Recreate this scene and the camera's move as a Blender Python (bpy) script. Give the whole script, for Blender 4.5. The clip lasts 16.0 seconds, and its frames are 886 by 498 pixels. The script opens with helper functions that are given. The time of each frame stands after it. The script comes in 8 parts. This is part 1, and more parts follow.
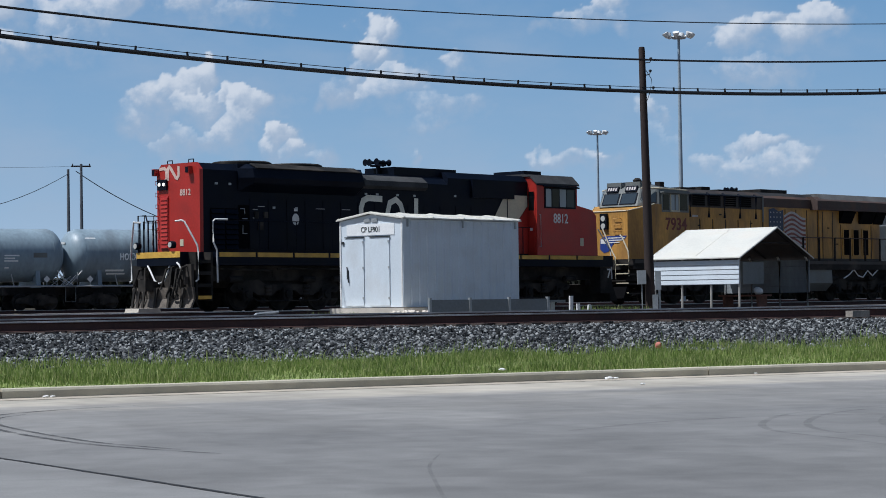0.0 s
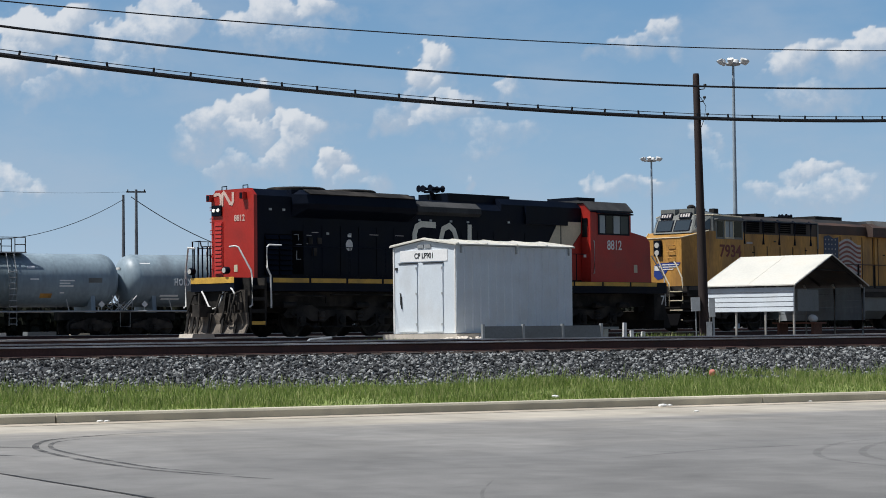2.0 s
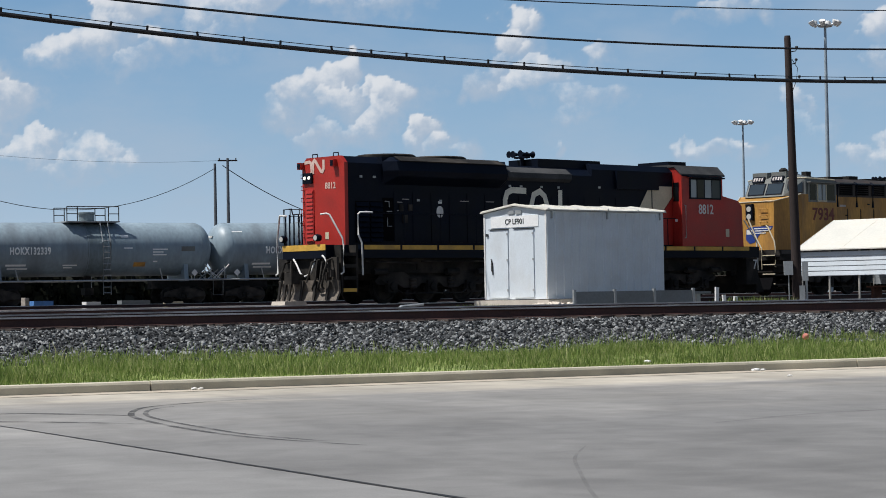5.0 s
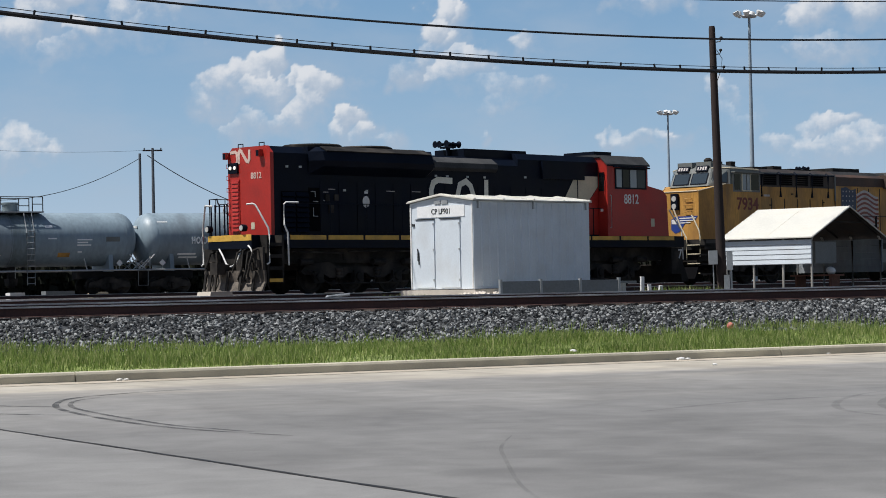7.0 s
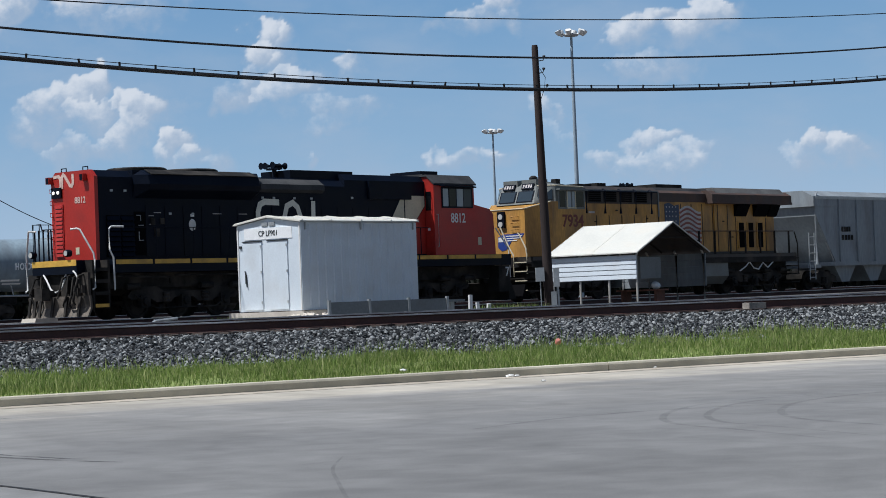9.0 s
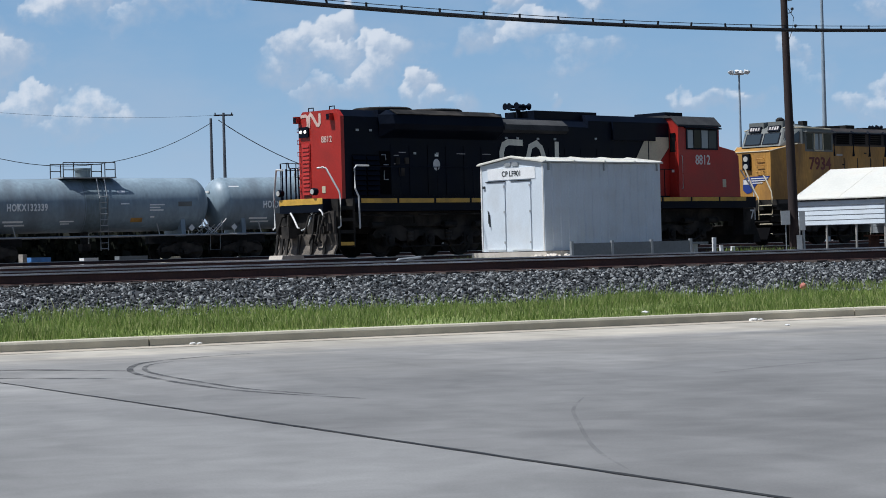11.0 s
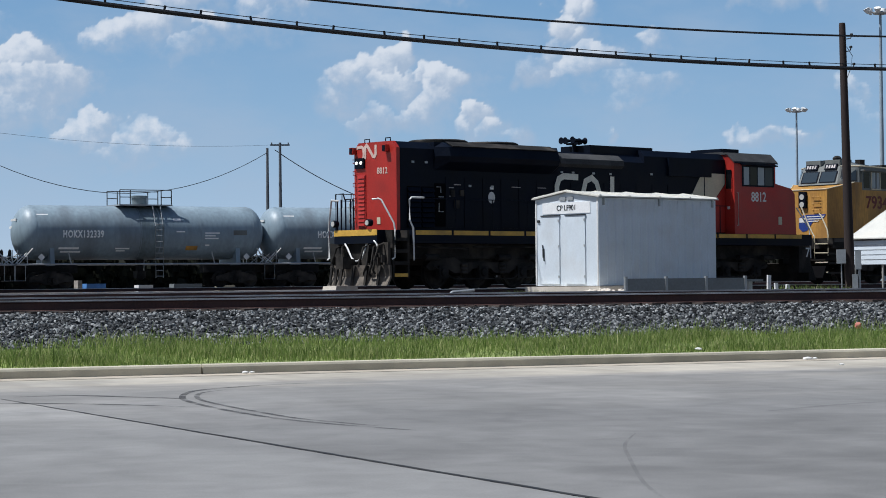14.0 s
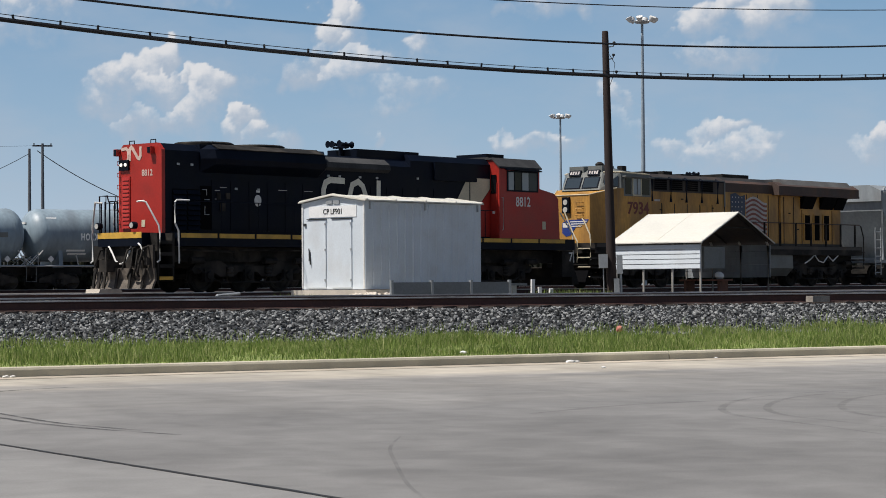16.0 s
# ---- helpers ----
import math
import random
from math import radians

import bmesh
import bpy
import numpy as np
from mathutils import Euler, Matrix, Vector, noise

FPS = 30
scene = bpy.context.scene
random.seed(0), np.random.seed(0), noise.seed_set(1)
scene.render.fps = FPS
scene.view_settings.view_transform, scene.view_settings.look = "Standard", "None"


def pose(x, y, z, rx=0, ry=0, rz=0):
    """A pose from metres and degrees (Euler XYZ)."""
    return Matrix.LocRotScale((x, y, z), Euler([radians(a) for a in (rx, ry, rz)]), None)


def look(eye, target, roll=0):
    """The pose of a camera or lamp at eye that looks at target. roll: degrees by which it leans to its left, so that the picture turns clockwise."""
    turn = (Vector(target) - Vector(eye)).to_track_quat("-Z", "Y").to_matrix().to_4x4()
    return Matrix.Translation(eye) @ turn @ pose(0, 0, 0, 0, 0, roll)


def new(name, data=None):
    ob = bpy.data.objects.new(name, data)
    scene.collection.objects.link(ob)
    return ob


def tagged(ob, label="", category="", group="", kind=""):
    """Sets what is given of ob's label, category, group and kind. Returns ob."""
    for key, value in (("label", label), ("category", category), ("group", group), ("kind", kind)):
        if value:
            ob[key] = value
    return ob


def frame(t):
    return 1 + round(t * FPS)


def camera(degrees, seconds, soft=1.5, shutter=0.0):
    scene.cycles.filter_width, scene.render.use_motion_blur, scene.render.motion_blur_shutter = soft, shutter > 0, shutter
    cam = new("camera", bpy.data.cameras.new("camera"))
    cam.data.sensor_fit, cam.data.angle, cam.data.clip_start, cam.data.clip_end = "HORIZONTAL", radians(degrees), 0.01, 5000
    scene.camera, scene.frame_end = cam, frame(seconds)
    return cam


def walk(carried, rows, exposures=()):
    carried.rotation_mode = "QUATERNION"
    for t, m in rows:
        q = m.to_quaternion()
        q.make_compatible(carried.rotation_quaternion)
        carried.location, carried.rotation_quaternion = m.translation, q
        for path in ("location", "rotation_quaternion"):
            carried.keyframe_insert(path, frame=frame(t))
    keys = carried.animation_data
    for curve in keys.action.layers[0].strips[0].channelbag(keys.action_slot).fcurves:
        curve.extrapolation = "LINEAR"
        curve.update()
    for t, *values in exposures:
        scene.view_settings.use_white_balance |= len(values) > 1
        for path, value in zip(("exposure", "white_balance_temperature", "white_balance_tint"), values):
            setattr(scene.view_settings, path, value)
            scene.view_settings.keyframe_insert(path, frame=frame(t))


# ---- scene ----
# ---- camera ----
EYE = 1.28
cam = camera(23.93, 16.0, soft=0.9)
ROWS = [  # seconds, yaw, pitch, roll
    (0.0, 0.000, 1.394, -0.750),
    (0.5, -0.099, 1.604, -0.757),
    (1.0, 0.227, 1.857, -0.637),
    (1.5, 0.739, 2.016, -0.555),
    (2.0, 1.457, 2.130, -0.545),
    (2.5, 2.302, 2.123, -0.713),
    (3.0, 3.065, 1.999, -0.881),
    (3.5, 3.574, 1.800, -1.037),
    (4.0, 3.847, 1.621, -1.084),
    (4.5, 3.975, 1.464, -1.063),
    (5.0, 3.957, 1.233, -0.951),
    (5.5, 3.777, 0.999, -0.825),
    (6.0, 3.420, 0.835, -0.760),
    (6.5, 2.870, 0.815, -0.834),
    (7.0, 1.938, 0.922, -1.075),
    (7.5, 0.494, 1.156, -1.439),
    (8.0, -1.363, 1.439, -1.924),
    (8.2, -2.104, 1.488, -2.078),
    (8.5, -2.851, 1.488, -2.161),
    (8.8, -2.957, 1.422, -2.184),
    (9.1, -2.550, 1.306, -2.159),
    (9.5, -1.430, 1.097, -2.068),
    (9.9, 0.069, 0.858, -1.936),
    (10.3, 1.643, 0.624, -1.790),
    (10.5, 2.398, 0.404, -1.643),
    (11.0, 3.885, -0.062, -1.472),
    (11.5, 4.988, -0.352, -1.385),
    (12.0, 6.174, -0.317, -1.210),
    (12.5, 7.396, -0.102, -1.050),
    (13.0, 7.957, 0.265, -0.870),
    (13.5, 7.247, 0.590, -0.665),
    (14.0, 5.356, 0.858, -0.510),
    (14.5, 3.018, 1.047, -0.427),
    (15.0, 0.997, 1.118, -0.413),
    (15.5, -0.291, 1.064, -0.372),
    (16.0, -1.046, 0.907, -0.363),
]

EXPOSURES = [(0.0, -0.10, 5800, 10), (0.6, -0.08, 5850, 10), (1.3, 0.03, 6250, 10), (7.6, 0.05, 6350, 11), (8.4, 0.0, 6000, 10), (10.3, -0.04, 5900, 10), (11.2, 0.03, 5900, 10), (13.5, 0.02, 5900, 10), (14.8, 0.04, 6250, 11), (16.0, 0.04, 6600, 12)]
walk(cam, [(t, pose(0, 0, EYE, 90 + p, -r, y)) for t, y, p, r in ROWS], EXPOSURES)

# ---- light ----
SUN_EL, SUN_WAY = 61.0, Vector((-0.955, -0.295, 0.0)).normalized()
world = bpy.data.worlds.new("sky")
scene.world = world
world.use_nodes = True
wn = world.node_tree
sky = wn.nodes.new("ShaderNodeTexSky")
sky.sky_type, sky.sun_disc = "NISHITA", False
sky.sun_elevation, sky.sun_rotation = radians(SUN_EL), math.atan2(SUN_WAY.x, SUN_WAY.y)
wn.links.new(sky.outputs[0], wn.nodes["Background"].inputs[0])
wn.nodes["Background"].inputs[1].default_value = 0.058
sun_data = bpy.data.lights.new("sun", "SUN")
sun_data.energy, sun_data.angle, sun_data.color = 4.9, radians(0.6), (1.0, 0.96, 0.89)
sun = new("sun", sun_data)
ce, se = math.cos(radians(SUN_EL)), math.sin(radians(SUN_EL))
sun.matrix_world = look((SUN_WAY.x * 60 * ce, SUN_WAY.y * 60 * ce, 60 * se), (0, 0, 0))


# ---- materials ----
MATS = {}


def mat(name, color, rough=0.6, metal=0.0, vary=0.15, scale=3.0, grain=40.0, bump=0.0, dirt=None, dirt_amount=0.4, dirt_scale=1.2, piece=0.0, emit=None, spec=0.5, streak=1.0):
    """A surface with grain at two scales, patches of dirt and relief."""
    if name in MATS:
        return MATS[name]
    m = bpy.data.materials.new(name)
    m.use_nodes = True
    nt = m.node_tree
    N, L = nt.nodes, nt.links
    bsdf = N["Principled BSDF"]
    co = N.new("ShaderNodeTexCoord")
    mp = N.new("ShaderNodeMapping")
    mp.inputs["Scale"].default_value = (1, 1, 1 / streak)
    L.new(co.outputs["Object"], mp.inputs[0])

    def fbm(s, detail=5.0, src=mp.outputs[0]):
        n = N.new("ShaderNodeTexNoise")
        n.inputs["Scale"].default_value, n.inputs["Detail"].default_value = s, detail
        L.new(src, n.inputs["Vector"])
        return n.outputs[0]

    def ramp(src, a, b, lo=0.0, hi=1.0):
        r = N.new("ShaderNodeMapRange")
        r.inputs[1].default_value, r.inputs[2].default_value, r.inputs[3].default_value, r.inputs[4].default_value = a, b, lo, hi
        L.new(src, r.inputs[0])
        return r.outputs[0]

    def mix(fac, a, b, kind="MIX"):
        x = N.new("ShaderNodeMix")
        x.data_type, x.blend_type = "RGBA", kind
        for sock, v in ((x.inputs[0], fac), (x.inputs[6], a), (x.inputs[7], b)):
            if isinstance(v, (int, float)):
                sock.default_value = v
            elif isinstance(v, tuple):
                sock.default_value = (*v[:3], 1)
            else:
                L.new(v, sock)
        return x.outputs[2]

    big, small = fbm(scale), fbm(grain)
    tone = N.new("ShaderNodeMath")
    tone.operation = "MULTIPLY"
    L.new(ramp(big, 0.3, 0.7, 1 - vary, 1 + vary), tone.inputs[0])
    L.new(ramp(small, 0.3, 0.7, 1 - vary * 0.7, 1 + vary * 0.7), tone.inputs[1])
    grey = N.new("ShaderNodeCombineColor")
    for i in range(3):
        L.new(tone.outputs[0], grey.inputs[i])
    col = mix(1.0, tuple(color), grey.outputs[0], "MULTIPLY")
    if piece:
        info = N.new("ShaderNodeObjectInfo")
        g2 = N.new("ShaderNodeCombineColor")
        o = ramp(info.outputs["Random"], 0, 1, 1 - piece, 1 + piece)
        for i in range(3):
            L.new(o, g2.inputs[i])
        col = mix(1.0, col, g2.outputs[0], "MULTIPLY")
    if dirt:
        f = ramp(fbm(dirt_scale, 8.0), 0.48, 0.68, 0.0, dirt_amount)
        col = mix(f, col, tuple(dirt))
    L.new(col, bsdf.inputs["Base Color"])
    L.new(ramp(big, 0.3, 0.7, max(rough - 0.12, 0.03), min(rough + 0.12, 1)), bsdf.inputs["Roughness"])
    bsdf.inputs["Metallic"].default_value = metal
    bsdf.inputs["Specular IOR Level"].default_value = spec
    if bump:
        b = N.new("ShaderNodeBump")
        b.inputs["Strength"].default_value, b.inputs["Distance"].default_value = 0.6, bump
        L.new(small, b.inputs["Height"])
        L.new(b.outputs[0], bsdf.inputs["Normal"])
    if emit:
        bsdf.inputs["Emission Color"].default_value = (*emit[:3], 1)
        bsdf.inputs["Emission Strength"].default_value = emit[3]
    MATS[name] = m
    return m


def glass(name, color, rough=0.04):
    if name in MATS:
        return MATS[name]
    m = bpy.data.materials.new(name)
    m.use_nodes = True
    b = m.node_tree.nodes["Principled BSDF"]
    b.inputs["Base Color"].default_value, b.inputs["Roughness"].default_value = (*color, 1), rough
    b.inputs["Specular IOR Level"].default_value = 0.32
    b.inputs["Coat Weight"].default_value = 0.0
    MATS[name] = m
    return m


def concrete(name, color, marks=0.0):
    """Worn concrete: broad cloudy stains, fine grain, faint long tyre sweeps, hairline cracks."""
    m = bpy.data.materials.new(name)
    m.use_nodes = True
    nt = m.node_tree
    N, L = nt.nodes, nt.links
    b = N["Principled BSDF"]
    co = N.new("ShaderNodeTexCoord")

    def noise_at(scale, detail, stretch=(1, 1, 1), turn=0.0, rough=0.55, warp=0.0):
        mp = N.new("ShaderNodeMapping")
        mp.inputs["Scale"].default_value, mp.inputs["Rotation"].default_value = stretch, (0, 0, radians(turn))
        L.new(co.outputs["Object"], mp.inputs[0])
        n = N.new("ShaderNodeTexNoise")
        n.inputs["Scale"].default_value, n.inputs["Detail"].default_value, n.inputs["Roughness"].default_value = scale, detail, rough
        n.inputs["Distortion"].default_value = warp
        L.new(mp.outputs[0], n.inputs["Vector"])
        return n.outputs[0]

    def rng(src, a, c, lo, hi):
        r = N.new("ShaderNodeMapRange")
        for i, v in enumerate((a, c, lo, hi)):
            r.inputs[i + 1].default_value = v
        L.new(src, r.inputs[0])
        return r.outputs[0]

    def mul(a, c):
        x = N.new("ShaderNodeMath")
        x.operation = "MULTIPLY"
        L.new(a, x.inputs[0])
        L.new(c, x.inputs[1])
        return x.outputs[0]

    fine = noise_at(55, 4)
    tone = mul(rng(noise_at(0.35, 6, warp=0.6), 0.3, 0.7, 0.80, 1.18), rng(noise_at(2.0, 7, warp=0.5), 0.3, 0.7, 0.87, 1.12))
    tone = mul(tone, rng(fine, 0.25, 0.75, 0.9, 1.1))
    if marks:
        tone = mul(tone, rng(noise_at(0.5, 3, (1.3, 0.22, 1), 12, warp=1.0), 0.5, 0.72, 1.0, 1 - marks))
        tone = mul(tone, rng(noise_at(0.42, 3, (1.5, 0.2, 1), -38, warp=1.6), 0.5, 0.75, 1.0, 1 - marks))
    warm = None
    if marks:
        # pale dust washed down along the kerb, with a ragged edge
        sep = N.new("ShaderNodeSeparateXYZ")
        L.new(co.outputs["Object"], sep.inputs[0])
        add = N.new("ShaderNodeMath")
        add.operation = "ADD"
        L.new(sep.outputs[1], add.inputs[0])
        L.new(rng(noise_at(0.4, 6, (0.3, 1.0, 1), 6, warp=0.8), 0.25, 0.75, -3.0, 3.0), add.inputs[1])
        edge = N.new("ShaderNodeMath")
        edge.operation = "ADD"
        L.new(rng(add.outputs[0], -10.0, -1.0, 0.0, 0.42), edge.inputs[0])
        L.new(rng(add.outputs[0], -4.6, -1.6, 0.0, 0.58), edge.inputs[1])
        warm = edge.outputs[0]
        tone = mul(tone, rng(warm, 0.0, 1.0, 0.95, 2.15))
    g = N.new("ShaderNodeCombineColor")
    for i in range(3):
        L.new(tone if i == 0 or warm is None else mul(tone, rng(warm, 0.0, 1.0, 1.0, (1.0, 0.93, 0.80)[i])), g.inputs[i])
    x = N.new("ShaderNodeMix")
    x.data_type, x.blend_type = "RGBA", "MULTIPLY"
    x.inputs[0].default_value, x.inputs[6].default_value = 1.0, (*color, 1)
    L.new(g.outputs[0], x.inputs[7])
    L.new(x.outputs[2], b.inputs["Base Color"])
    b.inputs["Roughness"].default_value = 0.78
    b.inputs["Specular IOR Level"].default_value = 0.35
    bp = N.new("ShaderNodeBump")
    bp.inputs["Strength"].default_value, bp.inputs["Distance"].default_value = 0.4, 0.004
    L.new(fine, bp.inputs["Height"])
    L.new(bp.outputs[0], b.inputs["Normal"])
    MATS[name] = m
    return m


PALE_CONCRETE = concrete("pale_road_concrete", (0.235, 0.232, 0.226), 0.10)
CONCRETE = concrete("road_concrete", (0.198, 0.195, 0.190), 0.11)
KERB = concrete("kerb_concrete", (0.49, 0.455, 0.36))
GUTTER = concrete("gutter_concrete", (0.43, 0.38, 0.305))
PAD = concrete("pad_concrete", (0.62, 0.56, 0.48))
SOIL = mat("yard_soil", (0.085, 0.076, 0.071), 0.95, vary=0.35, scale=0.6, grain=14, bump=0.02, dirt=(0.19, 0.17, 0.155))
BED = mat("ballast_bed", (0.03, 0.033, 0.037), 0.95, vary=0.3, scale=2, grain=25, bump=0.02)
GRASS_SOIL = mat("grass_soil", (0.20, 0.25, 0.07), 0.95, vary=0.3, scale=1.2, grain=20)
PLOUGH = mat("plough_steel", (0.16, 0.135, 0.11), 0.75, 0.2, vary=0.4, scale=3, grain=20, dirt=(0.04, 0.035, 0.03), dirt_amount=0.7)
RUST = mat("rail_rust", (0.078, 0.038, 0.033), 0.75, 0.1, vary=0.3, scale=2, grain=25, dirt=(0.13, 0.065, 0.052))
# pale base and near-white patches hold the sky's gleam on the worn heads
RAILTOP = mat("rail_head_steel", (0.48, 0.45, 0.43), 0.42, 0.0, vary=0.25, scale=1.5, grain=30, dirt=(0.92, 0.90, 0.86), dirt_amount=1.0, dirt_scale=0.7)
BENCH_WOOD = mat("stained_bench_wood", (0.17, 0.075, 0.05), 0.8, vary=0.3, scale=4, grain=30)
TIE = mat("tie_wood", (0.06, 0.045, 0.038), 0.9, vary=0.35, scale=4, grain=30, piece=0.3)
SHED_WHITE = mat("shed_white_paint", (0.67, 0.735, 0.79), 0.5, vary=0.05, scale=1.5, grain=20, dirt=(0.5, 0.48, 0.45), dirt_amount=0.25)
BLACK = mat("black_paint", (0.0032, 0.0060, 0.0140), 0.45, vary=0.25, scale=1.2, grain=16, dirt=(0.008, 0.0105, 0.017), dirt_amount=0.4, dirt_scale=0.8, spec=0.11)
GRIME = mat("running_gear_grime", (0.022, 0.021, 0.020), 0.75, 0.1, vary=0.4, scale=4, grain=30, dirt=(0.095, 0.082, 0.070), dirt_amount=0.65, spec=0.15)
CN_RED = mat("red_paint", (0.40, 0.025, 0.017), 0.42, vary=0.12, scale=1.3, grain=14, dirt=(0.15, 0.022, 0.02), dirt_amount=0.45, dirt_scale=0.7)
YELLOW = mat("yellow_paint", (0.64, 0.38, 0.06), 0.5, vary=0.15, scale=3, grain=25, dirt=(0.2, 0.13, 0.05), dirt_amount=0.5)
UP_YELLOW = mat("armour_yellow_paint", (0.50, 0.262, 0.056), 0.5, vary=0.22, scale=1.2, grain=14, dirt=(0.13, 0.070, 0.032), dirt_amount=0.75, dirt_scale=0.9, streak=3.5)
UP_GREY = mat("harbour_grey_paint", (0.155, 0.168, 0.162), 0.5, vary=0.15, scale=1.5, grain=18, dirt=(0.12, 0.11, 0.1), dirt_amount=0.5)
UP_BROWN = mat("rusty_roof_paint", (0.065, 0.042, 0.034), 0.65, vary=0.25, scale=1.5, grain=18, dirt=(0.12, 0.06, 0.035), dirt_amount=0.6)
WHITE = mat("white_paint", (0.75, 0.75, 0.73), 0.5, vary=0.1, scale=4, grain=30, dirt=(0.4, 0.37, 0.33), dirt_amount=0.3)
LOGO_WHITE = mat("chalky_logo_paint", (0.80, 0.78, 0.66), 0.55, vary=0.1, scale=1.5, grain=18)
CREAM = mat("cream_paint", (0.58, 0.52, 0.38), 0.5, vary=0.1, scale=1.5, grain=18)
TANK_GREY = mat("tank_grey_paint", (0.25, 0.325, 0.38), 0.5, vary=0.16, scale=0.7, grain=6, dirt=(0.10, 0.10, 0.10), dirt_amount=0.5, dirt_scale=0.5, streak=3.0)
TANK_STAIN = mat("tank_stained_paint", (0.17, 0.22, 0.245), 0.6, vary=0.25, scale=0.9, grain=6, dirt=(0.05, 0.05, 0.05), dirt_amount=0.5, streak=3.0)
TANK_CREAM = mat("tank_cream_paint", (0.84, 0.77, 0.63), 0.45, vary=0.06, scale=0.9, grain=8, dirt=(0.55, 0.46, 0.33), dirt_amount=0.25, streak=3.0)
NAVY = mat("navy_paint", (0.012, 0.016, 0.05), 0.45, vary=0.2, scale=1, grain=10)
HOPPER_GREY = mat("hopper_grey_paint", (0.27, 0.30, 0.32), 0.55, vary=0.15, scale=0.7, grain=8, dirt=(0.12, 0.11, 0.1), streak=3.0)
WIN = glass("dark_window", (0.004, 0.005, 0.007))
# pale base colour stands in for bright sky seen through a cab
WIN_LIT = glass("pale_window", (0.34, 0.39, 0.43))
MAST_GREY = mat("mast_grey_paint", (0.30, 0.37, 0.43), 0.6, vary=0.12, scale=2, grain=20)
# blue-grey base colour holds the sky's reflection in the pane
WIN_BLUE = glass("blue_grey_window", (0.035, 0.05, 0.065))
GALV = mat("galvanised_steel", (0.42, 0.44, 0.45), 0.45, 0.5, vary=0.15, scale=3, grain=30)
BARRIER = mat("grey_barrier_paint", (0.20, 0.22, 0.225), 0.55, vary=0.15, scale=1.2, grain=20, dirt=(0.12, 0.12, 0.11))
POLE_WOOD = mat("creosote_pole_wood", (0.030, 0.019, 0.017), 0.85, vary=0.35, scale=3, grain=40, bump=0.01, streak=8.0)
FAR_WOOD = mat("weathered_grey_wood", (0.13, 0.145, 0.165), 0.85, vary=0.2, scale=3, grain=30, streak=8.0)
CABLE = mat("cable_rubber", (0.012, 0.012, 0.014), 0.6, vary=0.1)
TIN_ROOF = mat("tin_roof_white", (0.66, 0.65, 0.59), 0.45, vary=0.07, scale=1.2, grain=12, dirt=(0.55, 0.5, 0.42), dirt_amount=0.35)
FRAME_TUBE = mat("shelter_tube", (0.46, 0.44, 0.40), 0.5, 0.3, vary=0.15)
LAMP_LIT = mat("lit_headlight", (0.9, 0.88, 0.8), 0.2, emit=(1, 0.95, 0.8, 0.7))
LENS = glass("lamp_lens", (0.5, 0.5, 0.48))
TAN = mat("tan_car_paint", (0.44, 0.385, 0.295), 0.3, 0.0, vary=0.04, scale=2, grain=60)
TRIM = mat("black_plastic_trim", (0.022, 0.025, 0.028), 0.6, vary=0.15, scale=6, grain=60)
HARDTOP = mat("black_hardtop", (0.008, 0.012, 0.018), 0.45, vary=0.12, scale=5, grain=60)
RUBBER = mat("tyre_rubber", (0.030, 0.030, 0.032), 0.85, vary=0.25, scale=8, grain=60, dirt=(0.06, 0.055, 0.05), dirt_amount=0.3)
ALLOY = mat("machined_alloy", (0.55, 0.55, 0.56), 0.3, 0.9, vary=0.1)
RIM_BLACK = mat("rim_black", (0.015, 0.015, 0.017), 0.35, 0.3, vary=0.1)
TAIL_RED = mat("tail_lamp_red", (0.085, 0.006, 0.009), 0.2, vary=0.05)
LOGO_BLUE = mat("blue_decal", (0.02, 0.05, 0.25), 0.4, vary=0.05)
FADED_BLUE = mat("faded_blue_decal", (0.025, 0.045, 0.095), 0.5, vary=0.2)
FADED_RED = mat("faded_red_decal", (0.24, 0.07, 0.055), 0.5, vary=0.2)
FADED_WHITE = mat("faded_white_decal", (0.46, 0.43, 0.42), 0.5, vary=0.2)
# grimy hood band; also the dark colour for shade inside the shelter
BAND = mat("grimy_dark_band", (0.042, 0.036, 0.033), 0.6, vary=0.25, scale=1.5, grain=18, dirt=(0.11, 0.065, 0.035))
FADED_LOGO = mat("faded_logo_paint", (0.62, 0.46, 0.40), 0.5, vary=0.12, scale=4, grain=25)
MARK_WHITE = mat("stencil_white_paint", (0.86, 0.87, 0.87), 0.5, vary=0.06, scale=4, grain=25)
# near-black that holds the shade of openings; also colours the yellow locomotive's plough
VOID = mat("sooty_opening", (0.004, 0.004, 0.005), 0.9, vary=0.2, spec=0.05)
ROOF_SOOT = mat("sooty_grey_roof", (0.05, 0.052, 0.055), 0.8, vary=0.25, scale=1.5, grain=15, dirt=(0.10, 0.10, 0.10), dirt_amount=0.4, spec=0.2)
JOINT_DARK = mat("joint_sealant", (0.022, 0.021, 0.020), 0.7, vary=0.3, scale=2, grain=15)
OLD_BLOCK = mat("old_block_concrete", (0.30, 0.27, 0.235), 0.9, vary=0.25, scale=5, grain=30)
NUMBER_RED = mat("dark_red_number", (0.15, 0.022, 0.016), 0.45, vary=0.08)
DECAL_RED = mat("red_decal", (0.45, 0.03, 0.03), 0.45, vary=0.08)
ORANGE = mat("orange_plastic", (0.60, 0.22, 0.17), 0.5, vary=0.05)


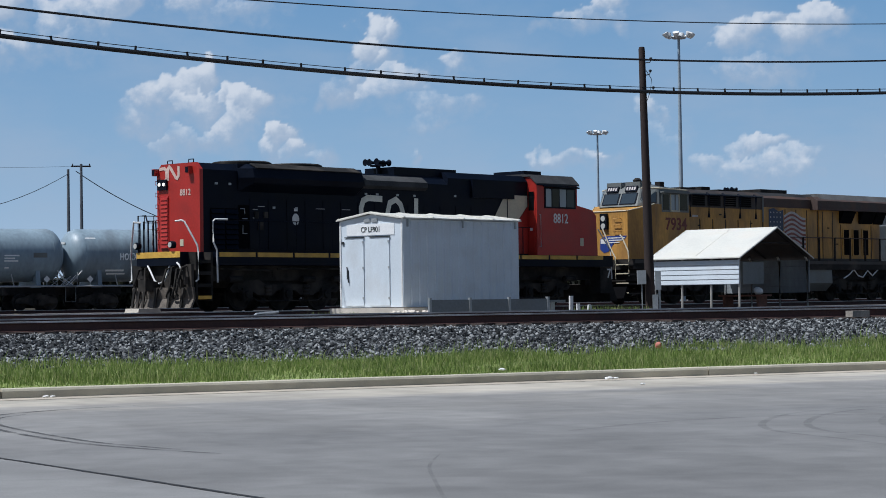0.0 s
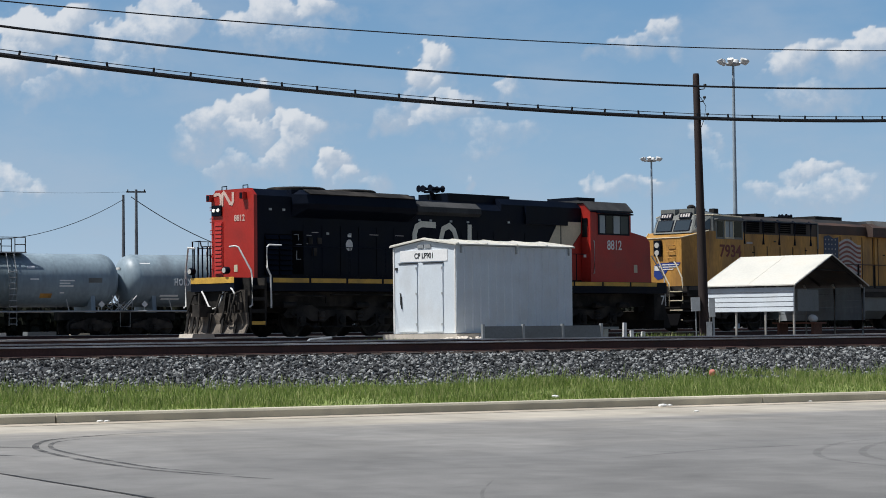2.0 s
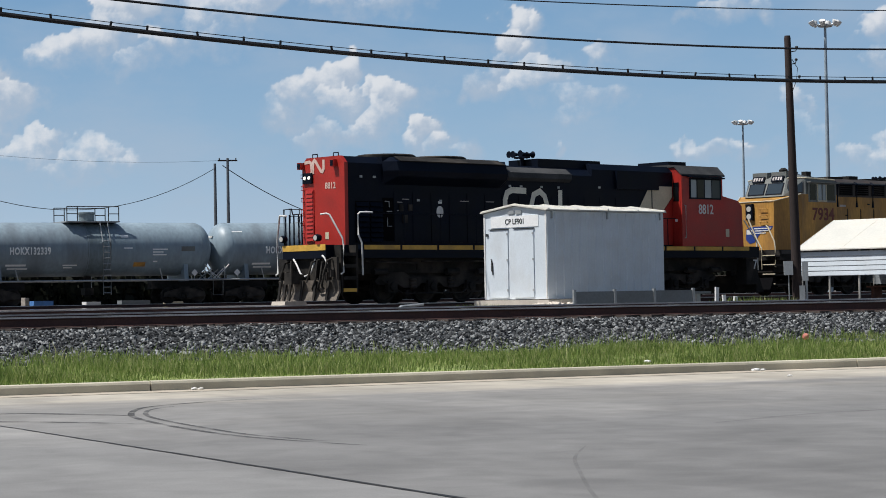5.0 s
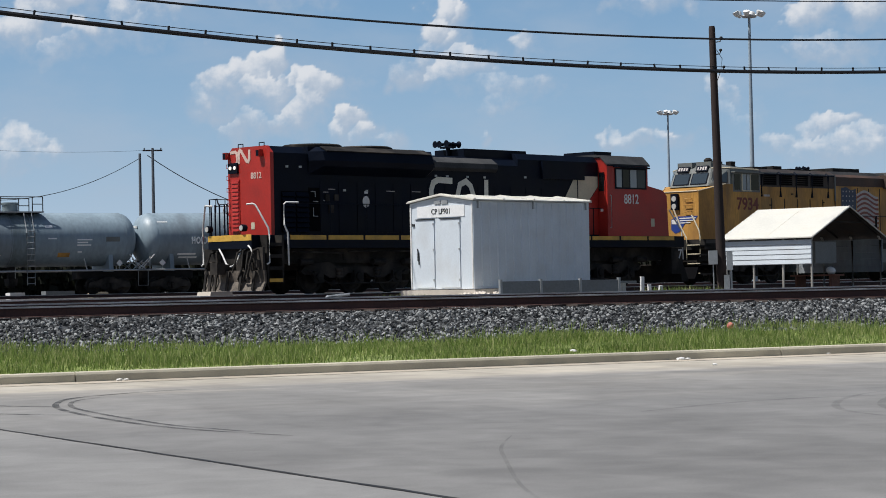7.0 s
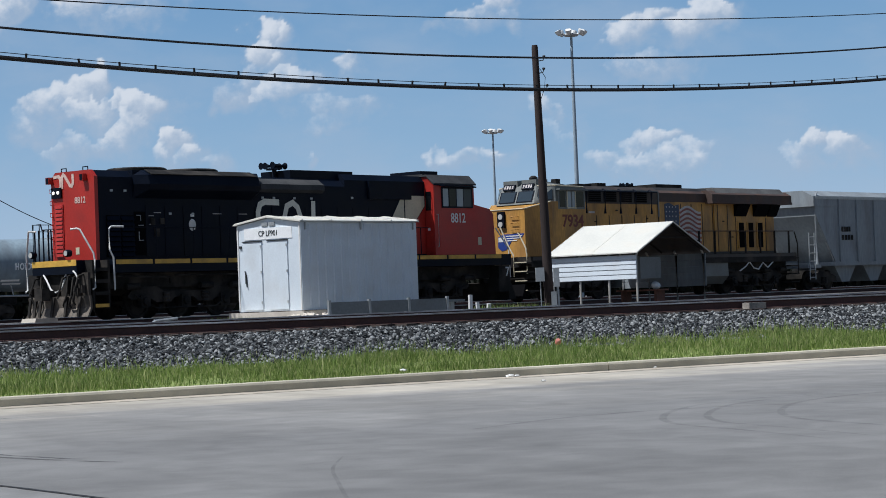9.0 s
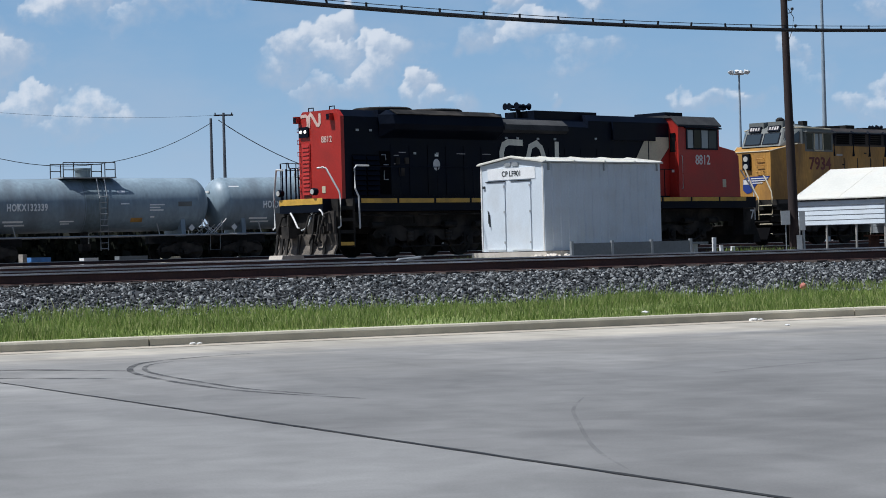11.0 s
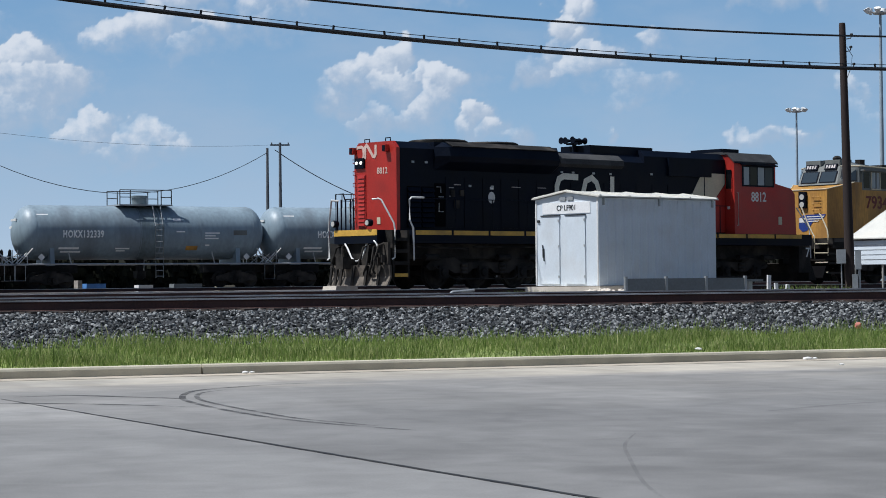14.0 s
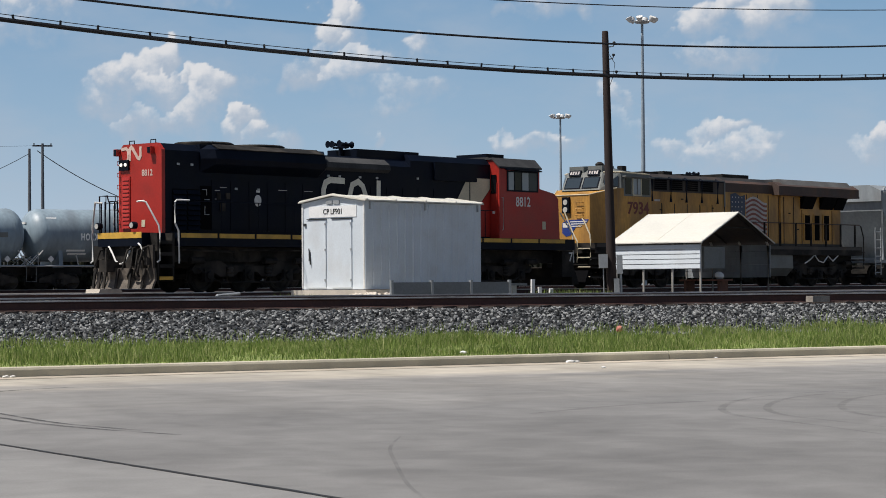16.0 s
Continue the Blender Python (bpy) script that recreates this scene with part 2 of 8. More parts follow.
def rubbed(name, color, most):
    """Rubber rubbed thinly on the concrete, with worn gaps."""
    m = bpy.data.materials.new(name)
    m.use_nodes = True
    N, L = m.node_tree.nodes, m.node_tree.links
    b = N["Principled BSDF"]
    b.inputs["Base Color"].default_value, b.inputs["Roughness"].default_value = (*color, 1), 0.85
    co, n, r = N.new("ShaderNodeTexCoord"), N.new("ShaderNodeTexNoise"), N.new("ShaderNodeMapRange")
    n.inputs["Scale"].default_value, n.inputs["Detail"].default_value = 2.6, 7.0
    L.new(co.outputs["Object"], n.inputs["Vector"])
    for i, v in enumerate((0.34, 0.62, 0.12 * most, most)):
        r.inputs[i + 1].default_value = v
    L.new(n.outputs[0], r.inputs[0])
    tr, mx = N.new("ShaderNodeBsdfTransparent"), N.new("ShaderNodeMixShader")
    L.new(r.outputs[0], mx.inputs[0])
    L.new(tr.outputs[0], mx.inputs[1])
    L.new(b.outputs[0], mx.inputs[2])
    L.new(mx.outputs[0], N["Material Output"].inputs[0])
    return m


SKID = rubbed("tyre_mark_rubber", (0.060, 0.060, 0.062), 0.72)
SKID_FAINT = rubbed("faint_tyre_mark", (0.085, 0.085, 0.086), 0.18)
ROOF_GREY = mat("weathered_grey_roof", (0.115, 0.115, 0.112), 0.7, vary=0.25, scale=1.5, grain=15, dirt=(0.07, 0.065, 0.06), dirt_amount=0.6)
BLUE_TARP = mat("blue_plastic", (0.08, 0.22, 0.5), 0.5, vary=0.2)


def leafy(name, a, b, c, thin=0.0):
    m = bpy.data.materials.new(name)
    m.use_nodes = True
    N, L = m.node_tree.nodes, m.node_tree.links
    g = N.new("ShaderNodeNewGeometry")
    r = N.new("ShaderNodeValToRGB")
    r.color_ramp.elements[0].color, r.color_ramp.elements[1].color = (*a, 1), (*c, 1)
    e = r.color_ramp.elements.new(0.55)
    e.color = (*b, 1)
    L.new(g.outputs["Random Per Island"], r.inputs[0])
    L.new(r.outputs[0], N["Principled BSDF"].inputs["Base Color"])
    N["Principled BSDF"].inputs["Roughness"].default_value = 0.7
    N["Principled BSDF"].inputs["Specular IOR Level"].default_value = 0.2
    if thin:
        tr, mx = N.new("ShaderNodeBsdfTranslucent"), N.new("ShaderNodeMixShader")
        L.new(r.outputs[0], tr.inputs[0])
        mx.inputs[0].default_value = thin
        L.new(N["Principled BSDF"].outputs[0], mx.inputs[1])
        L.new(tr.outputs[0], mx.inputs[2])
        L.new(mx.outputs[0], N["Material Output"].inputs[0])
    MATS[name] = m
    return m


GRASS = leafy("grass_blades", (0.12, 0.180, 0.045), (0.250, 0.335, 0.092), (0.46, 0.46, 0.22), 0.45)
STONES = leafy("ballast_stone", (0.010, 0.011, 0.012), (0.060, 0.064, 0.068), (0.36, 0.37, 0.37))


# ---- mesh helpers ----
def box(bm, x0, x1, y0, y1, z0, z1, m=None):
    c = [Vector((x, y, z)) for z in (z0, z1) for y in (y0, y1) for x in (x0, x1)]
    if m is not None:
        c = [m @ p for p in c]
    v = [bm.verts.new(p) for p in c]
    for f in ((0, 2, 3, 1), (4, 5, 7, 6), (0, 1, 5, 4), (2, 6, 7, 3), (0, 4, 6, 2), (1, 3, 7, 5)):
        bm.faces.new([v[i] for i in f])
    return bm


def cbox(bm, c, s, m=None):
    return box(bm, c[0] - s[0] / 2, c[0] + s[0] / 2, c[1] - s[1] / 2, c[1] + s[1] / 2, c[2] - s[2] / 2, c[2] + s[2] / 2, m)


def prism(bm, outline, a0, a1, axis="x"):
    """An outline of (p, q) pushed along an axis: x -> (y, z), y -> (x, z), z -> (x, y)."""
    put = {"x": lambda a, p, q: (a, p, q), "y": lambda a, p, q: (p, a, q), "z": lambda a, p, q: (p, q, a)}[axis]
    lo = [bm.verts.new(put(a0, p, q)) for p, q in outline]
    hi = [bm.verts.new(put(a1, p, q)) for p, q in outline]
    n = len(outline)
    bm.faces.new(lo)
    bm.faces.new(hi[::-1])
    for i in range(n):
        bm.faces.new((lo[i], hi[i], hi[(i + 1) % n], lo[(i + 1) % n]))
    return bm


def ring_stack(bm, rings, caps=True):
    loops = [[bm.verts.new(p) for p in r] for r in rings]
    n = len(loops[0])
    for a, b in zip(loops, loops[1:]):
        for i in range(n):
            bm.faces.new((a[i], a[(i + 1) % n], b[(i + 1) % n], b[i]))
    if caps:
        bm.faces.new(loops[0][::-1])
        bm.faces.new(loops[-1])
    return bm


def lathe(bm, prof, axis="x", at=(0, 0, 0), seg=24, caps=True):
    """(along, radius) pairs turned round an axis through at."""
    at = Vector(at)
    rings = []
    for a, r in prof:
        ring = []
        for i in range(seg):
            t = 2 * math.pi * i / seg
            c, s = r * math.cos(t), r * math.sin(t)
            ring.append(at + Vector({"x": (a, c, s), "y": (s, a, c), "z": (c, s, a)}[axis]))
        rings.append(ring)
    return ring_stack(bm, rings, caps)


def tube(bm, pts, r, seg=6, caps=True):
    pts = [Vector(p) for p in pts]
    rings = []
    for i, p in enumerate(pts):
        d = (pts[min(i + 1, len(pts) - 1)] - pts[max(i - 1, 0)]).normalized()
        side = d.cross(Vector((0, 0, 1)))
        side = side.normalized() if side.length > 1e-3 else Vector((1, 0, 0))
        up = side.cross(d)
        rings.append([p + r * (math.cos(2 * math.pi * k / seg) * side + math.sin(2 * math.pi * k / seg) * up) for k in range(seg)])
    return ring_stack(bm, rings, caps)


def soften(bm, w, seg=2):
    es = [e for e in bm.edges if len(e.link_faces) == 2 and e.calc_face_angle(0) > 0.5]
    bmesh.ops.bevel(bm, geom=es, offset=w, segments=seg, affect="EDGES", profile=0.6)
    return bm


def mesh_of(name, bm, material, smooth=False):
    bmesh.ops.recalc_face_normals(bm, faces=bm.faces)
    me = bpy.data.meshes.new(name)
    bm.to_mesh(me)
    bm.free()
    me.materials.append(material)
    if smooth:
        for p in me.polygons:
            p.use_smooth = True
        me.set_sharp_from_angle(angle=radians(38))
    return me


def part(name, bm, material, parent, label="", smooth=False, m=None):
    ob = new(name, mesh_of(name, bm, material, smooth))
    ob.parent = parent
    if m is not None:
        ob.matrix_basis = m
    return tagged(ob, label)


def twin(ob, parent, m):
    """The same mesh again as another part."""
    o = new(ob.name.split(".")[0], ob.data)
    o.parent = parent
    o.matrix_basis = m
    if "label" in ob:
        o["label"] = ob["label"]
    return o


def thing(name, m, label, category, group="", kind=""):
    ob = new(name)
    ob.empty_display_size = 0.3
    ob.matrix_basis = m
    return tagged(ob, label, category, group, kind)


def solid(name, bm, material, label, category, m=None, smooth=False, group="", kind=""):
    ob = new(name, mesh_of(name, bm, material, smooth))
    if m is not None:
        ob.matrix_basis = m
    return tagged(ob, label, category, group, kind)


def letters(name, body, size, parent, material, m, bold=0.0, wide=1.0, label="", gap=1.0):
    cu = bpy.data.curves.new(name, "FONT")
    cu.body, cu.size, cu.extrude, cu.offset = body, size, 0.004, bold
    cu.align_x, cu.space_character = "CENTER", gap
    tmp = new("tmp", cu)
    me = bpy.data.meshes.new_from_object(tmp.evaluated_get(bpy.context.evaluated_depsgraph_get()))
    bpy.data.objects.remove(tmp)
    me.transform(Matrix.Diagonal((wide, 1, 1, 1)))
    me.materials.clear()
    me.materials.append(material)
    ob = new(name, me)
    ob.parent = parent
    ob.matrix_basis = m
    return tagged(ob, label)


SIDE = Matrix(((1, 0, 0, 0), (0, 0, -1, 0), (0, 1, 0, 0), (0, 0, 0, 1)))  # text upright, facing -y
BACK = Matrix(((0, 0, -1, 0), (-1, 0, 0, 0), (0, 1, 0, 0), (0, 0, 0, 1)))  # text upright, facing -x


def T(x, y, z):
    return Matrix.Translation((x, y, z))


def place(x, y, z, heading):
    return pose(x, y, z, 0, 0, heading)


# ---- ground ----
KERB_AT, KERB_HEAD = (-0.6, 31.4), 26.3
KFRAME = place(KERB_AT[0], KERB_AT[1], 0, KERB_HEAD)   # x along the kerb, y away from the road
RAIL_Z, TOP_Z, TRACK_P = 1.0, 0.80, 7.45
PROFILE = [(0.0, -0.02), (0.17, 0.10), (1.2, 0.14), (3.4, 0.26), (4.3, 0.34), (5.6, 0.58), (6.3, 0.73), (7.2, 0.745), (7.6, 0.765), (9.6, 0.80), (11.0, 0.76), (14, 0.76)]


def ground_z(p):
    for (a, za), (b, zb) in zip(PROFILE, PROFILE[1:]):
        if p <= b:
            return za + (zb - za) * max(0.0, (p - a) / (b - a))
    return PROFILE[-1][1]


def build_ground():
    bm = bmesh.new()
    ps = [0.17, 0.6, 1.2, 2.2, 3.4, 4.3, 5.0, 5.6, 6.3, 9.6, 11, 14, 30, 60, 120, 250, 600, 1500, 3200]
    xs = [-3200, -1200, -500, -200, -100] + list(range(-60, 61, 4)) + [100, 200, 500, 1200, 3200]
    grid = [[bm.verts.new((x, p, ground_z(p) + (0.02 * noise.noise((x * 0.4, p, 0)) if 0.2 < p < 9 else 0))) for x in xs] for p in ps]
    for a, b in zip(grid, grid[1:]):
        for i in range(len(xs) - 1):
            bm.faces.new((a[i], a[i + 1], b[i + 1], b[i]))
    g = solid("ground", bm, SOIL, "dark gravelly railway yard ground behind the kerb", "ground", KFRAME, kind="structure")
    g.data.materials.append(GRASS_SOIL)
    g.data.materials.append(BED)
    for p in g.data.polygons:
        p.material_index = 1 if p.center.y < 4.0 else 2 if p.center.y < 11 else 0


build_ground()


def build_road():
    """Concrete lot in slabs with open joints, reaching far behind the camera."""
    road = thing("road", KFRAME, "worn pale concrete road with joints and tyre marks", "road", kind="structure")
    bm = bmesh.new()
    box(bm, -3200, 3200, -3200, -0.02, -0.5, -0.20)
    part("road_base", bm, SOIL, road)
    inv = KFRAME.inverted()
    a, b = inv @ Vector((-7.1, 22.75, 0)), inv @ Vector((0.70, 10.75, 0))
    d = (b - a).normalized()
    top, low = a + d * (-(a.y + 0.62) / d.y), a + d * (-(a.y + 60) / d.y)
    gap, edge = 0.004, 0.6

    def slab(outline, surface=CONCRETE):
        bm = bmesh.new()
        prism(bm, outline, -0.25, 0.0, "z")
        part("slab", bm, surface, road)
    slab([(-300, -60), (low.x - gap, -60), (top.x - gap, -edge), (-300, -edge)], PALE_CONCRETE)
    slab([(low.x + gap, -60), (300, -60), (300, -edge), (top.x + gap, -edge)])
    bm = bmesh.new()                  # dark strip for the joint's shaded gap, with a wandering edge
    side = Vector((-d.y, d.x, 0))
    near = a + d * 50
    rows = []
    for i in range(241):
        p = a.lerp(near, i / 240)
        w = min(1.0, 0.3 + i / 60) * 0.024 + 0.012 * noise.noise((i * 0.9, 3.0, 0.0))
        o = 0.012 * noise.noise((i * 0.35, 8.0, 0.0))
        rows.append((bm.verts.new((p.x + side.x * (o - w), p.y + side.y * (o - w), 0.0045)), bm.verts.new((p.x + side.x * (o + w), p.y + side.y * (o + w), 0.0045))))
    for p, q in zip(rows, rows[1:]):
        bm.faces.new((p[0], p[1], q[1], q[0]))
    part("joint_sealant", bm, JOINT_DARK, road, "dark strip standing in for the shaded gap of the slab joint")
    slab([(-300, -300), (300, -300), (300, -60.02), (-300, -60.02)])
    for x0, x1 in ((-3200, -300.02), (300.02, 3200)):
        slab([(x0, -300), (x1, -300), (x1, -edge), (x0, -edge)])
    slab([(-3200, -3200), (3200, -3200), (3200, -300.02), (-3200, -300.02)])
    # gutter pan along the kerb, in lengths
    cuts = [-300, -46, -34.5, -23, -11.4, -6.1, 5.45, 17, 28.5, 40, 300]
    for x0, x1 in zip(cuts, cuts[1:]):
        bm = bmesh.new()
        box(bm, x0 + 0.006, x1 - 0.006, -edge + 0.012, 0.0, -0.25, 0.004)
        part("gutter_slab", bm, GUTTER, road)
    kerb = thing("kerb", KFRAME, "weathered pale concrete kerb between road and grass", "kerb", kind="structure")
    for x0, x1 in zip(cuts, cuts[1:]):
        bm = bmesh.new()
        prism(bm, [(0.0, -0.2), (0.02, 0.10), (0.035, 0.13), (0.06, 0.14), (0.17, 0.14), (0.18, -0.2)], x0 + 0.012, x1 - 0.012, "x")
        part("kerb_stone", bm, KERB, kerb)


build_road()


def skid(points, width, rubber=None):
    """A thin rubber mark that lies on the road."""
    bm = bmesh.new()
    pts = [Vector((x, y, 0.004)) for x, y in points]
    fine = []
    for i in range(len(pts) - 1):
        p0, p1, p2, p3 = pts[max(i - 1, 0)], pts[i], pts[i + 1], pts[min(i + 2, len(pts) - 1)]
        for k in range(8):
            t = k / 8
            fine.append(0.5 * ((2 * p1) + (p2 - p0) * t + (2 * p0 - 5 * p1 + 4 * p2 - p3) * t * t + (3 * p1 - p0 - 3 * p2 + p3) * t ** 3))
    fine.append(pts[-1])
    last = None
    for i, p in enumerate(fine):
        d = fine[min(i + 1, len(fine) - 1)] - fine[max(i - 1, 0)]
        s = Vector((-d.y, d.x, 0)).normalized() * width * 0.5 * min(1, 0.25 + 4 * min(i, len(fine) - 1 - i) / len(fine))
        now = (bm.verts.new(p + s), bm.verts.new(p - s))
        if last:
            bm.faces.new((last[0], last[1], now[1], now[0]))
        last = now
    solid("tyre_mark", bm, rubber or SKID, "thin dark tyre mark on the concrete road" if rubber is None else "faint wide tyre mark on the concrete road", "tyre mark", kind="structure")


skid([(-1.9, 17.75), (-2.59, 18.40), (-3.29, 19.22), (-3.93, 20.27), (-4.5, 21.38), (-4.99, 22.59), (-5.22, 23.84), (-5.14, 24.66), (-4.57, 25.64), (-3.72, 26.45)], 0.075)
skid([(-2.3, 18.3), (-3.15, 19.3), (-3.75, 20.35), (-4.3, 21.4), (-4.82, 22.6), (-5.05, 23.8), (-4.9, 24.5)], 0.06)
skid([(-9.5, 21.1), (-7.83, 21.54), (-6.86, 21.84), (-5.78, 21.71), (-4.67, 21.2)], 0.13)
skid([(-7.03, 23.07), (-6.44, 23.37), (-5.69, 23.05), (-4.99, 22.67)], 0.14)
skid([(-6.6, 16.2), (-5.84, 16.06), (-5.44, 16.0), (-5.07, 15.91)], 0.16, SKID_FAINT)
skid([(-4.6, 11.75), (-4.36, 11.99), (-4.28, 12.16), (-4.22, 12.33)], 0.10)
skid([(-0.04, 17.4), (-0.12, 16.2), (-0.08, 14.95), (0.03, 13.02), (0.22, 11.73)], 0.03, SKID_FAINT)
for off in (0.0, 0.45, 1.2):
    skid([(5.57 + off, 24.16), (4.63 + off, 23.67), (3.75 + off, 22.63), (3.22 + off, 21.15), (3.12 + off, 19.81), (3.53 + off, 18.57), (3.95 + off, 17.15)], 0.08, SKID_FAINT)
skid([(1.2, 20.2), (2.4, 21.6), (3.9, 22.3), (5.6, 22.2)], 0.12, SKID_FAINT)


# ---- tracks ----
def rail_outline():
    return [(-0.07, 0.0), (-0.07, 0.012), (-0.012, 0.03), (-0.010, 0.135), (-0.037, 0.148), (-0.037, 0.18), (-0.03, 0.186), (0.03, 0.186), (0.037, 0.18), (0.037, 0.148), (0.010, 0.135), (0.012, 0.03), (0.07, 0.012), (0.07, 0.0)]


def track(m, x0, x1, label, ties=None, cant=0.0):
    """Two rails with a pale running band that carries their gleam in its colour, on wooden ties; the frame lies midway
    at rail-foot height; cant lifts the far rail.
    """
    t = thing("railway_track", m, label, "railway track", "railway tracks", "structure")
    for y in (-0.75, 0.75):
        bm = bmesh.new()
        lift = cant if y > 0 else 0.0
        prism(bm, [(y + a, b + lift) for a, b in rail_outline()], x0, x1, "x")
        part("rail", bm, RUST, t)
        bm = bmesh.new()
        box(bm, x0, x1, y - 0.0385, y + 0.0385, 0.160 + lift, 0.1885 + lift)
        part("running_band", bm, RAILTOP, t, "worn steel rail top with its gleam painted in")
    if ties:
        bm = bmesh.new()
        box(bm, -0.115, 0.115, -1.3, 1.3, -0.17, -0.004)
        soften(bm, 0.012, 1)
        first = part("tie", bm, TIE, t, m=T(ties[0], 0, 0))
        x = ties[0] + 0.53
        while x < ties[1]:
            twin(first, t, pose(x, random.uniform(-0.05, 0.05), random.uniform(-0.012, 0.012), 0, 0, random.uniform(-1, 1)))
            x += 0.53
    return t


track(KFRAME @ T(0, TRACK_P + 0.75, RAIL_Z - 0.188), -120, 160, "rusty railway track on dark grey ballast", (-22, 24), 0.04)

# ---- sky backdrop ----
CLOUDS = []


def cloud(body, *puffs):
    """One cumulus: how dense it is, and its puffs as azimuth, elevation, half width and half height in degrees."""
    CLOUDS.append((body, puffs))


cloud(0.95, (-16.46, 6.13, 0.7, 0.54), (-17.0, 5.83, 0.62, 0.46), (-18.06, 5.45, 0.93, 0.46), (-18.81, 5.14, 0.62, 0.39), (-16.55, 5.3, 1.39, 0.62), (-17.16, 4.61, 1.24, 0.54), (-15.49, 5.29, 0.54, 0.31))
cloud(0.75, (-14.66, 4.22, 0.7, 0.46), (-15.35, 3.99, 0.77, 0.39), (-13.21, 4.21, 0.62, 0.31), (-13.83, 3.83, 1.39, 0.39), (-12.6, 4.05, 0.46, 0.31))
cloud(0.85, (-13.78, 6.89, 1.24, 0.39), (-12.56, 6.5, 0.77, 0.28), (-11.63, 6.88, 0.77, 0.31), (-14.7, 6.66, 0.46, 0.19))
cloud(0.45, (-19.43, 3.63, 0.93, 0.31), (-20.6, 3.5, 0.9, 0.3))
cloud(0.5, (-18.33, 7.03, 1.24, 0.31), (-20.1, 6.9, 1.0, 0.4))
cloud(1.0, (-12.5, 7.97, 0.93, 0.62), (-11.45, 8.44, 0.62, 0.39), (-12.8, 7.43, 0.93, 0.62))
cloud(0.75, (-10.0, 7.7, 1.2, 0.5), (-9.0, 8.3, 1.0, 0.5), (-10.4, 7.1, 1.3, 0.35))
cloud(0.9, (-6.87, 8.33, 0.77, 0.46), (-6.1, 8.64, 0.93, 0.39), (-4.86, 8.72, 0.77, 0.31), (-5.48, 8.03, 0.93, 0.31))
cloud(1.0, (-6.62, 6.8, 0.22, 0.19), (-6.73, 6.34, 0.46, 0.39), (-7.19, 5.96, 0.7, 0.39), (-7.65, 5.57, 0.62, 0.39), (-8.12, 5.11, 0.62, 0.31), (-6.73, 5.65, 0.62, 0.46))
cloud(0.95, (-5.19, 5.65, 0.7, 0.39), (-5.81, 5.73, 0.39, 0.31), (-6.12, 4.96, 0.62, 0.39), (-5.5, 5.27, 0.62, 0.31), (-6.89, 4.58, 0.77, 0.31), (-7.51, 4.5, 0.62, 0.28))
cloud(0.95, (-4.27, 4.72, 0.46, 0.34), (-4.58, 4.34, 0.39, 0.31), (-3.8, 4.41, 0.39, 0.31), (-3.19, 4.02, 0.31, 0.23))
cloud(1.0, (-1.76, 7.48, 0.43, 0.34), (-1.37, 7.4, 0.31, 0.31), (-2.07, 6.94, 0.54, 0.39), (-1.61, 6.78, 0.46, 0.31), (-2.86, 5.95, 0.46, 0.31), (-2.24, 6.17, 0.46, 0.31), (-3.25, 5.64, 0.28, 0.15))
cloud(0.7, (-1.15, 6.01, 0.93, 0.46), (0.09, 5.53, 0.93, 0.31), (-0.38, 5.0, 0.77, 0.19), (0.41, 6.45, 0.62, 0.23))
cloud(0.85, (-0.94, 4.03, 0.15, 0.19), (-1.09, 3.88, 0.23, 0.12))
cloud(0.85, (4.29, 7.92, 0.46, 0.31), (3.83, 7.62, 0.46, 0.28), (4.52, 7.53, 0.39, 0.23), (2.74, 7.41, 0.46, 0.15))
cloud(0.9, (10.21, 7.36, 0.62, 0.46), (9.61, 7.01, 0.77, 0.39), (8.1, 7.05, 0.62, 0.39), (8.71, 7.19, 0.62, 0.31), (8.39, 6.06, 0.77, 0.31), (8.99, 6.12, 0.62, 0.31))
cloud(0.85, (2.7, 3.95, 0.31, 0.19), (3.47, 3.97, 0.62, 0.19), (4.39, 3.93, 0.54, 0.22))
cloud(0.6, (6.02, 4.97, 0.39, 0.31), (6.24, 4.35, 0.39, 0.31))
cloud(0.8, (8.81, 4.38, 0.46, 0.28), (8.51, 4.15, 0.62, 0.23), (9.56, 4.13, 0.62, 0.23), (7.44, 3.72, 0.77, 0.31), (8.35, 3.55, 0.93, 0.39), (9.25, 3.68, 0.93, 0.39))
cloud(0.9, (12.63, 3.41, 0.46, 0.31), (13.05, 3.78, 0.46, 0.39), (13.8, 3.6, 0.7, 0.45))


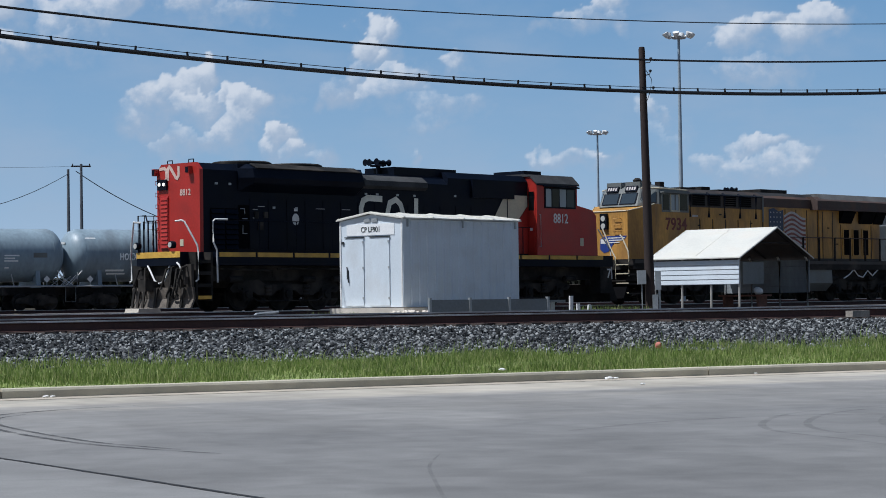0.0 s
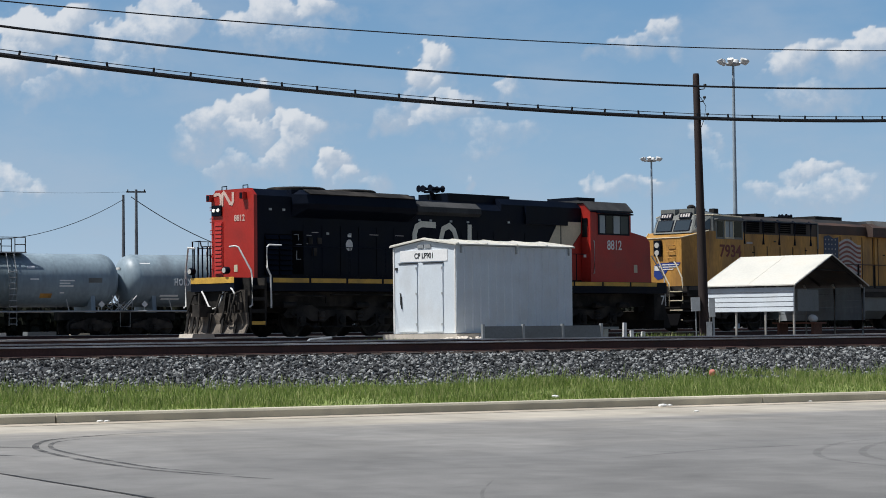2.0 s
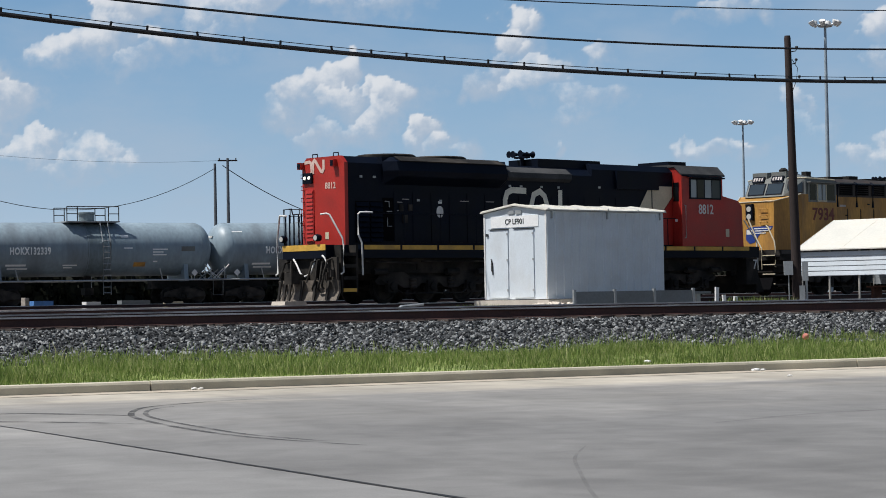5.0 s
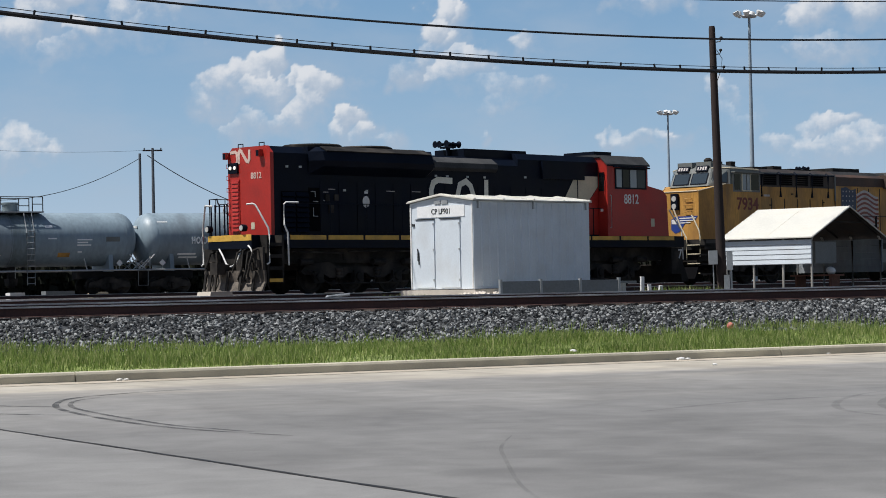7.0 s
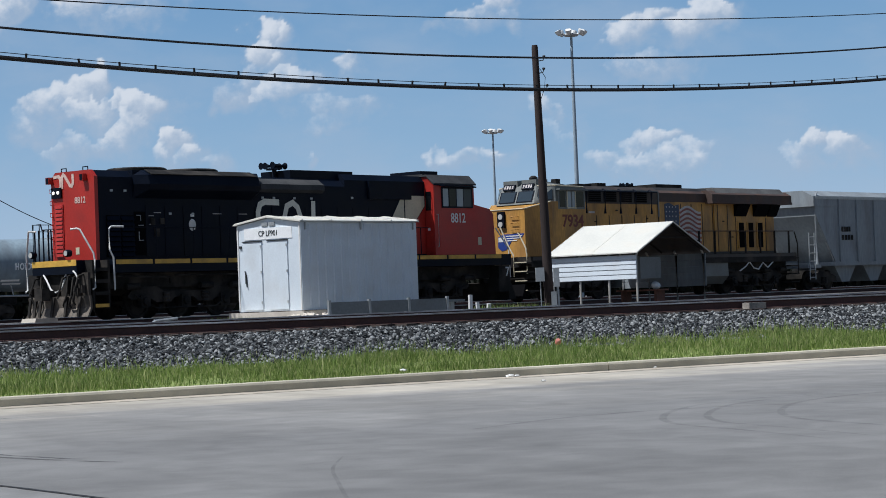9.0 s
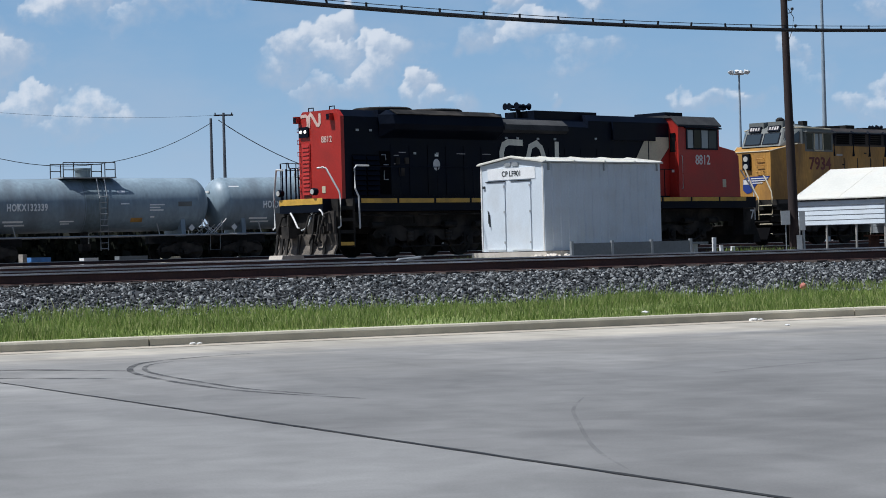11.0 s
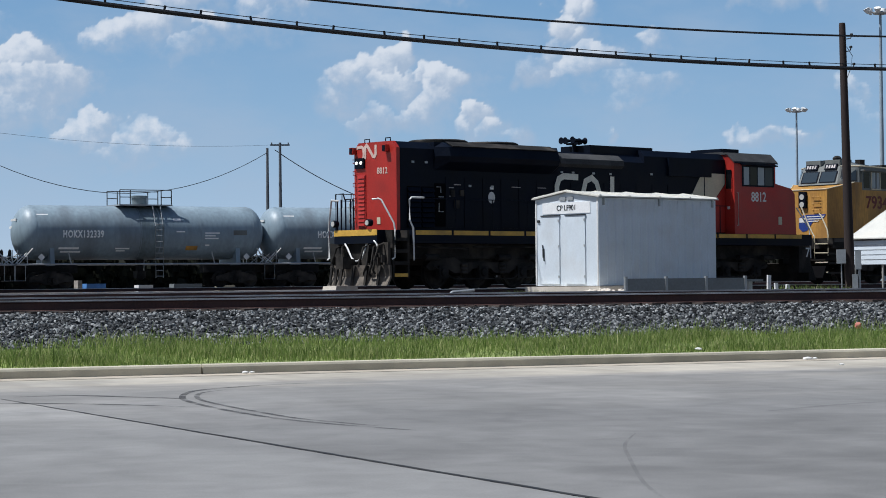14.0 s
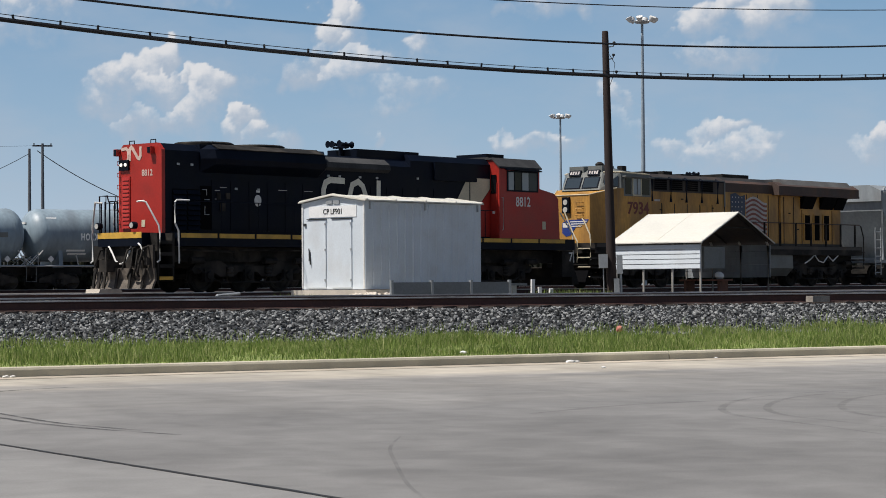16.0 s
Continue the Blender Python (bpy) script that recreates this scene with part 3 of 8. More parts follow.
def cumulus_field(az, el):
    """How much cloud stands at each direction, and how much of it is sunlit: heaps of round billows, large ones with small ones on them."""
    rng = np.random.default_rng(21)
    table = rng.random((256, 256))

    def value(u, v):
        i, j = np.floor(u).astype(int), np.floor(v).astype(int)
        a, b = u - i, v - j
        a, b = a * a * (3 - 2 * a), b * b * (3 - 2 * b)
        q = lambda x, y: table[x % 256, y % 256]
        return (q(i, j) * (1 - a) + q(i + 1, j) * a) * (1 - b) + (q(i, j + 1) * (1 - a) + q(i + 1, j + 1) * a) * b

    def fbm(scale, off, octaves=5):
        return sum(0.5 ** k * (value(az * scale * 2 ** k + off, el * scale * 2 ** k + off * 1.7) - 0.5) for k in range(octaves))

    u, v = az + 0.75 * fbm(1.1, 11.0, 6), el + 0.6 * fbm(1.1, 57.0, 6)
    cover, sunlit = np.zeros_like(az), np.zeros_like(az)
    for body, puffs in CLOUDS:
        heap, face = np.zeros_like(az), np.zeros_like(az)
        base = min(e - h for _, e, _, h in puffs)
        top = max(e + h for _, e, _, h in puffs)
        billows = []
        for a, e, w, h in puffs:
            billows.append((a, e, w * 1.12, h * 1.15, 0.0))
            for k in range(16):
                t = rng.uniform(-0.5, math.pi + 0.5)
                d = rng.uniform(0.45, 0.95)
                r = rng.uniform(0.2, 0.42)
                billows.append((a + w * d * math.cos(t), e + h * d * math.sin(t), (0.5 * w + 0.5 * h) * r, h * r * 1.05, 0.25))
        for a, e, w, h, lift in billows:
            x, y = (u - a) / w, (v - e) / h
            d2 = x * x + y * y
            z = np.sqrt(np.clip(1 - d2, 0, 1))
            up = z * h + lift * h
            light = np.clip(0.46 + 0.42 * y - 0.30 * x + 0.12 * z, 0, 1)
            over = (d2 < 1) & (up > heap)
            face = np.where(over, light, face)
            heap = np.where(over, up, heap)
        rise = np.clip((v - base) / max(top - base, 0.2), 0, 1)
        haze = np.zeros_like(az)
        for a, e, w, h in puffs:
            d2 = ((u - a - 0.15) / (w * 2.2)) ** 2 + ((v - e + 0.12) / (h * 2.4)) ** 2
            haze = np.maximum(haze, np.clip(1 - d2, 0, 1) ** 1.5)
        amount = body * np.clip(heap / (0.52 - 0.30 * rise), 0, 1) ** 0.8 * (0.5 + 0.5 * np.clip(rise * 1.6, 0, 1))
        lit = face * (0.5 + 0.5 * rise) * np.clip(heap / 0.18, 0, 1)
        amount = np.maximum(amount, 0.68 * body * haze)
        sunlit = np.where(amount > cover, lit, sunlit)
        cover = np.maximum(cover, amount)
    return cover, sunlit


def build_sky():
    """Far arc of open sky with scattered cumulus; u and v are degrees round and up."""
    R0, step = 3000.0, 0.07
    cols = np.concatenate([np.arange(-40, -22, 2.0), np.arange(-22, 16, step), np.arange(16, 41, 2.0)])
    els = np.concatenate([[-1.5, 0.0, 1.5], np.arange(2.4, 9.9, step), [10.5, 12.0, 14.0, 17.0]])
    A, E = np.meshgrid(cols, els)
    cover, sunlit = cumulus_field(A, E)
    r = np.radians(A)
    V = np.stack([R0 * np.sin(r), R0 * np.cos(r), EYE + R0 * np.tan(np.radians(E))], -1).reshape(-1, 3)
    nc, nr = len(cols), len(els)
    idx = np.arange(nc * nr).reshape(nr, nc)
    F = np.stack([idx[:-1, :-1], idx[1:, :-1], idx[1:, 1:], idx[:-1, 1:]], -1).reshape(-1, 4)
    me = bpy.data.meshes.new("backdrop")
    me.from_pydata(V.tolist(), [], F.tolist())
    for name, data in (("azimuth", A), ("elevation", E), ("cloud", cover), ("sunlit", sunlit)):
        me.attributes.new(name, "FLOAT", "POINT").data.foreach_set("value", data.astype(np.float32).ravel())
    m = bpy.data.materials.new("sky_with_cumulus")
    m.use_nodes = True
    N, L = m.node_tree.nodes, m.node_tree.links
    N.remove(N["Principled BSDF"])

    def attr(name):
        n = N.new("ShaderNodeAttribute")
        n.attribute_name = name
        return n.outputs["Fac"]

    def mth(op, a, b):
        n = N.new("ShaderNodeMath")
        n.operation = op
        for k, v in zip(n.inputs, (a, b)):
            if isinstance(v, (int, float)):
                k.default_value = v
            else:
                L.new(v, k)
        return n.outputs[0]

    def rng(src, a, b, lo=0.0, hi=1.0, smooth=False):
        n = N.new("ShaderNodeMapRange")
        n.interpolation_type = "SMOOTHSTEP" if smooth else "LINEAR"
        for i, v in enumerate((a, b, lo, hi)):
            n.inputs[i + 1].default_value = v
        L.new(src, n.inputs[0])
        return n.outputs[0]

    place_at = N.new("ShaderNodeCombineXYZ")
    L.new(attr("azimuth"), place_at.inputs[0])
    L.new(attr("elevation"), place_at.inputs[1])

    def fbm(scale, detail, stretch=1.0):
        mp = N.new("ShaderNodeMapping")
        mp.inputs["Scale"].default_value = (1 / stretch, 1, 1)
        L.new(place_at.outputs[0], mp.inputs[0])
        n = N.new("ShaderNodeTexNoise")
        n.inputs["Scale"].default_value, n.inputs["Detail"].default_value, n.inputs["Roughness"].default_value = scale, detail, 0.55
        L.new(mp.outputs[0], n.inputs["Vector"])
        return n.outputs[0]

    def mix(f, a, b):
        x = N.new("ShaderNodeMix")
        x.data_type = "RGBA"
        for k, v in ((x.inputs[0], f), (x.inputs[6], a), (x.inputs[7], b)):
            if isinstance(v, tuple):
                k.default_value = (*v, 1)
            else:
                L.new(v, k)
        return x.outputs[2]

    fine = fbm(2.6, 6.0)
    soft = mth("ADD", attr("cloud"), mth("MULTIPLY", mth("SUBTRACT", fine, 0.5), 0.8))
    cover = rng(soft, 0.06, 1.0, 0.0, 0.90, True)
    cover = mth("MULTIPLY", cover, rng(attr("cloud"), 0.0, 0.10))
    veil = rng(fbm(0.42, 5.0, 2.2), 0.40, 0.72, 0.0, 0.42, True)
    cover = mth("MAXIMUM", cover, veil)
    light = rng(mth("ADD", attr("sunlit"), mth("MULTIPLY", mth("SUBTRACT", fine, 0.5), 0.75)), 0.16, 0.80, 0.0, 1.0, True)
    ramp = N.new("ShaderNodeValToRGB")
    L.new(rng(attr("elevation"), -1.0, 10.0), ramp.inputs[0])
    ramp.color_ramp.elements[0].position, ramp.color_ramp.elements[0].color = 0.05, (0.53, 0.625, 0.715, 1)
    ramp.color_ramp.elements[1].position, ramp.color_ramp.elements[1].color = 0.95, (0.175, 0.345, 0.56, 1)
    mid = ramp.color_ramp.elements.new(0.45)
    mid.color = (0.325, 0.485, 0.645, 1)
    col = mix(cover, ramp.outputs[0], mix(light, (0.44, 0.52, 0.62), (0.80, 0.81, 0.82)))
    em = N.new("ShaderNodeEmission")
    L.new(col, em.inputs[0])
    em.inputs[1].default_value = 0.91
    L.new(em.outputs[0], N["Material Output"].inputs[0])
    me.materials.append(m)
    ob = tagged(new("backdrop", me), "blue summer sky with scattered white cumulus clouds", "sky", kind="structure")
    ob.visible_shadow = False


build_sky()

# ---- yard tracks ----
LOCO_AT, LOCO_HEAD = (-8.32, 66.82), 47.0
LOCO = place(LOCO_AT[0], LOCO_AT[1], RAIL_Z, LOCO_HEAD)
track(LOCO @ T(0, 0, -0.188), -60, 150, "rusty yard track under the locomotives")
TANK_AT, TANK_HEAD = (-32.6, 111.6), 33.0
TANKS = place(TANK_AT[0], TANK_AT[1], RAIL_Z, TANK_HEAD)
track(TANKS @ T(0, 0, -0.188), -90, 140, "far rusty yard track under the tank cars")


# ---- equipment shed ----
def build_shed():
    W, D, H = 2.43, 4.72, 2.36        # door end, long side, eave
    # x along the long side away from the door, y across away from the open side
    s = thing("equipment_shed", place(-1.05, 56.0, 1.10, 47.0), "pale grey painted steel equipment shed with double doors", "shed")
    bm = bmesh.new()
    ridge = H + 0.17
    prism(bm, [(0, 0), (W, 0), (W, H), (W / 2, ridge), (0, H)], 0.0, D, "x")
    part("body", bm, SHED_WHITE, s)
    for k in range(16):               # wall ribs on the long side
        if k in (0, 15):
            continue
        bm = bmesh.new()
        x = k * D / 15
        prism(bm, [(x - 0.03, 0), (x - 0.014, -0.028), (x + 0.014, -0.028), (x + 0.03, 0)], 0.06, H - 0.04, "z")
        part("wall_rib", bm, SHED_WHITE, s)
    bm = bmesh.new()
    for y0, y1 in ((-0.07, W / 2), (W / 2, W + 0.07)):
        z0 = H + 0.01 if y0 < 0 else ridge + 0.015
        z1 = ridge + 0.015 if y0 < 0 else H + 0.01
        prism(bm, [(y0, z0), (y1, z1), (y1, z1 + 0.035), (y0, z0 + 0.035)], -0.08, D + 0.06, "x")
    part("roof", bm, TIN_ROOF, s, "light ribbed metal roof")
    for x in (0.0, D * 0.24, D * 0.5, D * 0.76, D):
        bm = bmesh.new()
        for y0, y1, z0, z1 in ((-0.08, W / 2, H + 0.046, ridge + 0.05), (W / 2, W + 0.08, ridge + 0.05, H + 0.046)):
            prism(bm, [(y0, z0), (y1, z1), (y1, z1 + 0.03), (y0, z0 + 0.03)], x - 0.025, x + 0.025, "x")
        part("roof_seam", bm, TIN_ROOF, s)
    for x in (0.16, D * 0.5, D - 0.16):
        bm = bmesh.new()
        box(bm, x - 0.02, x + 0.02, -0.05, 0.0, H - 0.20, H + 0.01)
        part("roof_strap", bm, GALV, s)
    for y in (0.02, W - 0.06):
        bm = bmesh.new()
        box(bm, -0.02, 0.0, y, y + 0.05, 0.02, H - 0.03)
        part("corner_trim", bm, WHITE, s)
    for y0, y1 in ((0.50, 1.24), (1.48, 2.18)):
        bm = bmesh.new()
        box(bm, -0.028, 0.0, y0, y1, 0.05, H - 0.46)
        soften(bm, 0.008, 1)
        d = part("door", bm, SHED_WHITE, s)
        hinge = y0 + 0.02
        for z in (0.22, 1.05, 1.75):
            bm = bmesh.new()
            box(bm, -0.045, -0.028, hinge - 0.022, hinge + 0.022, z, z + 0.06)
            part("hinge", bm, GALV, d)
        if y0 > 1:
            bm = bmesh.new()
            box(bm, -0.05, -0.03, 2.06, 2.12, 0.78, 1.02)
            tube(bm, [(-0.055, 2.11, 1.12), (-0.06, 2.08, 1.0), (-0.055, 2.05, 0.68)], 0.016)
            part("door_lock", bm, TRIM, d, "dark lock bar and padlock")
        bm = bmesh.new()
        box(bm, -0.05, 0.0, y0 - 0.02, y1 + 0.02, H - 0.45, H - 0.43)
        part("drip_edge", bm, TRIM, s)
    bm = bmesh.new()
    box(bm, -0.014, 0.0, 0.32, 2.14, H - 0.40, H - 0.09)
    sign = part("sign", bm, MARK_WHITE, s, "white sign board with black letters")
    letters("sign_text", "CP LF901", 0.205, sign, TRIM, T(-0.019, 1.21, H - 0.31) @ BACK, 0.002, 0.92)
    bm = bmesh.new()
    box(bm, -0.03, 0.0, 0.95, 1.18, H - 0.04, H + 0.06)
    v = part("gable_vent", bm, GALV, s)
    twin(v, s, T(0, 0.28, 0))
    bm = bmesh.new()
    box(bm, -0.035, 0.0, 2.25, 2.33, H - 0.62, H - 0.55)
    part("door_lamp", bm, TRIM, s)
    bm = bmesh.new()
    box(bm, -0.22, D + 0.2, -0.22, W + 0.2, -0.32, -0.02)
    soften(bm, 0.03, 1)
    solid("concrete_pad", bm, PAD, "sandy concrete pad under the equipment shed", "concrete pad", place(-1.05, 56.0, 1.10, 47.0), kind="structure")
    # heap of sandy rubble at the foot
    bm = bmesh.new()
    for i in range(170):
        x, y = random.uniform(-0.9, 3.4), random.uniform(-1.0, -0.2)
        r = random.uniform(0.03, 0.12)
        mm = T(x, y, 0.86 - 1.10 + r * 0.3) @ pose(0, 0, 0, random.uniform(0, 90), random.uniform(0, 90), 0) @ Matrix.Diagonal((r * 1.4, r, r * 0.8, 1))
        bmesh.ops.create_icosphere(bm, subdivisions=1, radius=1.0, matrix=mm)
    solid("rubble", bm, PAD, "pale broken concrete rubble beside the shed", "rubble", place(-1.05, 56.0, 1.10, 47.0), kind="stuff")


build_shed()


def build_barrier():
    """Low grey panel barrier with posts between shed and near track."""
    b = thing("low_barrier", place(-0.33, 52.12, 0.76, 26.3), "low grey metal barrier panels between pale posts", "barrier")
    n, w = 3, 1.12
    for i in range(n):
        bm = bmesh.new()
        box(bm, i * w + 0.03, (i + 1) * w - 0.03, -0.02, 0.03, 0.03, 0.52)
        soften(bm, 0.01, 1)
        part("panel", bm, BARRIER, b)
    bm = bmesh.new()
    box(bm, -0.03, 0.03, -0.05, 0.05, 0, 0.57)
    p = part("post", bm, GALV, b)
    for i in range(1, n + 1):
        twin(p, b, T(i * w, 0, 0))


build_barrier()


# ---- utility pole and overhead cables ----
def build_pole():
    p = thing("utility_pole", pose(6.75, 68.0, 0.76, 0, -1.1, 0), "dark brown wooden utility pole beside the tracks", "utility pole")
    bm = bmesh.new()
    lathe(bm, [(0, 0.165), (3, 0.145), (6, 0.125), (8.6, 0.105), (8.68, 0.09)], "z", seg=14)
    part("shaft", bm, POLE_WOOD, p, smooth=True)
    for z, r in ((8.15, 0.25), (7.75, 0.22), (7.2, 0.3)):
        bm = bmesh.new()
        tube(bm, [(0.08, -0.02, z), (r, -0.05, z + 0.02), (r + 0.03, -0.05, z + 0.1)], 0.018)
        lathe(bm, [(0.1, 0.03), (0.12, 0.05), (0.16, 0.05), (0.18, 0.03)], "z", (r + 0.03, -0.05, z), 8)
        part("insulator", bm, TRIM, p)
    bm = bmesh.new()
    tube(bm, [(0.11, -0.1, 7.9), (0.28, -0.12, 7.6), (0.22, -0.12, 7.2), (0.1, -0.12, 6.9)], 0.012)
    part("drop_wire", bm, CABLE, p)
    for x0, x1, z0, z1 in ((-0.42, -0.14, 0.95, 1.40), (0.16, 0.34, 0.75, 1.35), (0.05, 0.22, 0.1, 0.6)):
        bm = bmesh.new()
        box(bm, x0, x1, -0.30, -0.12, z0, z1)
        soften(bm, 0.02, 1)
        part("meter_box", bm, GALV, p, "pale grey meter box")
    for x, z, r in ((0.28, 0.8, 0.04), (-0.28, 0.95, 0.02)):
        bm = bmesh.new()
        tube(bm, [(x, -0.2, 0), (x, -0.2, z)], r)
        part("conduit", bm, GALV, p)


build_pole()


def cable(name, k, s0, z0, radius, label, lash=False):
    """A hanging cable in the upright plane through the pole."""
    m = place(6.65, 67.72, 0, 40.0)
    pts = [(s, 0, z0 + k * (s - s0) ** 2) for s in range(-46, 41, 2)]
    ob = thing(name, m, label, "cable", "overhead cables")
    bm = bmesh.new()
    tube(bm, pts, radius, 6)
    part("strand", bm, CABLE, ob, smooth=True)
    if lash:
        bm = bmesh.new()
        tube(bm, [(s, 0, z0 + k * (s - s0) ** 2 + 0.14) for s in range(-46, 41, 2)], 0.011, 5)
        part("messenger_wire", bm, CABLE, ob, smooth=True)
        bm = bmesh.new()
        box(bm, -0.025, 0.025, -0.02, 0.02, 0.0, 0.17)
        h = None
        for i in range(58):
            s = -42 + 1.35 * i + random.uniform(-0.2, 0.2)
            mm = pose(s, 0, z0 + k * (s - s0) ** 2, 0, random.uniform(-14, 14), 0)
            h = twin(h, ob, mm) if h else part("hanger", bm, CABLE, ob, m=mm)


cable("overhead_cable", 0.0016, -9.5, 7.81, 0.064, "thick black overhead cable hung from a messenger wire", True)
cable("overhead_wire", 0.00155, -13.5, 8.71, 0.034, "black overhead wire above the tracks")
cable("overhead_wire", 0.00105, -26.0, 9.54, 0.018, "thin black overhead wire above the tracks")


# ---- far lamp masts and poles ----
def mast(x, y, h, n, label):
    t = thing("lamp_mast", place(x, y, 0.76, 0), label, "lamp mast", "yard lamp masts")
    bm = bmesh.new()
    lathe(bm, [(0, 0.21), (h * 0.5, 0.15), (h, 0.09)], "z", seg=10)
    part("shaft", bm, MAST_GREY, t, smooth=True)
    bm = bmesh.new()
    lathe(bm, [(h - 0.12, 0.5), (h - 0.02, 0.55), (h + 0.05, 0.5)], "z", seg=12)
    part("lamp_ring", bm, GALV, t)
    for i in range(n):
        a = 2 * math.pi * (i + 0.25) / n
        bm = bmesh.new()
        m = T(0.95 * math.cos(a), 0.6 * math.sin(a), h + 0.12) @ pose(0, 0, 0, 0, 0, math.degrees(a)) @ pose(0, 0, 0, 0, 28, 0)
        lathe(bm, [(-0.22, 0.10), (-0.1, 0.17), (0.10, 0.24), (0.18, 0.24)], "z", seg=10)
        bmesh.ops.transform(bm, matrix=m, verts=bm.verts)
        part("floodlight", bm, WHITE, t, "pale round floodlight", smooth=True)
        bm = bmesh.new()
        tube(bm, [(0.3 * math.cos(a), 0.2 * math.sin(a), h), (0.85 * math.cos(a), 0.55 * math.sin(a), h + 0.05)], 0.04)
        part("arm", bm, GALV, t)


mast(17.2, 150, 19.2, 6, "tall grey steel lamp mast with a floodlight cluster")
mast(16.5, 220, 17.8, 6, "distant grey steel lamp mast with floodlights")


def far_pole(x, y, h, arm, label):
    t = thing("power_pole", place(x, y, 0.76, 12), label, "power pole", "far power poles")
    bm = bmesh.new()
    lathe(bm, [(0, 0.17), (h, 0.10)], "z", seg=9)
    part("shaft", bm, FAR_WOOD, t, smooth=True)
    if arm:
        bm = bmesh.new()
        box(bm, -arm, arm, -0.06, 0.06, h - 0.24, h - 0.13)
        part("crossarm", bm, POLE_WOOD, t)
        for sx in (-0.85, 0.85):
            bm = bmesh.new()
            lathe(bm, [(h - 0.13, 0.04), (h - 0.02, 0.05), (h + 0.02, 0.03)], "z", (sx * arm, 0, 0), 8)
            part("insulator", bm, TRIM, t)


far_pole(-28.6, 160, 10.9, 0, "plain weathered wooden power pole behind the tank cars")
far_pole(-27.6, 160, 11.3, 0.75, "weathered wooden power pole with a crossarm")
far_pole(-45.0, 130, 10.9, 0, "grey weathered wooden power pole behind the tank cars")


def slack_wire(name, a, b, sag, r, label):
    a, b = Vector(a), Vector(b)
    bm = bmesh.new()
    tube(bm, [a.lerp(b, i / 24) - Vector((0, 0, 4 * sag * (i / 24) * (1 - i / 24))) for i in range(25)], r, 5)
    solid(name, bm, CABLE, label, "wire", group="far power wires")


slack_wire("power_wire", (-45.0, 130, 11.2), (-28.6, 160, 11.3), 3.6, 0.024, "slack black power wire between far poles")
slack_wire("power_wire", (-45.0, 130, 11.6), (-28.0, 160, 11.9), 0.6, 0.009, "thin power wire between far poles")
slack_wire("power_wire", (-28.0, 160, 11.5), (-12.0, 178, 7.0), 2.0, 0.035, "slack black power wire between far poles")
slack_wire("power_wire", (-45.0, 130, 11.2), (-46.6, 128.5, 10.2), 0.9, 0.03, "short drooping wire loop at a far pole")
slack_wire("power_wire", (-45.0, 130, 11.2), (-62.0, 108, 11.0), 2.6, 0.035, "slack black power wire between far poles")


# ---- open shelter ----
SHELTER_AT = place(6.95, 75.6, 0.76, -40.0) @ T(0.78, 0, 0)


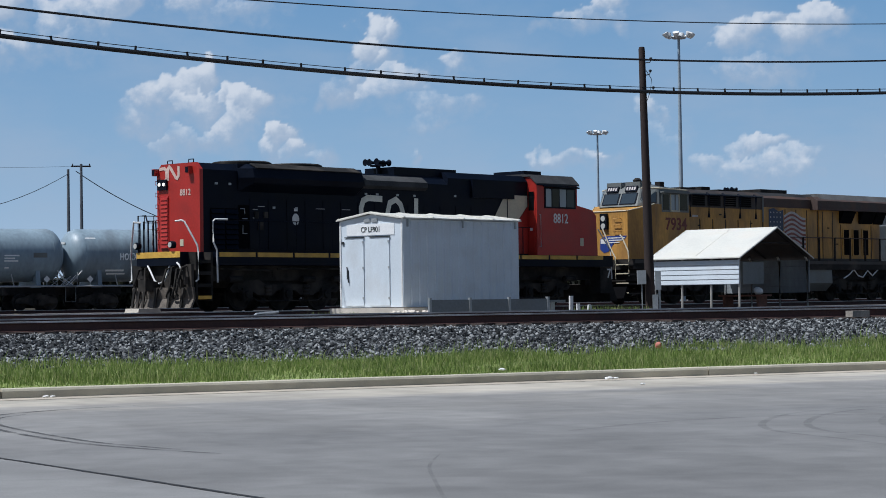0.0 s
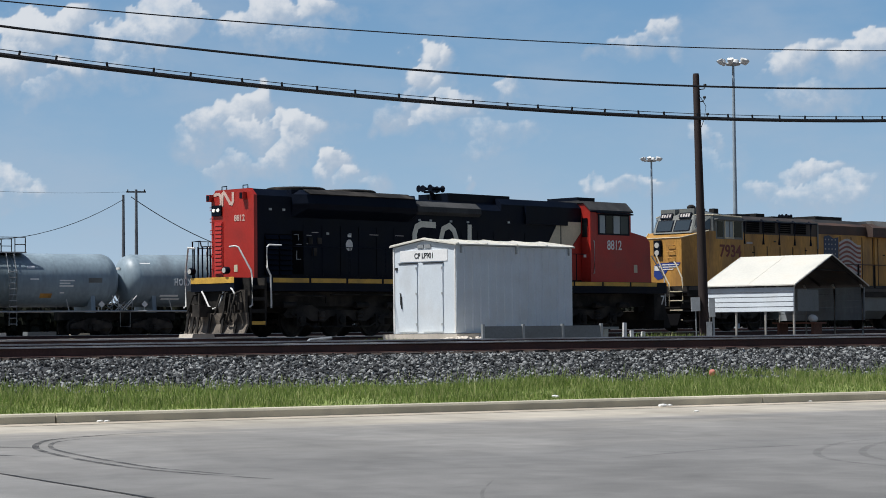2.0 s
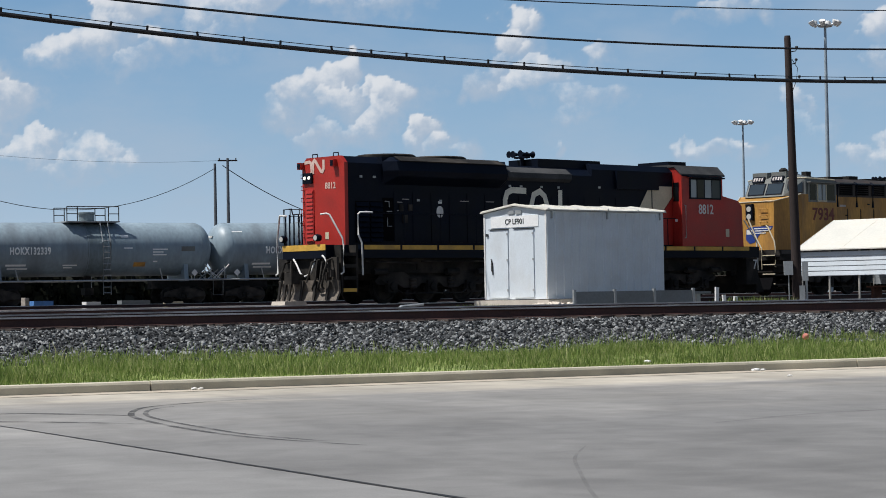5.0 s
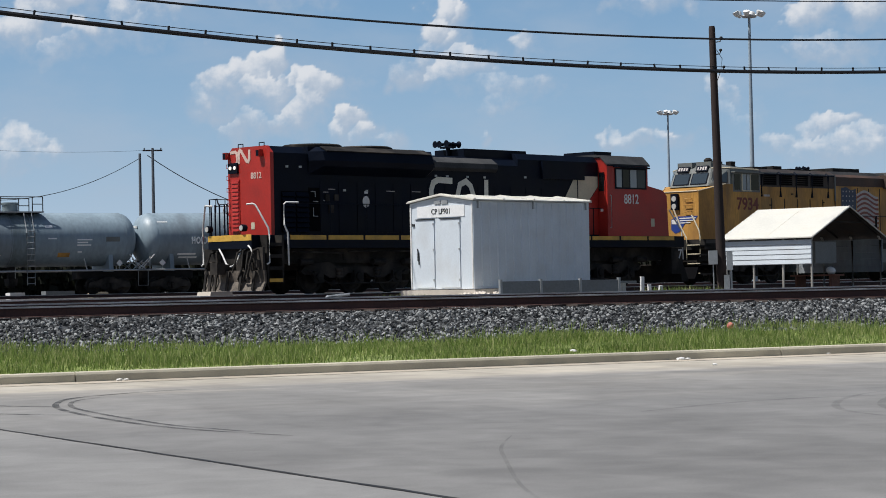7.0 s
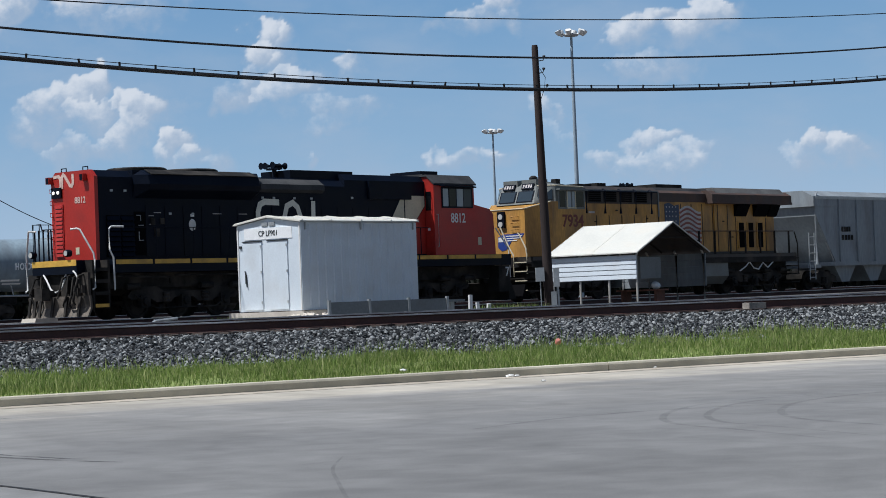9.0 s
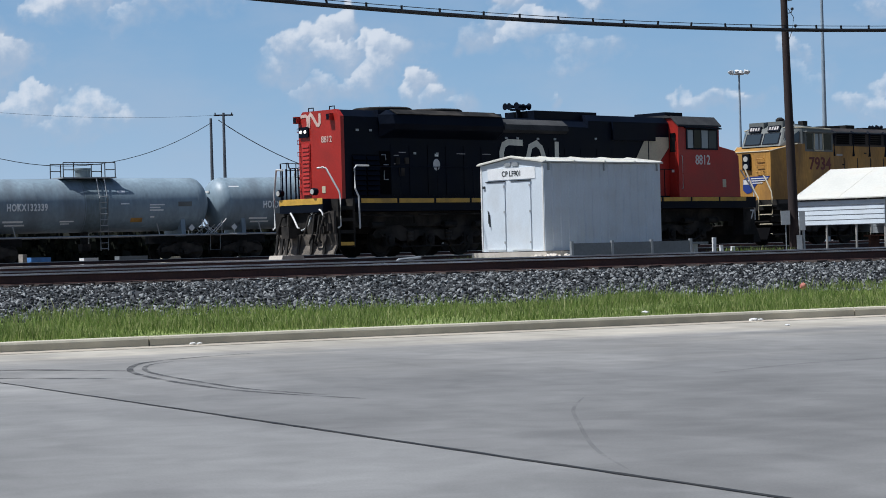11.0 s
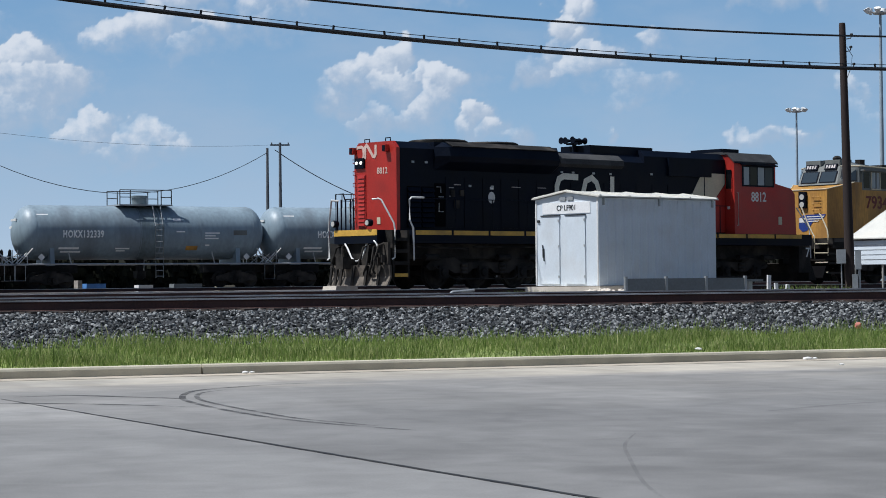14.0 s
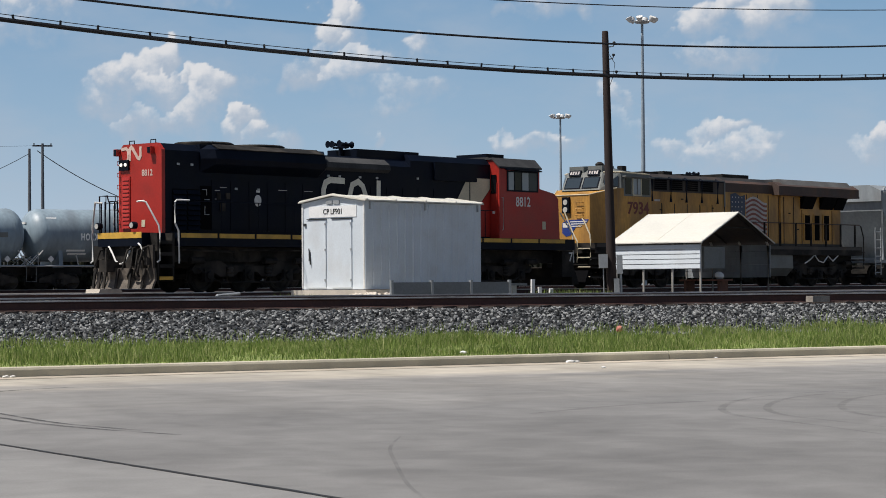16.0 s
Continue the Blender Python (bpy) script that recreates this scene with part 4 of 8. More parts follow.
def build_shelter():
    L, W, E, RZ = 3.65, 4.75, 1.90, 2.93
    # x along the ridge towards the open gable, y away from the near eave
    s = thing("open_shelter", SHELTER_AT, "white metal roofed open shelter on steel posts", "shelter")

    def slope(y0, y1, z0, z1, name):
        bm = bmesh.new()
        prism(bm, [(y0, z0), (y1, z1), (y1, z1 + 0.04), (y0, z0 + 0.04)], -0.1, L + 0.12, "x")
        r = part(name, bm, TIN_ROOF, s, "white corrugated metal roof sheet")
        n = 3
        d = Vector((0, y1 - y0, z1 - z0))
        for i in range(n):
            bm = bmesh.new()
            x = -0.08 + (L + 0.16) * i / (n - 1)
            prism(bm, [(y0, z0 + 0.041), (y1, z1 + 0.041), (y1, z1 + 0.048), (y0, z0 + 0.048)], x - 0.015, x + 0.015, "x")
            part("roof_rib", bm, TIN_ROOF, r)
    # dark sheets under both slopes put the roof's shade into the colour
    for y0, y1, z0, z1 in ((-0.14, W / 2, E - 0.06, RZ), (W / 2 + 0.002, W + 0.14, RZ, E - 0.06)):
        bm = bmesh.new()
        prism(bm, [(y0, z0 - 0.018), (y1, z1 - 0.018), (y1, z1 - 0.003), (y0, z0 - 0.003)], -0.08, L + 0.10, "x")
        part("roof_lining", bm, BAND, s, "dark added sheet for the shade under the roof")
    slope(-0.16, W / 2, E - 0.06, RZ, "near_roof")
    slope(W / 2 + 0.002, W + 0.16, RZ, E - 0.06, "far_roof")
    for i in range(5):                # side boards on the near eave
        bm = bmesh.new()
        z = 0.93 + i * 0.172
        prism(bm, [(-0.03, z), (-0.045, z + 0.02), (-0.03, z + 0.165), (0.0, z + 0.165), (0.0, z)], 0.02, L - 0.02, "x")
        part("side_panel", bm, SHED_WHITE, s)
    for x in (0.06, L / 3, 2 * L / 3, L - 0.06):
        for y in (0.05, W - 0.05):
            bm = bmesh.new()
            tube(bm, [(x, y, 0), (x, y, E - 0.12), (x, y + (0.14 if y < 1 else -0.14), E + 0.03)], 0.042, 8)
            part("post", bm, FRAME_TUBE, s, smooth=True)
    for x in (0.06, L / 2, L - 0.04):
        bm = bmesh.new()
        tube(bm, [(x, 0.06, E), (x, W / 2, RZ - 0.04), (x, W - 0.06, E)], 0.038, 8)
        tube(bm, [(x, W * 0.27, E + 0.5), (x, W * 0.73, E + 0.5)], 0.025, 6)
        part("truss", bm, GRIME, s)
    # the gable's dark colour carries the shade inside the shelter
    bm = bmesh.new()
    prism(bm, [(0.05, E - 0.02), (W - 0.05, E - 0.02), (W / 2, RZ - 0.06)], -0.02, 0.02, "x")
    part("back_gable", bm, BAND, s, "back gable coloured dark for the shade inside the shelter")
    for i in range(5):
        bm = bmesh.new()
        z = 0.62 + i * 0.24
        box(bm, 0.0, L, W + 0.0, W + 0.03, z, z + 0.232)
        part("far_side_panel", bm, HOPPER_GREY, s)
    bm = bmesh.new()
    box(bm, L * 0.80, L * 0.83, 1.2, 2.6, 0.95, 1.72)
    part("hanging_board", bm, BARRIER, s, "plain grey board hung under the roof")
    # picnic bench with a white bundle on it
    t = thing("work_bench", SHELTER_AT @ T(2.75, 1.75, 0), "low reddish-brown wooden bench under the shelter", "bench")
    bm = bmesh.new()
    box(bm, -0.9, 0.9, -0.35, 0.35, 0.50, 0.56)
    part("seat", bm, BENCH_WOOD, t)
    for x in (-0.7, 0.7):
        bm = bmesh.new()
        box(bm, x - 0.05, x + 0.05, -0.28, 0.28, 0.0, 0.5)
        soften(bm, 0.012, 1)
        part("leg", bm, BENCH_WOOD, t)
    bm = bmesh.new()
    bmesh.ops.create_icosphere(bm, subdivisions=3, radius=0.17)
    for v in bm.verts:
        v.co *= 1 + 0.25 * noise.noise(v.co * 5)
        v.co.z *= 0.85
    solid("white_bundle", bm, WHITE, "crumpled white bundle on the bench", "bundle", SHELTER_AT @ T(3.3, 1.75, 0.69), smooth=True)


build_shelter()

# ---- rolling stock: shared pieces ----
def wheelset(parent, x, r=0.52):
    bm = bmesh.new()
    for s in (-1, 1):
        lathe(bm, [(s * 0.69, r * 0.2), (s * 0.69, r + 0.025), (s * 0.72, r + 0.025), (s * 0.725, r), (s * 0.82, r - 0.01), (s * 0.82, r * 0.82), (s * 0.78, r * 0.75), (s * 0.78, r * 0.3), (s * 0.86, r * 0.25), (s * 0.86, 0.03)], "y", (x, 0, r), 22)
    tube(bm, [(x, -0.7, r), (x, 0.7, r)], 0.09, 8)
    return part("wheelset", bm, GRIME, parent, "worn steel wheels on an axle", smooth=True)


def loco_truck(parent, cx):
    """Three-axle truck with side frames, springs, journals and brake rigging."""
    t = new("truck")
    t.parent = parent
    t.matrix_basis = T(cx, 0, 0)
    for x in (-1.75, 0.0, 1.75):
        wheelset(t, x)
    for s in (-1, 1):
        bm = bmesh.new()
        out = [(-2.45, 0.72), (-2.2, 0.98), (-1.2, 1.02), (-0.9, 0.86), (0.9, 0.86), (1.2, 1.02), (2.2, 0.98), (2.45, 0.72), (2.3, 0.60), (1.45, 0.62), (1.2, 0.50), (0.6, 0.52), (0.4, 0.66), (-0.4, 0.66), (-0.6, 0.52), (-1.2, 0.50), (-1.45, 0.62), (-2.3, 0.60)]
        prism(bm, out, s * 0.98, s * 1.14, "y")
        f = part("side_frame", bm, GRIME, t)
        for x in (-1.75, 0.0, 1.75):
            bm = bmesh.new()
            cbox(bm, (x, s * 1.15, 0.54), (0.40, 0.16, 0.40))
            soften(bm, 0.04, 1)
            lathe(bm, [(s * 1.20, 0.15), (s * 1.29, 0.13), (s * 1.30, 0.02)], "y", (x, 0, 0.54), 12)
            part("journal_box", bm, GRIME, f)
        for x in (-0.85, 0.85):
            bm = bmesh.new()
            lathe(bm, [(0.48, 0.10), (0.52, 0.13), (0.58, 0.10), (0.64, 0.13), (0.70, 0.10), (0.76, 0.13), (0.82, 0.10)], "z", (x, s * 1.2, 0), 10)
            part("spring", bm, GRIME, f)
        bm = bmesh.new()
        tube(bm, [(-2.2, s * 1.2, 0.75), (-1.3, s * 1.22, 0.32), (1.3, s * 1.22, 0.32), (2.2, s * 1.2, 0.75)], 0.025)
        part("brake_rod", bm, GRIME, f)
        for x in (-2.3, 2.3, 0.9):
            bm = bmesh.new()
            tube(bm, [(x - 0.3, s * 1.24, 1.02), (x + 0.25, s * 1.24, 1.02)], 0.11, 10)
            part("brake_cylinder", bm, GRIME, f)
    bm = bmesh.new()
    box(bm, -2.2, 2.2, -0.9, 0.9, 0.78, 1.25)
    part("bolster", bm, GRIME, t)
    return t


def rail_post(parent, x, y, z0, z1, material, r=0.022):
    bm = bmesh.new()
    tube(bm, [(x, y, z0), (x, y, z1)], r, 6)
    return part("stanchion", bm, material, parent)


def bent(parent, name, pts, r, material, label=""):
    bm = bmesh.new()
    tube(bm, pts, r, 7)
    return part(name, bm, material, parent, label, smooth=True)


def panel(parent, name, x0, x1, z0, z1, y, material, proud=0.012, label=""):
    """A plate on the -y side."""
    bm = bmesh.new()
    box(bm, x0, x1, y - proud, y, z0, z1)
    return part(name, bm, material, parent, label)


def endplate(parent, name, y0, y1, z0, z1, x, material, proud=0.012, label=""):
    """A plate on the -x end."""
    bm = bmesh.new()
    box(bm, x - proud, x, y0, y1, z0, z1)
    return part(name, bm, material, parent, label)


def side_shape(parent, name, outline, y, material, label=""):
    bm = bmesh.new()
    prism(bm, outline, y - 0.008, y - 0.001, "y")
    return part(name, bm, material, parent, label)


def stroke(parent, name, pts, w, put, material, label=""):
    """A flat painted stroke along a line of (a, b); put() gives its place in space."""
    bm = bmesh.new()
    pts = [Vector((a, b, 0)) for a, b in pts]
    last = None
    for i, p in enumerate(pts):
        d0 = (p - pts[i - 1]).normalized() if i else None
        d1 = (pts[i + 1] - p).normalized() if i + 1 < len(pts) else None
        d = (d0 + d1).normalized() if d0 and d1 else (d0 or d1)
        k = 1 / max(0.5, d.dot(d1 or d0))
        s = Vector((-d.y, d.x, 0)) * w * 0.5 * k
        now = [bm.verts.new(put(*(p + e)[:2], h)) for e in (s, -s) for h in (0.0, 0.006)]
        if last:
            for a, b in ((0, 1), (1, 3), (3, 2), (2, 0)):
                bm.faces.new((last[a], last[b], now[b], now[a]))
        else:
            bm.faces.new((now[0], now[1], now[3], now[2]))
        last = now
    bm.faces.new((last[0], last[2], last[3], last[1]))
    return part(name, bm, material, parent, label)


def coupler(parent, x, s, material=None):
    bm = bmesh.new()
    box(bm, min(x, x + s * 0.55), max(x, x + s * 0.55), -0.11, 0.11, 0.74, 0.98)
    box(bm, min(x + s * 0.5, x + s * 0.82), max(x + s * 0.5, x + s * 0.82), -0.2, 0.16, 0.66, 1.04)
    soften(bm, 0.03, 1)
    part("coupler", bm, material or GRIME, parent)


def horn(parent, x, z, k=1.0):
    h = new("horn")
    h.parent = parent
    h.matrix_basis = T(x, 0, z) @ Matrix.Diagonal((k, k, k, 1))
    bm = bmesh.new()
    tube(bm, [(0, 0, 0), (0, 0, 0.32)], 0.09, 8)
    box(bm, -0.1, 0.1, -0.35, 0.35, 0.28, 0.36)
    part("horn_stand", bm, BLACK, h)
    for y, s, l in ((-0.32, -1, 0.42), (0.0, -1, 0.5), (0.32, -1, 0.4), (-0.18, 1, 0.42), (0.18, 1, 0.46)):
        bm = bmesh.new()
        lathe(bm, [(0.0, 0.04), (s * l * 0.6, 0.06), (s * l * 0.9, 0.10), (s * l, 0.14), (s * l * 0.98, 0.03)], "x", (0, y, 0.42 + 0.05 * abs(y)), 12)
        part("trumpet", bm, BLACK, h, smooth=True)


# ---- red and black locomotive ----
def build_red_loco():
    c = thing("locomotive", LOCO, "black diesel locomotive with red ends and grimy trucks", "locomotive", "locomotives")
    HW, DW, DZ = 1.05, 1.52, 1.89
    bm = bmesh.new()
    box(bm, 0.12, 20.2, -DW, DW, DZ - 0.42, DZ)
    box(bm, -1.0, 0.12, -1.10, 1.05, DZ - 0.42, DZ)
    part("underframe", bm, BLACK, c)
    bm = bmesh.new()
    box(bm, 0.3, 19.9, -1.02, 1.02, 0.98, 1.46)
    part("frame_skirt", bm, GRIME, c)
    # yellow sill stripe in lengths
    xs = [0.2 + 1.62 * i for i in range(13)]
    for a, b in zip(xs, xs[1:]):
        panel(c, "sill_stripe", a + 0.05, min(b, 20.0) - 0.05, DZ - 0.155, DZ - 0.01, -DW, YELLOW, 0.01)
    endplate(c, "end_stripe", -1.10, 1.05, DZ - 0.17, DZ + 0.02, -1.0, YELLOW, 0.012)
    # long hood
    bm = bmesh.new()
    prof = [(-HW, DZ), (-HW, 4.52), (-HW + 0.22, 4.74), (HW - 0.22, 4.74), (HW, 4.52), (HW, DZ)]
    prism(bm, prof, 0.0, 7.0, "x")
    hood = part("long_hood", bm, BLACK, c)
    bm = bmesh.new()
    prof = [(-HW, DZ), (-HW, 4.38), (-HW + 0.30, 4.66), (HW - 0.30, 4.66), (HW, 4.38), (HW, DZ)]
    prism(bm, prof, 7.0, 11.4, "x")
    part("engine_hood", bm, BLACK, c)
    bm = bmesh.new()
    prof = [(-HW, DZ), (-HW, 4.62), (-HW + 0.2, 4.84), (HW - 0.2, 4.84), (HW, 4.62), (HW, DZ)]
    prism(bm, prof, 11.4, 15.75, "x")
    part("equipment_hood", bm, BLACK, c)
    bm = bmesh.new()
    prism(bm, [(-HW - 0.004, DZ), (-HW - 0.004, 4.53), (-HW + 0.22, 4.75), (HW - 0.22, 4.75), (HW + 0.004, 4.53), (HW + 0.004, DZ)], -0.14, -0.001, "x")
    soften(bm, 0.05, 2)
    end = part("hood_end", bm, CN_RED, c, "bright red hood end")
    # radiator flare, wider than the hood, with raked ends
    bm = bmesh.new()
    prof = [(-HW, 3.84), (-1.44, 4.10), (-1.50, 4.28), (-1.40, 4.58), (-1.05, 4.74), (1.05, 4.74), (1.40, 4.58), (1.50, 4.28), (1.44, 4.10), (HW, 3.84)]
    rings = []
    for x, k in ((1.45, 0.76), (1.80, 1.0), (6.75, 1.0), (7.05, 0.8)):
        rings.append([(x, y * k if abs(y) > HW else y, z + 0.012) for y, z in prof])
    ring_stack(bm, rings)
    flare = part("radiator_flare", bm, BLACK, c, "sooty black flared radiator housing")
    for s in (-1, 1):
        bm = bmesh.new()
        prism(bm, [(s * 1.42, 4.595), (s * 1.08, 4.765), (s * 1.06, 4.785), (s * 1.44, 4.62)], 1.95, 6.7, "x")
        part("radiator_screen", bm, GRIME, flare)
    for x, z, r in ((2.55, 4.75, 1.0), (4.85, 4.75, 1.0)):
        bm = bmesh.new()
        lathe(bm, [(z, r), (z + 0.10, r), (z + 0.14, r - 0.08), (z + 0.12, 0.15), (z + 0.15, 0.0001)], "z", (x, 0, 0), 26)
        fan = part("cooling_fan", bm, GRIME, c)
        for k in range(8):
            bm = bmesh.new()
            cbox(bm, (0, 0, 0), (r * 1.8, 0.03, 0.02), T(x, 0, z + 0.135) @ pose(0, 0, 0, 0, 0, 22.5 * k))
            part("fan_guard", bm, GRIME, fan)
    # rounded cover and roof boxes behind the flare
    bm = bmesh.new()
    prism(bm, [(-1.10, 4.12), (-1.22, 4.22), (-1.20, 4.40), (-0.9, 4.60), (0.9, 4.60), (1.2, 4.40), (1.22, 4.22), (1.10, 4.12)], 7.06, 10.2, "x")
    soften(bm, 0.08, 2)
    part("blower_cover", bm, ROOF_SOOT, c, "sooty grey rounded cover", smooth=True)
    bm = bmesh.new()
    box(bm, 9.0, 12.2, -0.72, 0.72, 4.6, 4.95)
    soften(bm, 0.12, 2)
    part("exhaust_housing", bm, BLACK, c)
    bm = bmesh.new()
    box(bm, 12.6, 14.9, -1.15, 1.15, 3.95, 4.60)
    soften(bm, 0.06, 1)
    part("brake_grid_box", bm, BLACK, c)
    horn(c, 8.95, 4.74, 0.90)
    # hood doors, latches and louvres on the side
    for i in range(14):
        x = 1.95 + 0.82 * i
        if x + 0.78 > 13.4:
            break
        d = panel(hood, "hood_door", x, x + 0.76, DZ + 0.1, 3.62, -HW, BLACK, 0.016)
    for x, z in ((0.48, 4.05), (1.05, 4.05), (2.95, 3.33), (6.6, 3.9), (7.2, 3.9), (7.75, 3.9), (8.75, 3.9), (9.6, 3.9), (11.7, 3.95), (11.7, 3.2), (3.95, 3.33), (14.1, 4.45)):
        panel(c, "lifting_lug", x, x + 0.11, z, z + 0.07, -HW - 0.012, GALV, 0.02)
    for x0, x1 in ((0.30, 0.84), (0.90, 1.42)):
        bm = bmesh.new()
        box(bm, x0, x1, -HW - 0.012, -HW - 0.002, 1.98, 3.30)
        part("louvre_backing", bm, VOID, hood)
        for i in range(8):
            bm = bmesh.new()
            z = 1.99 + 0.163 * i
            prism(bm, [(-HW - 0.10, z), (-HW - 0.085, z), (-HW - 0.012, z + 0.125), (-HW - 0.03, z + 0.135)], x0, x1, "x")
            part("louvre", bm, BLACK, hood)
    # flat black sheet gives the recess its shade
    bm = bmesh.new()
    box(bm, 1.46, 1.92, -HW - 0.014, -HW - 0.003, 2.02, 3.42)
    part("control_recess", bm, VOID, hood, "recess with its shade as a black sheet, valves and pipes")
    for pts in ([(1.52, 3.30), (1.70, 3.30), (1.70, 3.12)], [(1.60, 2.98), (1.82, 2.98)], [(1.62, 2.78), (1.62, 2.5), (1.8, 2.5)]):
        bent(hood, "control_pipe", [(x, -HW - 0.05, z) for x, z in pts], 0.016, GALV)
    for x, z, w in ((2.08, 3.28, 0.22), (2.3, 3.38, 0.3), (2.08, 3.0, 0.2), (4.9, 3.36, 0.4), (6.1, 3.36, 0.4), (9.9, 3.1, 0.22)):
        panel(c, "stencil_line", x, x + w, z, z + 0.022, -HW - 0.017, FADED_WHITE, 0.006)
    for x, z, w, h in ((2.15, 3.0, 0.16, 0.22), (2.55, 3.02, 0.16, 0.2), (2.3, 2.62, 0.2, 0.26)):
        panel(c, "control_box", x, x + w, z, z + h, -HW - 0.016, GRIME, 0.05)
    bm = bmesh.new()
    lathe(bm, [(-HW - 0.026, 0.0001), (-HW - 0.026, 0.155), (-HW - 0.017, 0.155)], "y", (3.97, 0, 0), 20)
    for v in bm.verts:
        v.co.z = 3.0 + v.co.z * 1.25
    part("round_emblem", bm, WHITE, c, "small white oval emblem")
    panel(c, "emblem_plate", 3.9, 4.06, 3.27, 3.36, -HW - 0.017, WHITE, 0.006)
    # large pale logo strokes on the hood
    put = lambda a, b, h: (a, -HW - 0.017 - h, b)
    C = [(8.05, 3.78), (7.35, 3.80), (7.12, 3.70), (7.02, 3.45), (7.02, 2.85), (7.12, 2.6), (7.35, 2.5), (8.1, 2.5)]
    stroke(c, "logo_stroke", C, 0.21, put, LOGO_WHITE, "pale worn logo stroke")
    N = [(8.3, 2.4), (8.3, 3.3), (8.42, 3.66), (8.72, 3.78), (8.95, 3.62), (9.35, 2.65), (9.55, 2.5), (9.72, 2.7), (9.74, 3.85)]
    stroke(c, "logo_stroke", N, 0.20, put, LOGO_WHITE, "pale worn logo stroke")
    # cream and red patches before the cab
    side_shape(c, "cream_patch", [(13.5, 2.75), (14.45, 4.10), (15.70, 4.10), (15.70, 3.72), (14.75, 2.75)], -HW - 0.018, CREAM)
    side_shape(c, "red_patch", [(14.78, 2.75), (15.72, 3.70), (15.72, 1.95), (14.2, 1.95)], -HW - 0.019, CN_RED)
    bm = bmesh.new()
    box(bm, 14.55, 14.6, -HW - 0.03, -HW - 0.018, 2.7, 4.1)
    part("door_seam", bm, BLACK, c)
    # cab
    bm = bmesh.new()
    prism(bm, [(-1.5, DZ), (-1.5, 4.52), (-1.18, 4.80), (1.18, 4.80), (1.5, 4.52), (1.5, DZ)], 15.75, 18.1, "x")
    cab = part("cab", bm, CN_RED, c, "dull red cab")
    bm = bmesh.new()
    prism(bm, [(-1.54, 4.50), (-1.2, 4.82), (1.2, 4.82), (1.54, 4.50), (1.54, 4.56), (1.2, 4.89), (-1.2, 4.89), (-1.54, 4.56)], 15.70, 18.2, "x")
    part("cab_roof", bm, ROOF_SOOT, c, "dusty dark grey cab roof")
    bm = bmesh.new()
    box(bm, 15.9, 16.9, -0.75, 0.75, 4.88, 5.06)
    soften(bm, 0.05, 1)
    part("roof_unit", bm, BLACK, c, "black air conditioner on the cab roof")
    panel(cab, "window_frame", 16.18, 18.0, 3.64, 4.42, -1.5, BLACK, 0.02)
    # pane colours carry the sky: pale where seen through, blue-grey where mirrored
    for a, b, m in ((16.26, 16.56, WIN_LIT), (16.62, 17.00, WIN), (17.06, 17.42, WIN_LIT), (17.46, 17.90, WIN_BLUE)):
        panel(cab, "window_pane", a, b, 3.70, 4.36, -1.52, m, 0.006)
    bm = bmesh.new()
    prism(bm, [(16.1, 4.44), (18.0, 4.40), (18.0, 4.45), (16.1, 4.50)], -1.72, -1.5, "y")
    part("sun_visor", bm, BLACK, cab)
    endplate(cab, "rear_door", -1.42, -1.09, 2.0, 3.95, 15.75, CN_RED, 0.02)
    endplate(cab, "rear_window", -1.38, -1.12, 3.55, 4.25, 15.73, WIN, 0.012)
    endplate(cab, "door_latch", -1.30, -1.2, 2.8, 2.9, 15.73, WHITE, 0.03)
    bm = bmesh.new()
    prism(bm, [(15.72, 4.86), (18.05, 4.83), (18.18, 4.70), (15.72, 4.92)], -1.0, 1.0, "y")
    part("roof_crown", bm, ROOF_SOOT, c)
    bent(cab, "roof_gutter", [(15.75, -1.53, 4.50), (18.1, -1.53, 4.46)], 0.025, BLACK)
    bent(cab, "grab_iron", [(15.9, -1.5, 2.2), (15.9, -1.56, 2.2), (15.9, -1.56, 3.4), (15.9, -1.5, 3.4)], 0.016, WHITE)
    letters("road_number", "8812", 0.50, cab, WHITE, T(17.12, -1.506, 3.10) @ SIDE, 0.006, 0.86, "white road number")
    panel(cab, "data_plate", 18.25, 18.45, 2.25, 2.55, -1.5, CREAM, 0.01)
    # nose
    bm = bmesh.new()
    prism(bm, [(18.1, DZ), (18.1, 3.78), (19.0, 3.62), (19.22, 3.42), (19.3, DZ)], -1.5, 1.5, "y")
    soften(bm, 0.07, 2)
    nose = part("nose", bm, CN_RED, c, "dull red sloping nose")
    bm = bmesh.new()
    prism(bm, [(18.15, 3.77), (18.75, 3.68), (18.7, 3.86), (18.3, 3.88)], -0.9, 0.4, "y")
    part("nose_fitting", bm, BLACK, nose)
    bm = bmesh.new()
    prism(bm, [(18.105, 3.80), (18.155, 3.80), (18.155, 4.45), (18.105, 4.45)], -1.3, 1.3, "y")
    part("windscreen", bm, WIN, cab)
    # hood end fittings
    put = lambda a, b, h: (-0.146 - h, a, b)
    N = [(-0.02, 4.66), (-0.02, 4.36), (-0.08, 4.28), (-0.16, 4.30), (-0.40, 4.60), (-0.48, 4.66), (-0.54, 4.60), (-0.56, 4.22)]
    N = [(-a - 0.56 + 0.5, b) for a, b in N]
    stroke(end, "end_logo", [(0.92, 4.60), (0.66, 4.62), (0.58, 4.56), (0.56, 4.30), (0.62, 4.22), (0.92, 4.20)], 0.10, put, FADED_LOGO, "faded pale logo stroke")
    stroke(end, "end_logo", N, 0.11, put, FADED_LOGO, "faded pale wavy logo stroke")
